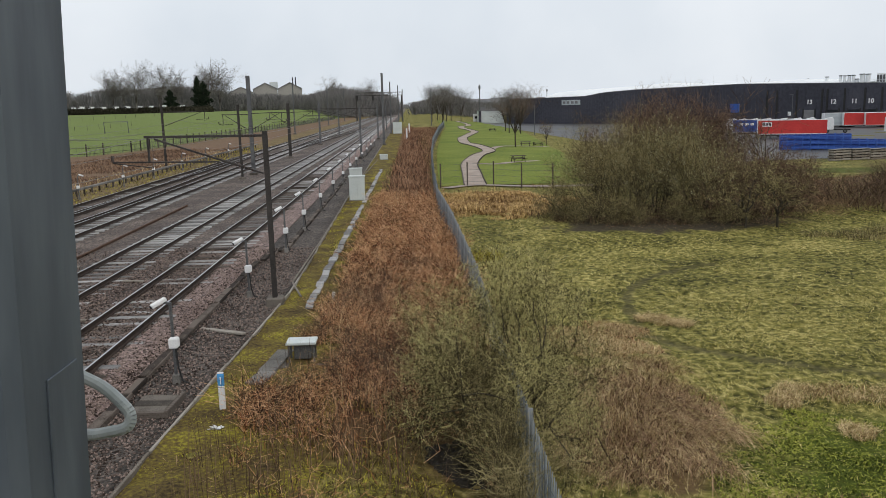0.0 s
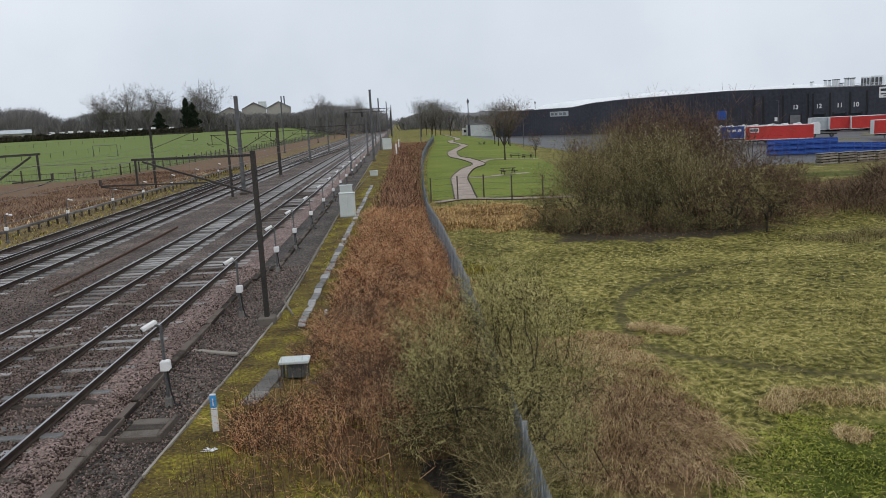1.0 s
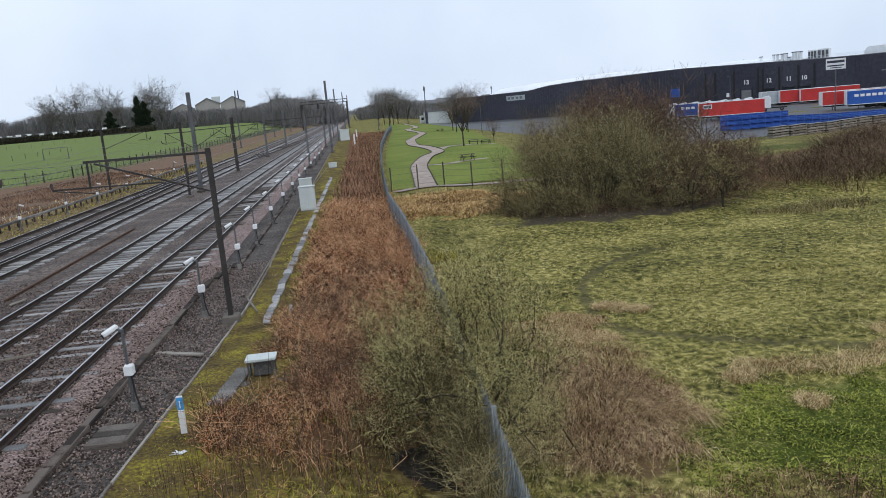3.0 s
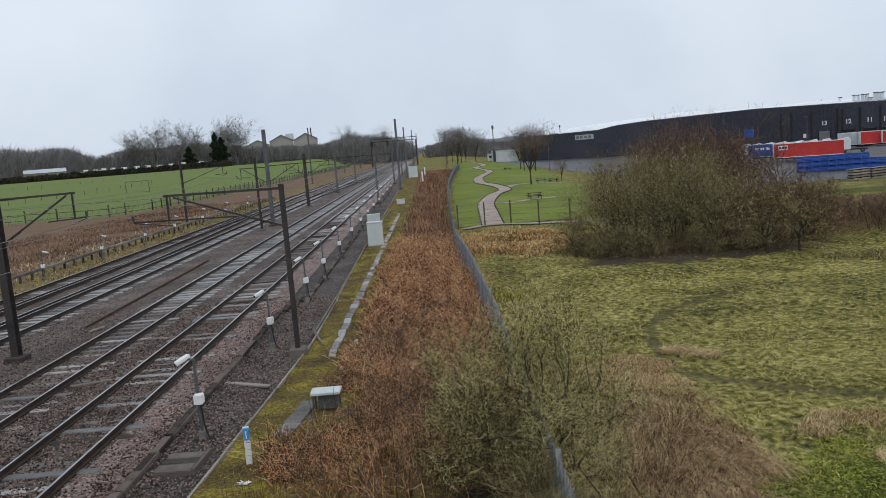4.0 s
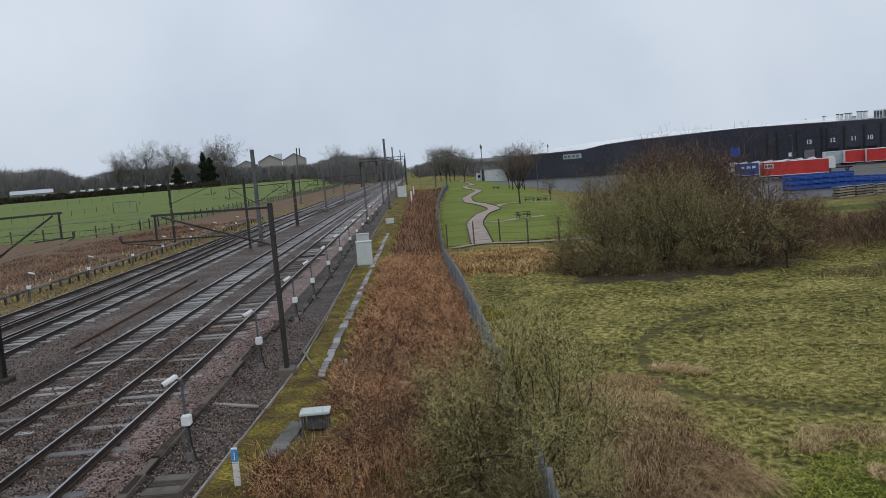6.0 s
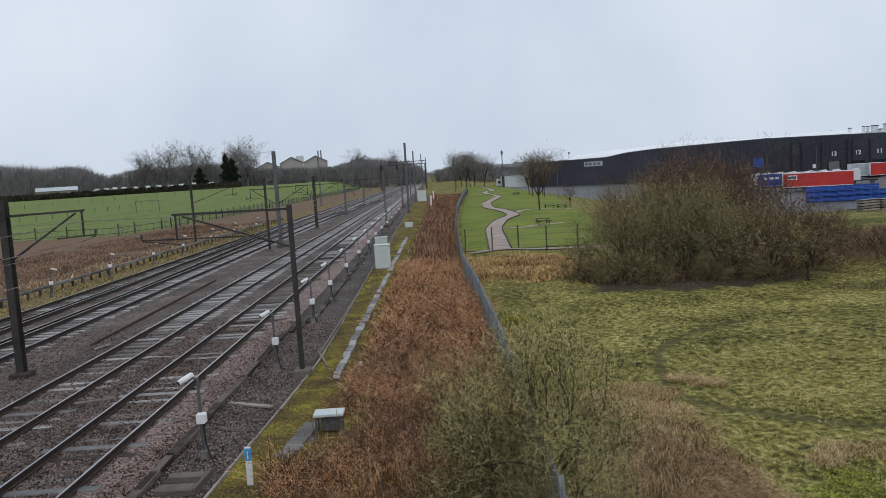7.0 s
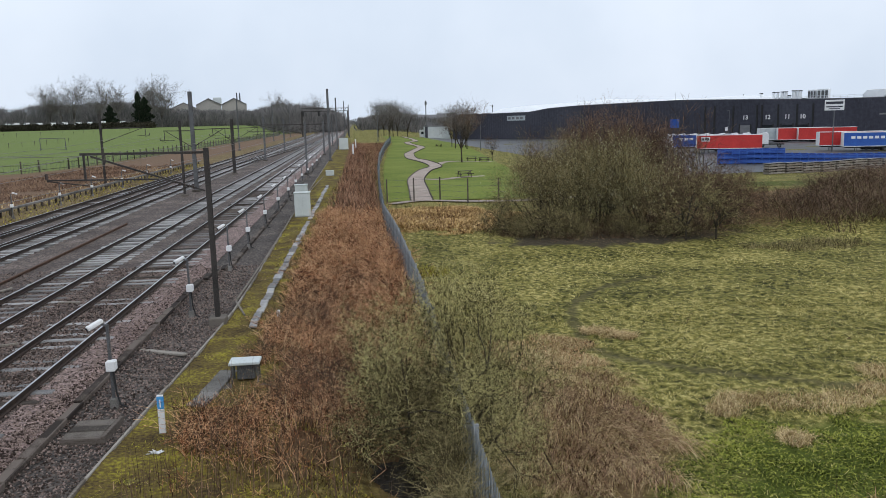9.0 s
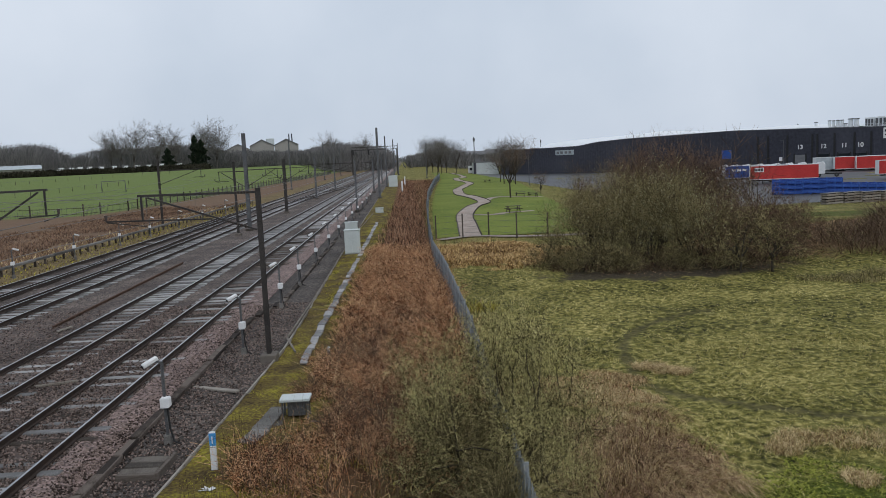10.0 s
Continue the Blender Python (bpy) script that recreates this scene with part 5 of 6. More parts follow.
hut = empty("park_building", Matrix.Translation((37.5, 366, ground_z(37, 366))), "pale blue grey flat-roofed building behind the park", "building")
part("wall", box(11.5, 9, 6.0, Matrix.Translation((0, 0, -0.5))), M_cab, hut)
part("roof", box(12, 9.5, 0.4, Matrix.Translation((0, 0, 5.5))), M_slate, hut)
part("roof_unit", box(2.4, 2, 1.5, Matrix.Translation((-3.5, 0, 5.9)), None, 0.05), M_slate, hut)
part("roof_unit", box(3.4, 2, 1.3, Matrix.Translation((1.5, 0, 5.9)), None, 0.05), M_slate, hut)
part("corner_panel", box(1.2, 0.2, 6.6, Matrix.Translation((-5.2, -4.62, -0.5))), M_clad, hut)
kiosk = empty("white_kiosk", Matrix.Translation((31.2, 372, ground_z(31, 372))), "small white kiosk at the end of the path", "kiosk")
part("body", box(2.4, 2.4, 3.6, None, None, 0.05), M_white, kiosk)
part("roof", box(2.8, 2.8, 0.25, Matrix.Translation((0, 0, 3.6)), None, 0.04), M_slate, kiosk)
part("opening", box(1.2, 0.05, 1.2, Matrix.Translation((0, -1.21, 1.4))), M_glass, kiosk)

# ---------------------------------------------------------------- yard and warehouse
V, F = [], []
for j, y in enumerate(np.linspace(104, 360, 28)):
    for i in range(20):
        x = max(30.0, 44 - (y - 92) * 0.05) + i * 11.0
        V.append((x, y, ground_z(x, y) + 0.07))
    if j:
        for i in range(19):
            F.append((20 * j - 20 + i, 20 * j - 19 + i, 20 * j + 1 + i, 20 * j + i))
tagged(raw("yard", V, F, M_tar, smooth=True), "wet grey asphalt lorry yard", "yard", kind="structure")

WB = Matrix.Translation((48, 349, -3.3)) @ Matrix.Rotation(math.atan2(-95, 82), 4, "Z")


def wall_u(az):
    """Distance along the warehouse wall seen in that direction, and how far off it is."""
    t = math.tan(radians(az))
    s = (349 * t - 48) / (82 + 95 * t)
    return 125.5 * s, math.hypot(48 + 82 * s, 349 - 95 * s)


def wall_at(az, el):
    u, d = wall_u(az)
    return u, 5.78 + d * math.tan(radians(el)) + 3.3


ware = empty("warehouse", WB, "long charcoal clad warehouse with dock doors and pale curved roof", "warehouse")
u_end = wall_u(50)[0]


def wall_el(az):
    return float(np.interp(az, [6.5, 9.4, 12.6, 13.8, 16, 20.5, 23.0, 28, 31, 34, 38, 50], [0.28, 0.30, 0.35, 0.57, 0.71, 0.83, 0.89, 0.79, 0.71, 0.69, 0.71, 0.71]))


def roof_el(az):
    return float(np.interp(az, [9.4, 11.6, 15.2, 17.35, 18.9, 20.2, 22.6, 24, 26.2, 27.7, 29], [0.62, 0.83, 0.97, 1.13, 1.04, 0.95, 0.99, 1.01, 1.11, 1.0, 0.8]))


sweep = [7.0 + 0.5 * i for i in range(87)]
top_line = [wall_at(a, wall_el(a)) for a in sweep]
part("wall", prism([(top_line[0][0], 0)] + [(top_line[-1][0], 0)] + top_line[::-1], 0, 45), M_clad, ware, "charcoal profiled steel cladding")
bm = bmesh.new()
for i in range(170):
    u = top_line[0][0] + 0.4 + i * 1.2
    if u < top_line[-1][0]:
        box(0.25, 0.06, float(np.interp(u, [q[0] for q in top_line], [q[1] for q in top_line])) - 0.2, Matrix.Translation((u, -0.03, 0.1)), bm)
part("cladding_rib", bm, M_clad, ware)
cap = bmesh.new()
for (ua, za), (ub, zb) in zip(top_line, top_line[1:]):
    beam((ua, 0.2, za + 0.05), (ub, 0.2, zb + 0.05), 0.5, 0.2, cap)
part("parapet_cap", cap, M_slate, ware)
# pale roof edge above a glazed band
arc = [9.6 + 0.5 * i for i in range(39)]
crest = [wall_at(a, roof_el(a)) for a in arc]
foot = [wall_at(a, wall_el(a) - 0.05) for a in arc]
V, F = [], []
for j, ((u, z), (_, zw)) in enumerate(zip(crest, foot)):
    V += [(u, 0.6, zw + 0.3), (u, 9.0, z + 0.1), (u, 44.0, z + 0.1), (u, 44.0, zw - 0.6), (u, 0.6, zw - 0.1)]
    if j:
        F += [(5 * j - 5 + k, 5 * j + k, 5 * j + (k + 1) % 5, 5 * j - 5 + (k + 1) % 5) for k in range(5)]
raw("roof", V, F, M_roof, ware)


def lettering(body, parent, m, size, material):
    cu = bpy.data.curves.new("number", "FONT")
    cu.body, cu.size, cu.align_x, cu.align_y, cu.extrude = body, size, "CENTER", "CENTER", 0.02
    cu.offset = 0.05
    tmp = bpy.data.objects.new("number", cu)
    scene.collection.objects.link(tmp)
    me = bpy.data.meshes.new_from_object(tmp.evaluated_get(bpy.context.evaluated_depsgraph_get()))
    bpy.data.objects.remove(tmp)
    me.materials.clear()
    me.materials.append(material)
    ob = new("number", me)
    ob.parent, ob.matrix_local = parent, m
    return ob


for az, word in ((27.2, "13"), (28.59, "12"), (29.8, "11"), (30.72, "10")):
    u, z = wall_at(az - 0.03, -0.40)
    lettering(word, ware, Matrix.Translation((u, -0.12, z)) @ Matrix.Rotation(radians(90), 4, "X"), 1.9, M_letter)
    dz = 4.6
    door = part("dock_door", box(3.4, 0.12, dz, Matrix.Translation((u, -0.06, 0)), None, 0.03), M_glass if word != "13" else M_slate, ware, "dark roller dock door")
    part("door_surround", box(0.35, 0.3, dz + 0.4, Matrix.Translation((u - 1.9, -0.1, 0))), M_black, door)
    part("door_surround", box(0.35, 0.3, dz + 0.4, Matrix.Translation((u + 1.9, -0.1, 0))), M_black, door)
for az in (24.6, 25.2, 26.4, 27.9, 28.2, 29.2, 30.35, 31.3):
    u, _ = wall_u(az)
    part("downpipe", box(0.5, 0.3, 11.0, Matrix.Translation((u, -0.1, 0.2))), M_black, ware)
u, z = wall_at(22.6, -0.75)
part("blue_door", box(3.6, 0.1, 3.0, Matrix.Translation((u, -0.1, z - 1.2))), M_bluetarp, ware, "blue loading door")
u, z = wall_at(26.0, -1.25)
part("notice", box(1.0, 0.08, 1.3, Matrix.Translation((u, -0.1, z))), M_letter, ware)
uL, zL = wall_at(11.6, -0.05)
sg = part("sign_panel", box(9.5, 0.15, 2.0, Matrix.Translation((uL, -0.2, zL - 1.0))), M_roofband, ware, "pale sign panel high on the dark wall")
for q in (-3.4, -1.4, 0.8, 2.9):
    part("letter_bar", box(1.3, 0.05, 1.0, Matrix.Translation((uL + q, -0.32, zL - 0.5))), M_slate, sg)

# roof plant
for az, el1, w, kind in ((27.67, 1.22, 0.9, "stack"), (28.46, 1.27, 0.8, "stack"), (28.7, 1.26, 0.8, "stack"), (28.97, 1.28, 0.9, "stack"), (29.21, 1.28, 0.9, "stack"), (29.42, 1.03, 0.9, "stack"),
                         (29.72, 1.33, 1.3, "stack"), (30.05, 1.32, 1.3, "stack"), (30.85, 1.33, 2.6, "cooler"), (31.5, 1.36, 3.4, "cooler"), (34.6, 1.25, 7.0, "cowl"), (36.7, 1.45, 8.0, "cowl")):
    u, z1 = wall_at(az, el1)
    z0 = wall_at(az, wall_el(az))[1] - 0.2
    unit = empty("roof_vent", WB @ Matrix.Translation((u, 6, z0)), "pale metal ventilation unit on the warehouse roof", "roof vent", "roof plant")
    h = z1 - z0
    if kind == "stack":
        part("duct", rod((0, 0, 0), (0, 0, h), w * 0.55, None, 10), M_roof, unit)
        part("collar", rod((0, 0, h - 0.25), (0, 0, h), w * 0.68, None, 10), M_mast_grey, unit)
    elif kind == "cooler":
        for q in range(3):
            part("module", box(w / 3.2, 2.2, h, Matrix.Translation(((q - 1) * w / 3, 0, 0)), None, 0.06), M_roof, unit)
            part("louvre", box(w / 4.5, 0.1, h * 0.7, Matrix.Translation(((q - 1) * w / 3, -1.12, h * 0.15))), M_mast_grey, unit)
    else:
        bm = prism([(-w / 2, 0.2), (w / 2 - 1.2, 0.2), (w / 2, h * 0.55), (w / 2 - 0.6, h), (-w / 2 + 1.0, h * 0.95), (-w / 2, h * 0.5)], -1.8, 1.8)
        bmesh.ops.bevel(bm, geom=bm.edges[:], offset=0.15, affect="EDGES")
        part("cowl", bm, M_roof, unit)
        part("frame_base", box(w * 0.8, 3.2, 0.25), M_mast_grey, unit)
        part("grille", box(0.1, 2.6, h * 0.5, Matrix.Translation((w / 2 - 0.25, 0, h * 0.35))), M_mast_dark, unit)
rail_bm = bmesh.new()
ua, ub = wall_u(26)[0], wall_u(42)[0]
zr = wall_at(33, wall_el(33))[1]
for z in (zr + 0.6, zr + 1.1):
    beam((ua, 3, z), (ub, 3, z), 0.08, 0.08, rail_bm)
for i in range(40):
    u = ua + (ub - ua) * i / 39
    beam((u, 3, zr - 0.3), (u, 3, zr + 1.1), 0.08, 0.08, rail_bm)
gr = empty("roof_guard_rail", WB, "thin pale guard rail along the roof edge", "guard rail")
part("rail", rail_bm, M_roof, gr)

block = empty("loading_block", Matrix.Translation((143, 176, -3.3)) @ Matrix.Rotation(radians(-40), 4, "Z"), "lower dark clad block beside the lorries", "building")
part("wall", box(30, 16, 7.6), M_clad, block)
part("parapet", box(30.3, 16.3, 0.3, Matrix.Translation((0, 0, 7.6))), M_slate, block)
for x, z in ((-11.5, 5.2), (-11.5, 1.2), (-6, 1.2)):
    part("window", box(1.0, 0.1, 1.0, Matrix.Translation((x, -8.05, z))), M_letter, block)

# company sign on its pole, lamp posts
def yard_sign():
    d = 190.0
    az = 32.53
    x, y = d * math.sin(radians(az)), d * math.cos(radians(az))
    top, low = 5.78 + d * math.tan(radians(0.62)), 5.78 + d * math.tan(radians(-0.05))
    ob = empty("yard_sign", Matrix.Translation((x, y, ground_z(x, y))) @ Matrix.Rotation(radians(-32), 4, "Z"), "white company sign board on a tall grey pole", "sign")
    z0 = ground_z(x, y)
    part("pole", rod((0, 0.15, 0), (0, 0.15, low - z0 + 0.5), 0.13, 0.1, 8), M_mast_grey, ob)
    bd = part("board", box(3.8, 0.15, top - low, Matrix.Translation((0, 0, low - z0)), None, 0.03), M_letter, ob, "white sign board")
    for q, w in ((1.55, 3.3), (0.85, 3.2)):
        part("letter_bar", box(w, 0.03, 0.5 if q > 1 else 0.25, Matrix.Translation((0, -0.09, low - z0 + q - 0.2))), M_clad, bd)
    part("letter_bar", box(2.2, 0.03, 0.18, Matrix.Translation((0, -0.09, low - z0 + 0.25))), M_clad, bd)


yard_sign()
for x, y, h in ((108, 220, 9.5), (32.5, 205, 7.5), (95, 225, 7), (60, 210, 8)):
    lp = empty("lamp_post", Matrix.Translation((x, y, ground_z(x, y))), "slim grey yard lamp post", "lamp post", "lamp posts")
    part("pole", rod((0, 0, 0), (0, 0, h), 0.1, 0.07, 8), M_mast_grey, lp)
    part("lantern", box(0.9, 0.25, 0.14, Matrix.Translation((-0.35, 0, h)), None, 0.03), M_mast_grey, lp)


def trailer(x, y, turn, side, front, label, length=13.6, body_h=2.85, low=1.15, marks=0):
    """A lorry trailer: curtain sides, pale front and roof edge, chassis, legs and three axles."""
    z = ground_z(x, y) + 0.08
    ob = empty("lorry_trailer", Matrix.Translation((x, y, z)) @ Matrix.Rotation(turn, 4, "Z"), label, "trailer", "parked trailers")
    part("body", box(length, 2.5, body_h, Matrix.Translation((length / 2, 0, low)), None, 0.05), side, ob)
    part("front_panel", box(0.1, 2.52, body_h + 0.05, Matrix.Translation((-0.05, 0, low))), front, ob, "pale front bulkhead")
    part("roof", box(length + 0.1, 2.56, 0.09, Matrix.Translation((length / 2, 0, low + body_h))), M_white, ob)
    part("side_rail", box(length, 2.56, 0.14, Matrix.Translation((length / 2, 0, low - 0.1))), M_white, ob)
    part("chassis", box(length - 1, 1.0, 0.3, Matrix.Translation((length / 2, 0, low - 0.42))), M_black, ob)
    part("bumper", box(0.1, 2.3, 0.25, Matrix.Translation((length - 0.1, 0, 0.5))), M_black, ob)
    for s in (-1, 1):
        part("landing_leg", box(0.14, 0.14, low - 0.3, Matrix.Translation((2.6, s * 0.8, 0))), M_mast_grey, ob)
        for a in range(3):
            xw = length - 3.9 + a * 1.3
            wv = part("wheel", rod((xw, s * 0.85, 0.5), (xw, s * 1.2, 0.5), 0.5, None, 14), M_black, ob)
            part("rim", rod((xw, s * 1.2, 0.5), (xw, s * 1.23, 0.5), 0.27, None, 10), M_mast_grey, wv)
    for k in range(marks):
        w = part("logo_panel", box(1.9 if marks == 1 else 0.8, 0.03, 0.95 if marks == 1 else 0.55, Matrix.Translation((1.8 + k * 1.15, -1.28, low + body_h * 0.55))), M_letter, ob, "white marking on the curtain side")
        if marks == 1:
            for q in range(3):
                part("letter_bar", box(0.42, 0.02, 0.5, Matrix.Translation((1.25 + q * 0.55, -1.31, low + body_h * 0.63))), M_clad, w)
    return ob


trailer(75.9, 169.8, -0.36, M_red, M_white, "red curtain-sided trailer with a white marking", marks=1)
trailer(74.6, 180.0, -0.38, M_bluetarp, M_white, "dark blue trailer behind the red one", body_h=2.7, marks=3)
trailer(117.5, 220.6, -0.15, M_roofband, M_white, "white and grey trailer at the dock row", length=9.0, low=0.7, body_h=3.3)
trailer(121.8, 218.3, -0.2, M_red, M_white, "red trailer with white front in the dock row", low=0.7, body_h=3.3)
trailer(126.6, 215.6, -0.3, M_red, M_white, "long red trailer with white front in the dock row", length=15.5, low=0.7, body_h=3.3)
trailer(102.4, 166.0, -0.28, M_red, M_white, "red trailer with white front and roof")
trailer(105.0, 161.0, -0.36, M_bluetarp, M_white, "bright blue trailer with white lettering bars", length=12.0, marks=8)


def lorry_cab(x, y, turn, label):
    ob = empty("lorry_cab", Matrix.Translation((x, y, ground_z(x, y) + 0.08)) @ Matrix.Rotation(turn, 4, "Z"), label, "lorry cab", "new lorry cabs")
    bm = prism([(-1.1, 0.8), (1.1, 0.8), (1.1, 3.2), (0.6, 3.75), (-0.9, 3.5), (-1.15, 2.2)], -1.2, 1.2)
    bmesh.ops.bevel(bm, geom=bm.edges[:], offset=0.06, affect="EDGES")
    part("body", bm, M_white, ob)
    part("windscreen", box(0.06, 2.1, 0.9, Matrix.Translation((-1.08, 0, 2.3)) @ Matrix.Rotation(radians(8), 4, "Y")), M_glass, ob)
    part("chassis", box(5.5, 0.9, 0.3, Matrix.Translation((2.0, 0, 0.65))), M_black, ob)
    for xx in (-0.3, 3.6):
        for s in (-1, 1):
            wv = part("wheel", rod((xx, s * 0.8, 0.5), (xx, s * 1.15, 0.5), 0.5, None, 12), M_black, ob)
            part("rim", rod((xx, s * 1.15, 0.5), (xx, s * 1.18, 0.5), 0.26, None, 10), M_mast_grey, wv)
    return ob


cab0 = lorry_cab(82, 199, -0.5, "white lorry cab parked in the yard")
for k in range(7):
    copy_thing(cab0, Matrix.Translation((84.4 + k * 2.9, 198 - k * 1.6 + (k % 3) * 0.8, ground_z(80, 175) + 0.08)) @ Matrix.Rotation(-0.5 + 0.1 * (k % 2), 4, "Z"))


def stillage_stack(x, y, turn, levels):
    """Blue steel stillages: corner posts, slatted sides and a base, stacked."""
    ob = empty("stillage_stack", Matrix.Translation((x, y, ground_z(x, y) + 0.08)) @ Matrix.Rotation(turn, 4, "Z"), "stack of blue steel stillages in the yard", "stillages", "blue stillages")
    for v in range(levels):
        bm = bmesh.new()
        z = v * 0.85
        for sx in (-0.56, 0.56):
            for sy in (-0.46, 0.46):
                box(0.09, 0.09, 0.84, Matrix.Translation((sx, sy, z)), bm)
        for q in range(4):
            box(1.15, 0.05, 0.13, Matrix.Translation((0, -0.48, z + 0.1 + q * 0.19)), bm)
            box(0.05, 0.95, 0.13, Matrix.Translation((-0.58, 0, z + 0.1 + q * 0.19)), bm)
        box(1.1, 0.9, 0.5, Matrix.Translation((0, 0, z + 0.08)), bm)
        part("stillage", bm, M_rack, ob)
    return ob


s3, s2 = None, None
for row in range(3):
    for k in range(24):
        x, y = 64.0 + k * 1.08 + row * 0.6, 133.0 - k * 0.57 + row * 1.15
        m = Matrix.Translation((x, y, ground_z(x, y) + 0.08)) @ Matrix.Rotation(-0.48 + random.uniform(-0.05, 0.05), 4, "Z")
        if s3 is None:
            s3 = stillage_stack(x, y, -0.48, 3)
        elif s2 is None:
            s2 = stillage_stack(x, y, -0.48, 2)
        else:
            copy_thing(s3 if k < 9 else s2, m)


def pallet_stack(x, y, turn, k):
    ob = empty("timber_stack", Matrix.Translation((x, y, ground_z(x, y) + 0.05)) @ Matrix.Rotation(turn, 4, "Z"), "stack of pale timber bearers under a light sheet", "timber stack", "timber stacks")
    for v in range(4):
        part("bearer", box(3.2, 0.9, 0.22, Matrix.Translation((0, 0, v * 0.34)), None, 0.02), M_board, ob)
        for q in (-1.3, 0, 1.3):
            part("spacer", box(0.12, 0.9, 0.12, Matrix.Translation((q, 0, v * 0.34 + 0.22))), M_timber, ob)
    part("sheet", box(3.3, 1.0, 0.05, Matrix.Translation((0, 0, 1.36)), None, 0.01), M_slate, ob)
    return ob


pk = pallet_stack(54.0, 97.0, 0.42, 0)
for k in range(1, 8):
    x, y = 54.0 + k * 3.4, 97.0 + k * 1.6
    copy_thing(pk, Matrix.Translation((x, y, ground_z(x, y) + 0.05)) @ Matrix.Rotation(0.42 + random.uniform(-0.08, 0.08), 4, "Z"))

# ---------------------------------------------------------------- meadow and distance beyond the slow lines


def polar(az, r):
    return r * math.sin(radians(az)), r * math.cos(radians(az))


route = empty("cable_route", Matrix.Identity(4), "pale concrete cable trough raised on short posts", "cable trough", kind="structure")
for k in range(34):
    y = 30 + k * 3.0
    part("trough_length", box(0.28, 2.94, 0.16, Matrix.Translation((-25.35, y + 1.5, 0.02)), None, 0.015), M_concrete, route)
    for q in (0.1, 1.6):
        part("short_post", box(0.12, 0.12, 0.5, Matrix.Translation((-25.35, y + q, -0.46))), M_timber, route)

stock = empty("field_fence", Matrix.Identity(4), "dark paling fence along the edge of the meadow", "fence")
run = [(-70, 104), (-56, 110), (-46, 114), (-43.5, 125), (-42, 170), (-40.5, 258), (-39, 420)]
rails2 = bmesh.new()
pales, k2 = [], 0
for (xa, ya), (xb, yb) in zip(run, run[1:]):
    L = math.hypot(xb - xa, yb - ya)
    for h in (0.35, 1.15):
        beam((xa, ya, ground_z(xa, ya) + h), (xb, yb, ground_z(xb, yb) + h), 0.06, 0.06, rails2)
    k = int(L / 0.3)
    for i in range(k):
        f = i / k
        x, y = xa + (xb - xa) * f, ya + (yb - ya) * f
        z = ground_z(x, y)
        pales.append((x, y, z, x, y, z + 1.35, 0.02, 0.018))
    for i in range(int(L / 4)):
        f = i * 4 / L
        x, y = xa + (xb - xa) * f, ya + (yb - ya) * f
        part("post", box(0.16, 0.16, 1.85, Matrix.Translation((x, y, ground_z(x, y) - 0.1))), M_timber, stock)
part("fence_rail", rails2, M_timber, stock)
tagged(raw("pales", *strips(pales), M_mast_grey, stock), kind="stuff")
for j, (az0, r0, az1, r1) in enumerate(((-31, 165, -18, 230), (-31, 240, -14, 330))):
    wf = empty("wire_fence", Matrix.Identity(4), "thin wire fence on wooden stakes across the meadow", "fence", "meadow fences")
    pa, pb = Vector((*polar(az0, r0), 0)), Vector((*polar(az1, r1), 0))
    L = (pb - pa).length
    prev, wire = None, bmesh.new()
    for i in range(int(L / 5)):
        q = pa.lerp(pb, i * 5 / L)
        z = ground_z(q.x, q.y)
        part("stake", box(0.07, 0.07, 1.2, Matrix.Translation((q.x, q.y, z - 0.1))), M_timber, wf)
        if prev:
            rod(prev, (q.x, q.y, z + 1.0), 0.02, None, 3, wire)
        prev = (q.x, q.y, z + 1.0)
    part("wire", wire, M_mast_grey, wf)

goal_x, goal_y = polar(-20.0, 185)
goal = empty("football_goal", Matrix.Translation((goal_x, goal_y, ground_z(goal_x, goal_y))) @ Matrix.Rotation(0.25, 4, "Z"), "weathered pale football goal frame on the meadow", "goal")
for q in (-2.4, 2.4):
    part("upright", rod((q, 0, 0), (q, 0, 2.5), 0.06, None, 8), M_mast_grey, goal)
    part("back_stay", rod((q, 0, 2.5), (q, 1.6, 0), 0.035, None, 6), M_mast_grey, goal)
part("crossbar", rod((-2.4, 0, 2.5), (2.4, 0, 2.5), 0.06, None, 8), M_mast_grey, goal)
part("ground_bar", rod((-2.4, 1.6, 0.04), (2.4, 1.6, 0.04), 0.035, None, 6), M_mast_grey, goal)

# hedge, woods: loose fans of limbs, thin at the top
rg = random.Random(77)


def fan(x, y, z, h, w, k, out, r=0.12):
    for _ in range(k):
        a, s = rg.uniform(0, 6.283), rg.random()
        z0 = z + h * rg.uniform(0.0, 0.75)
        f = (z0 - z) / h
        rad = w * (0.25 + 0.75 * math.sin(math.pi * min(1, f + 0.2))) * s
        px, py = x + math.cos(a) * rad, y + math.sin(a) * rad
        ln = h * rg.uniform(0.12, 0.32)
        out.append((px, py, z0, px + math.cos(a) * ln * 0.5 + rg.gauss(0, ln * 0.2), py + math.sin(a) * ln * 0.3, min(z0 + ln, z + h * rg.uniform(0.9, 1.04)), r, r * 0.25))


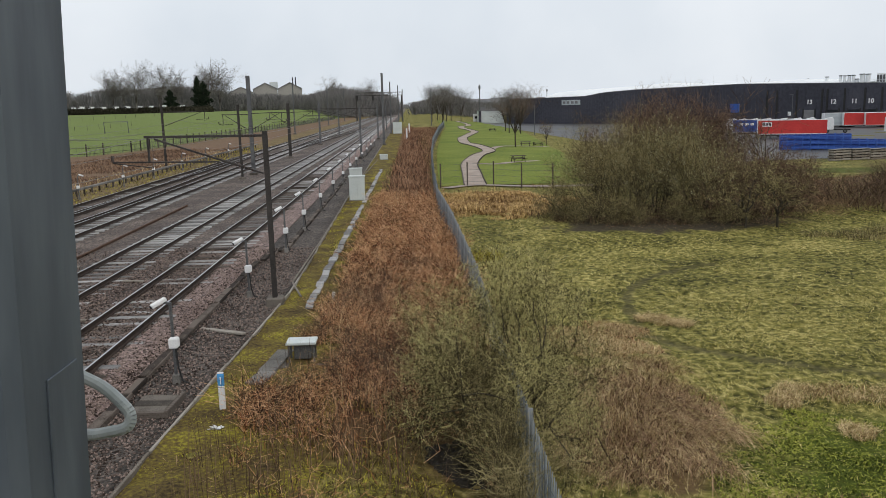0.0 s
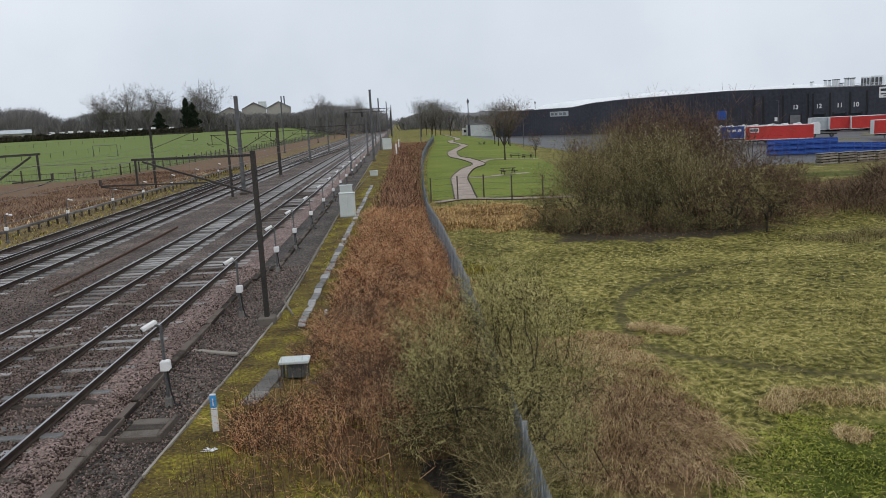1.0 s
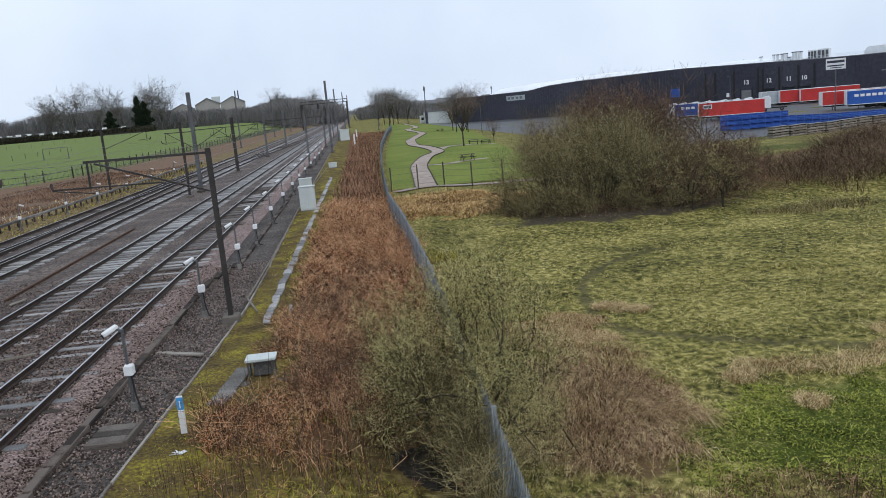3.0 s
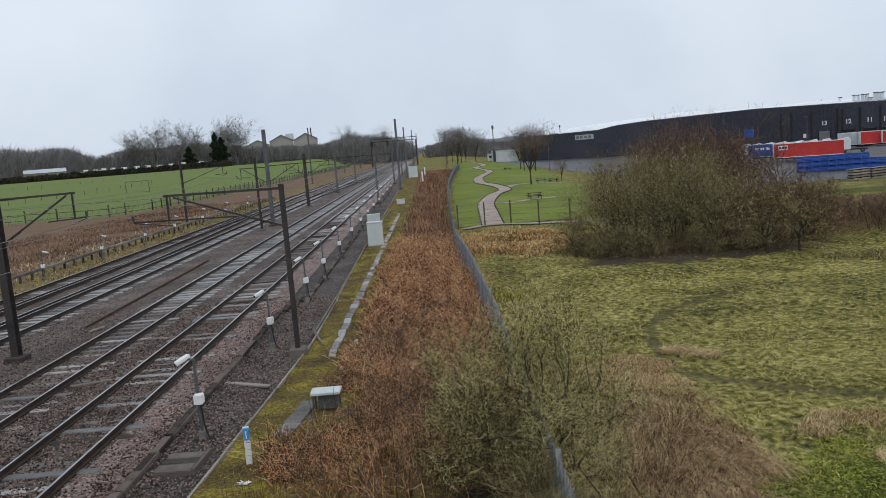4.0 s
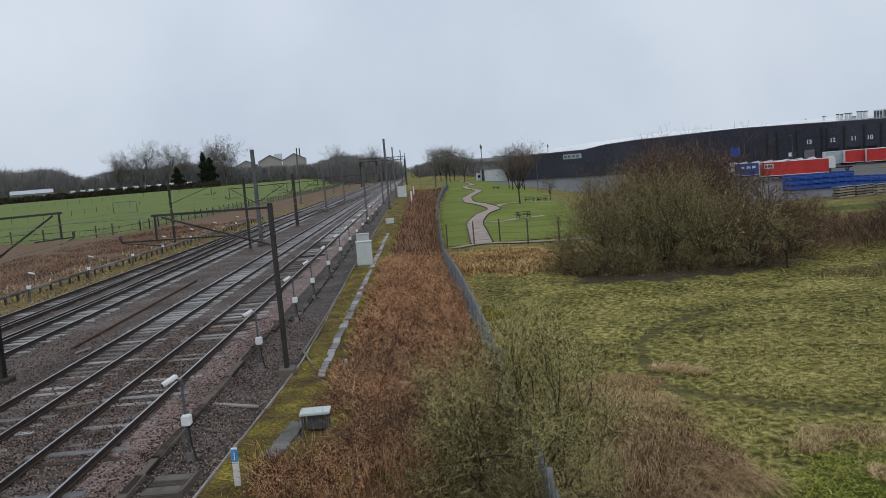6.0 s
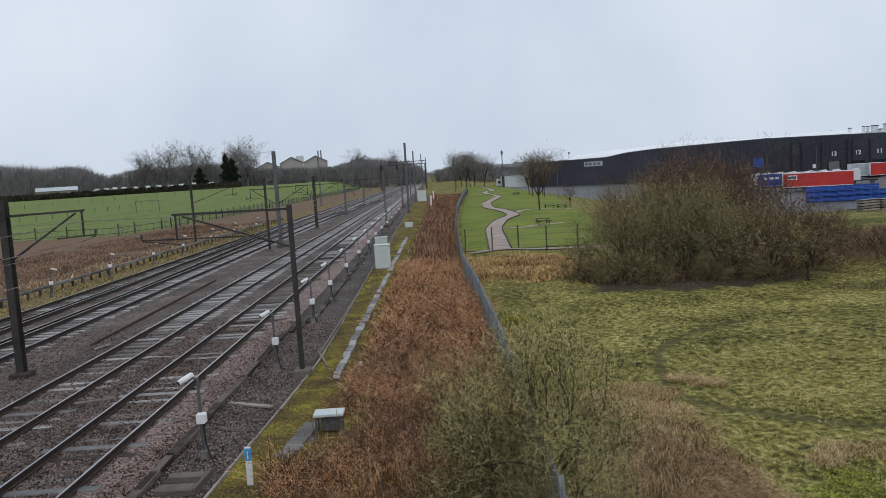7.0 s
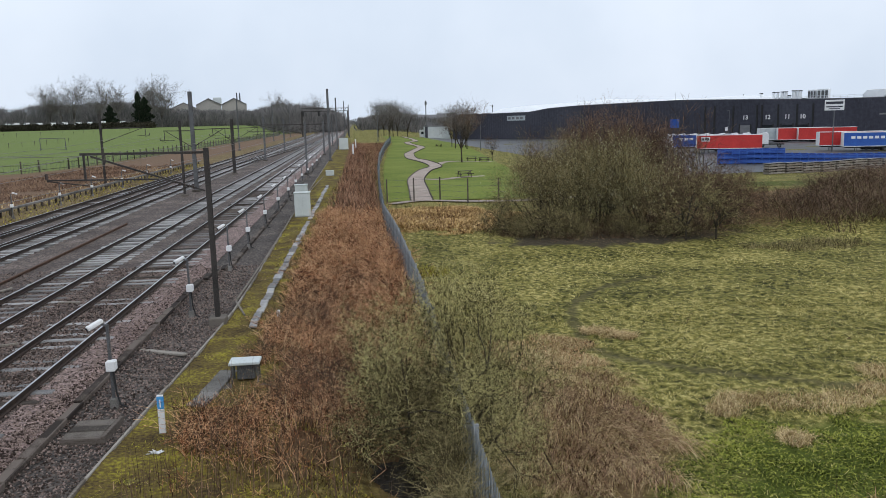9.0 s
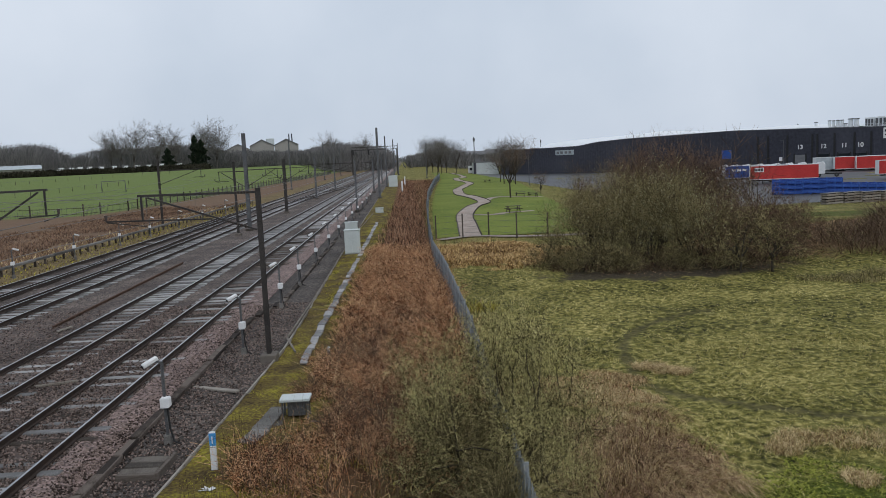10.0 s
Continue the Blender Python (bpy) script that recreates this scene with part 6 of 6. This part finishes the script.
hedge = []
for i in range(520):
    az = -33 + 19.2 * i / 519
    x, y = polar(az, 398 + rg.uniform(-2, 2))
    fan(x, y, ground_z(x, y) - 0.2, rg.uniform(2.4, 3.5), 1.8, 34, hedge, 0.42)
M_hedge = surf("dark winter hedge", [(0.018, 0.017, 0.012), (0.04, 0.038, 0.026), (0.065, 0.06, 0.04)], 0.05, 1.0, 0.95, 0, island=0.5)
tagged(raw("hedge", *strips(hedge), M_hedge), "dark winter hedge at the far side of the meadow", "hedge", kind="stuff")

woods = []
for i in range(420):
    az = rg.uniform(-36, -1.0)
    r = rg.uniform(470, 640)
    top = np.interp(az, [-36, -30, -28.5, -24, -22.4, -20.5, -14, -12.5, -7, -5, -3.8, -2, -1], [2.1, 2.0, 2.15, 1.75, 1.05, 1.5, 1.6, 1.1, 0.9, 1.4, 1.3, 1.0, 0.6])
    x, y = polar(az, r)
    z = ground_z(x, y) - 0.3
    h = max(5, 5.78 + r * math.tan(radians(top * rg.uniform(0.95, 1.18))) - z)
    fan(x, y, z, h, h * 0.5, 430, woods, 0.14)
for i in range(150):
    az = rg.uniform(-2, 14)
    r = rg.uniform(560, 800)
    top = np.interp(az, [-2, 0.6, 2, 4, 5.2, 9, 14], [0.6, 0.45, 0.8, 0.75, 0.3, 0.28, 0.3])
    x, y = polar(az, r)
    if az < 1.4 and abs(x + 12) < 16:
        continue
    z = ground_z(x, y) - 0.3
    h = max(4, 5.78 + r * math.tan(radians(top * rg.uniform(0.5, 1.0))) - z)
    fan(x, y, z, h, h * 0.6, 230, woods, 0.24)
tagged(raw("far_woodland", *strips(woods), M_farwood), "grey brown leafless woods in the distance, paled for haze", "woods", kind="stuff")
hills = []
for i in range(420):
    az = rg.uniform(-45, 60)
    r = rg.uniform(1250, 1700)
    x, y = polar(az, r)
    z = ground_z(x, y) - 1
    fan(x, y, z, rg.uniform(10, 17) + (6 if az < -5 else 0), 16, 36, hills, 1.0)
# no air haze is rendered; the pale blue grey of these trees paints it
M_hill = surf("far trees, haze in colour", [(0.14, 0.145, 0.15), (0.20, 0.205, 0.21), (0.26, 0.265, 0.27)], 0.01, 0.1, 0.95, 0, island=0.4)
tagged(raw("far_hills", *strips(hills), M_hill), "line of far trees on the horizon, haze put into their colour", "woods", kind="stuff")

poplar = bare_tree("tall_bare_tree", 91, 6, 19, 0.30, 3, {1: 3, 2: 3, 3: 2}, M_twig_grey, M_twig_grey, 0.30, rise=0.10, trunk=5.0, rmin=0.035)
for k, (az, top, r) in enumerate(((-18.6, 3.1, 455), (-17.15, 2.9, 450), (-20.0, 2.5, 470), (-19.3, 2.6, 462), (-15.9, 2.55, 470), (-13.95, 3.15, 470), (-14.3, 2.8, 480), (-28.4, 2.2, 520), (-5.05, 1.95, 520), (-3.0, 1.7, 520), (-13.2, 2.6, 480))):
    x, y = polar(az, r)
    z = ground_z(x, y)
    s = (5.78 + r * math.tan(radians(top)) - z) / 23.5
    m = Matrix.Translation((x, y, z)) @ Matrix.Rotation(k * 1.3, 4, "Z")
    o = poplar if k == 0 else copy_thing(poplar, m)
    o.matrix_world = m
    o.scale = (s, s, s)
    tagged(o, "tall leafless tree beyond the meadow hedge", "tree", "tall trees")


def conifer(az, el, r, w):
    x, y = polar(az, r)
    z = ground_z(x, y)
    h = 5.78 + r * math.tan(radians(el)) - z
    ob = empty("conifer_tree", Matrix.Translation((x, y, z)), "dark evergreen conifer beyond the hedge", "tree", "conifers")
    part("trunk", rod((0, 0, -0.3), (0, 0, h * 0.7), 0.3, 0.08, 7), M_bark, ob)
    segs = []
    for i in range(2600):
        f = rg.random() ** 0.8
        zz = h * (0.05 + 0.95 * f)
        rad = w * (1 - f) ** 0.6 * rg.uniform(0.3, 1.0) * (0.85 + 0.3 * math.sin(f * 23))
        a = rg.uniform(0, 6.283)
        px, py = math.cos(a) * rad, math.sin(a) * rad
        segs.append((px, py, zz, px * 1.25 + rg.gauss(0, 0.2), py * 1.25 + rg.gauss(0, 0.2), zz + rg.uniform(-0.1, 0.9), 0.28, 0.05))
    raw("crown", *strips(segs), M_conifer, ob)


conifer(-16.4, 1.38, 420, 4.2)
conifer(-14.6, 2.25, 425, 4.0)
conifer(-14.2, 1.9, 428, 4.6)


def gabled(az0, az1, el0, el1, r, wall, roof, label, gables=1, depth=18):
    """A shed or block between two directions, with its gable ends this way."""
    (xa, ya), (xb, yb) = polar(az0, r), polar(az1, r)
    w = math.hypot(xb - xa, yb - ya)
    x, y = (xa + xb) / 2, (ya + yb) / 2
    z = ground_z(x, y) - 0.5
    h = 5.78 + r * math.tan(radians(el1)) - z
    ob = empty("far_building", Matrix.Translation((x, y, z)) @ Matrix.Rotation(radians(-(az0 + az1) / 2), 4, "Z"), label, "building", "far buildings")
    gw = w / gables
    for g in range(gables):
        c = -w / 2 + gw * (g + 0.5)
        e = h * 0.78
        part("wall", prism([(c - gw / 2 + 0.15, 0), (c + gw / 2 - 0.15, 0), (c + gw / 2 - 0.15, e), (c, h - 0.1), (c - gw / 2 + 0.15, e)], 0, depth), wall, ob)
        bm = bmesh.new()
        for s in (-1, 1):
            prism([(c, h - 0.05), (c, h + 0.5), (c + s * gw / 2, e + 0.35), (c + s * gw / 2, e - 0.15)], -0.6, depth + 0.6, bm)
        part("roof", bm, roof, ob)
        part("window", box(gw * 0.09, 0.2, h * 0.2, Matrix.Translation((c, -0.12, e * 0.5))), M_slate, ob)
    return ob


gabled(-12.5, -10.9, 0.3, 1.52, 560, M_render, M_slate, "cream gabled works building beyond the trees", 1)
big = gabled(-10.9, -7.5, 0.3, 1.78, 555, M_render, M_slate, "cream works building with two broad gables", 2)
part("roof_tank", box(5.5, 5, 5, Matrix.Translation((-2.5, 9, 14.5)), None, 0.3), M_cab, big, "pale tank on the roof")
for q in (10.5, 12.5):
    part("chimney", rod((q, 12, 12), (q, 12, 22.5), 0.45, 0.4, 8), M_clad, big)
# long pale sheds and parked vans behind the hedge
for az0, az1, el, r, mat in ((-31, -29.6, 0.95, 440, M_white), (-26.7, -24.2, 0.68, 430, M_roofband), (-22.6, -20.2, 1.25, 520, M_roofband), (-20.0, -17.6, 1.2, 525, M_roofband)):
    (xa, ya), (xb, yb) = polar(az0, r), polar(az1, r)
    w = math.hypot(xb - xa, yb - ya)
    x, y = (xa + xb) / 2, (ya + yb) / 2
    z = ground_z(x, y) - 0.3
    h = 5.78 + r * math.tan(radians(el)) - z
    ob = empty("long_shed", Matrix.Translation((x, y, z)) @ Matrix.Rotation(radians(-(az0 + az1) / 2), 4, "Z"), "long low shed with a pale sheet roof", "shed", "far sheds")
    part("wall", box(w, 8, h * 0.72), M_render, ob)
    part("roof", prism([(-5, h * 0.7), (0, h), (5, h * 0.7)], -w / 2, w / 2, None, Matrix.Rotation(radians(90), 4, "Z")), mat, ob)
    part("door", box(2.2, 0.1, h * 0.5, Matrix.Translation((w * 0.2, -4.05, 0))), M_slate, ob)


def far_van(az, r):
    x, y = polar(az, r)
    ob = empty("parked_van", Matrix.Translation((x, y, ground_z(x, y) + 1.6)) @ Matrix.Rotation(radians(-az), 4, "Z"), "white van parked beyond the hedge", "van", "parked vans")
    bm = prism([(-2.6, 0.4), (2.6, 0.4), (2.6, 2.4), (-1.2, 2.5), (-1.9, 1.5), (-2.6, 1.3)], -1, 1)
    bmesh.ops.bevel(bm, geom=bm.edges[:], offset=0.1, affect="EDGES")
    part("body", bm, M_white, ob)
    part("side_window", box(0.9, 2.04, 0.55, Matrix.Translation((-1.35, 0, 1.6))), M_glass, ob)
    for xx in (-1.7, 1.7):
        for s in (-1, 1):
            part("wheel", rod((xx, s * 0.75, 0.36), (xx, s * 1.0, 0.36), 0.36, None, 10), M_black, ob)
    bank = part("standing", box(6.4, 3, 1.9, Matrix.Translation((0, 0, -1.9))), M_tar, ob, "raised asphalt standing")
    return ob


van = far_van(-19.9, 415)
van.scale = (0.6, 0.6, 0.8)
for az in (-20.7, -19.2, -18.4, -17.6, -16.9, -21.4, -22.0, -22.5, -23.1, -15.6):
    x, y = polar(az, 415 + rg.uniform(-4, 6))
    copy_thing(van, Matrix.Translation((x, y, ground_z(x, y) + 1.6 + rg.uniform(-0.2, 0.3))) @ Matrix.Rotation(radians(-az) + rg.choice((0, 0.5, math.pi)), 4, "Z"))
# far roofs and masts on the skyline beyond the park
for az, el, r, w in ((5.6, 0.35, 620, 22), (6.6, 0.42, 640, 16), (8.2, 0.3, 660, 30), (10.2, 0.38, 700, 26), (4.6, 0.3, 640, 14)):
    x, y = polar(az, r)
    z = ground_z(x, y)
    h = 5.78 + r * math.tan(radians(el)) - z
    ob = empty("far_house", Matrix.Translation((x, y, z)) @ Matrix.Rotation(radians(-az), 4, "Z"), "distant house with a grey pitched roof", "house", "far houses")
    part("wall", box(w, 9, h * 0.75), M_render, ob)
    part("roof", prism([(-5, h * 0.74), (0, h), (5, h * 0.74)], -w / 2, w / 2, None, Matrix.Rotation(radians(90), 4, "Z")), M_slate, ob)
    for q in (-0.3, 0.0, 0.3):
        part("window", box(1.6, 0.1, 1.6, Matrix.Translation((w * q, -4.55, h * 0.4))), M_glass, ob)
for az, el, r in ((5.1, 1.35, 560), (9.9, 0.95, 900), (27.0, 1.15, 900)):
    x, y = polar(az, r)
    z = ground_z(x, y)
    ob = empty("radio_mast", Matrix.Translation((x, y, z)), "thin grey mast on the skyline", "mast", "skyline masts")
    h = 5.78 + r * math.tan(radians(el)) - z
    part("pole", rod((0, 0, 0), (0, 0, h), 0.45, 0.3, 6), M_mast_grey, ob)
    part("aerial", box(1.4, 1.4, 2.2, Matrix.Translation((0, 0, h - 3))), M_mast_grey, ob)
train = empty("distant_train", Matrix.Translation((-8.42, 760, 0)), "distant train with lit headlights on the near line", "train")
part("body", box(2.8, 20, 3.7, Matrix.Translation((0, 10, 0.2)), None, 0.3), M_bluetarp, train)
part("windscreen", box(2.2, 0.1, 1.0, Matrix.Translation((0, -0.05, 2.3))), M_glass, train)
for s in (-0.9, 0.9):
    part("headlight", rod((s, -0.05, 1.2), (s, -0.2, 1.2), 0.32, None, 10), M_lamp, train)

# ---------------------------------------------------------------- the bridge post by the camera
pole = empty("bridge_post", Matrix.Translation((-0.1762, 0.2678, 5.7242)) @ Matrix.Rotation(0.0474, 4, "Y"), "blue grey painted steel bridge post with a conduit bend", "post")
part("shaft", box(0.12, 0.05, 7.05, Matrix.Translation((-0.0585, -0.025, -6.15)), None, 0.004), M_pole, pole)
part("bracket_plate", box(0.0008, 0.022, 0.055, Matrix.Translation((0.0019, -0.021, -0.086)), None, 0.0002), M_pole, pole, "small plate fixed to the post")
bend = bmesh.new()
loop = [(-0.221, 0.348, 5.660), (-0.213, 0.347, 5.656), (-0.204, 0.346, 5.651), (-0.196, 0.344, 5.644), (-0.192, 0.343, 5.638), (-0.194, 0.342, 5.633), (-0.202, 0.342, 5.631), (-0.211, 0.342, 5.630), (-0.222, 0.343, 5.631)]
smoothed = []
for i in range(len(loop) - 1):
    a, b, c, d = (Vector(loop[min(max(i + q, 0), len(loop) - 1)]) for q in (-1, 0, 1, 2))
    for k in range(4):
        t = k / 4
        smoothed.append(0.5 * ((2 * b) + (c - a) * t + (2 * a - 5 * b + 4 * c - d) * t * t + (3 * b - a - 3 * c + d) * t ** 3))
loop = smoothed
loop = [Vector(p) - Vector((-0.1762, 0.2678, 5.7242)) for p in loop]
for a, b in zip(loop, loop[1:]):
    rod(a, b, 0.0027, None, 10, bend)
turned = Matrix.Rotation(-0.0474, 4, "Y")
bmesh.ops.transform(bend, matrix=turned, verts=bend.verts[:])
part("conduit", bend, M_conduit, pole, "bent grey conduit on the post")

# ---------------------------------------------------------------- pieces: sleepers, trough lids, boards, slabs, stones
sl = {}
for key, material in (("pale", M_sleeper), ("dark", M_timber)):
    bm = box(2.5, 0.25, 0.2, Matrix.Translation((0, 0, -0.2)), None, 0.02)
    sl[key] = mesh_of("sleeper", bm, material)
rgs = random.Random(5)
for key, xc, near_end in (("near", -8.42, 100), ("second", -11.7, 150), ("third", -17.2, 150), ("fourth", -21.0, 120)):
    later = []
    y = 7.0
    i = 0
    while y < 420:
        y += 0.66 + rgs.uniform(-0.02, 0.02)
        buried = {"near": 0.032, "second": 0.035 - 0.05 * min(1, max(0, (y - 24) / 16)), "third": 0.018, "fourth": 0.03}[key]
        up = rgs.gauss(0, 0.012) - buried + (0.035 if key == "near" and rgs.random() < 0.45 else 0)
        m = Matrix.Translation((xc + rgs.uniform(-0.03, 0.03), y, -0.165 + up)) @ Matrix.Rotation(rgs.gauss(0, 0.012), 4, "Z")
        tone = "dark" if (key == "near" and rgs.random() < 0.35) or (key == "fourth" and rgs.random() < 0.6) else "pale"
        i += 1
        if i <= near_end:
            piece("sleeper", sl[tone], TRACKS[key], m)
        else:
            later.append(m)
    base = np.array([v.co for v in sl["pale"].vertices])
    tri = np.array([[p.vertices[0], p.vertices[q], p.vertices[q + 1]] for p in sl["pale"].polygons for q in range(1, len(p.vertices) - 1)])
    V = np.concatenate([base @ np.array(m.to_3x3()).T + np.array(m.translation) for m in later])
    F = (tri[None] + (np.arange(len(later)) * len(base))[:, None, None]).reshape(-1, 3)
    tagged(raw("sleepers", V, F, M_sleeper, TRACKS[key]), kind="stuff")

M_trough = surf("stained brown trough concrete", [(0.035, 0.028, 0.024), (0.07, 0.056, 0.047), (0.14, 0.115, 0.098)], 2.5, 30, 0.9, 0.5, 0.012, rnd=0.5)
trough = empty("cable_trough", Matrix.Identity(4), "concrete cable trough with loose lids beside the cess", "cable trough", kind="structure")
lid = mesh_of("trough_lid", box(0.19, 0.94, 0.06, None, None, 0.014), M_trough)
wall = mesh_of("trough_side", box(0.04, 0.99, 0.22, None, None, 0.01), M_trough)
for k in range(120):
    y = 6 + k * 1.0
    x = -6.40 + (0 if y < 31 else 0.75 * min(1, (y - 31) / 4))
    z = -0.29 + 0.02 * math.sin(k * 1.7)
    piece("trough_lid", lid, trough, Matrix.Translation((x + rgs.uniform(-0.015, 0.015), y, z + rgs.uniform(-0.01, 0.012))) @ Matrix.Rotation(rgs.gauss(0, 0.02), 4, "Z"))
    if y < 60:
        piece("trough_side", wall, trough, Matrix.Translation((x + 0.115, y, -0.44)))
edging = empty("cess_edging", Matrix.Identity(4), "weathered timber edging between gravel and moss", "edging", kind="structure")
brd = mesh_of("edging_board", box(0.06, 2.36, 0.2, None, None, 0.008), M_board)
for k in range(60):
    y = 5 + k * 2.4
    xa, xb = float(edge_x(y - 1.2)), float(edge_x(y + 1.2))
    piece("edging_board", brd, edging, Matrix.Translation(((xa + xb) / 2 + 0.03, y, -0.41 + rgs.uniform(-0.012, 0.01))) @ Matrix.Rotation(-math.atan2(xb - xa, 2.4) + rgs.gauss(0, 0.006), 4, "Z"))
walkslabs = empty("slab_walkway", Matrix.Identity(4), "narrow walkway of grey concrete slabs in the moss", "walkway", kind="structure")
flag = mesh_of("slab", box(0.34, 0.88, 0.06, None, None, 0.012), M_sleeper)
for k in range(58):
    y = 23.8 + k * 0.91
    if 27 < k < 29:
        continue
    x = -3.33 + 0.0085 * (y - 24)
    piece("slab", flag, walkslabs, Matrix.Translation((x + rgs.uniform(-0.03, 0.03), y, ground_z(x, y) + 0.07 + rgs.uniform(-0.045, 0.015))) @ Matrix.Rotation(rgs.gauss(0.0, 0.05), 4, "Z") @ Matrix.Rotation(rgs.gauss(0, 0.03), 4, "Y") @ Matrix.Diagonal((rgs.uniform(0.65, 1.0), 1, 1, 1)))

# loose stones over the ballast, the nearest stretch
kst = 52000
sx = np.concatenate([rngn.uniform(-16.5, -4.5, kst // 2), rngn.uniform(-11.5, -4.4, kst // 2)])
sy = 8.5 + 26 * rngn.uniform(0, 1, kst) ** 1.4
sx = np.where(sx > edge_x(sy) - 0.06, sx - 2.2, sx)
sz = np.where(sx > -6.45, -0.325, np.where(sx > -6.98, -0.19 - (sx + 6.98) / 0.46 * 0.17, -0.2))
rad = rngn.uniform(0.016, 0.036, kst)
octa = np.array([[1, 0, 0], [-1, 0, 0], [0, 1, 0], [0, -1, 0], [0, 0, 1], [0, 0, -0.7]])
V = octa[None] * rad[:, None, None] * rngn.uniform(0.6, 1.35, (kst, 6, 3))
ang = rngn.uniform(0, 6.28, kst)
c, s = np.cos(ang)[:, None], np.sin(ang)[:, None]
V = np.stack([V[:, :, 0] * c - V[:, :, 1] * s, V[:, :, 0] * s + V[:, :, 1] * c, V[:, :, 2]], 2)
V += np.stack([sx, sy, sz + rad * 0.35], 1)[:, None]
tri = np.array([[0, 2, 4], [2, 1, 4], [1, 3, 4], [3, 0, 4], [2, 0, 5], [1, 2, 5], [3, 1, 5], [0, 3, 5]])
F = (tri[None] + (np.arange(kst) * 6)[:, None, None]).reshape(-1, 3)
tagged(raw("ballast_stones", V.reshape(-1, 3), F, M_stone), "loose crushed stones on the ballast", "stones", kind="stuff")
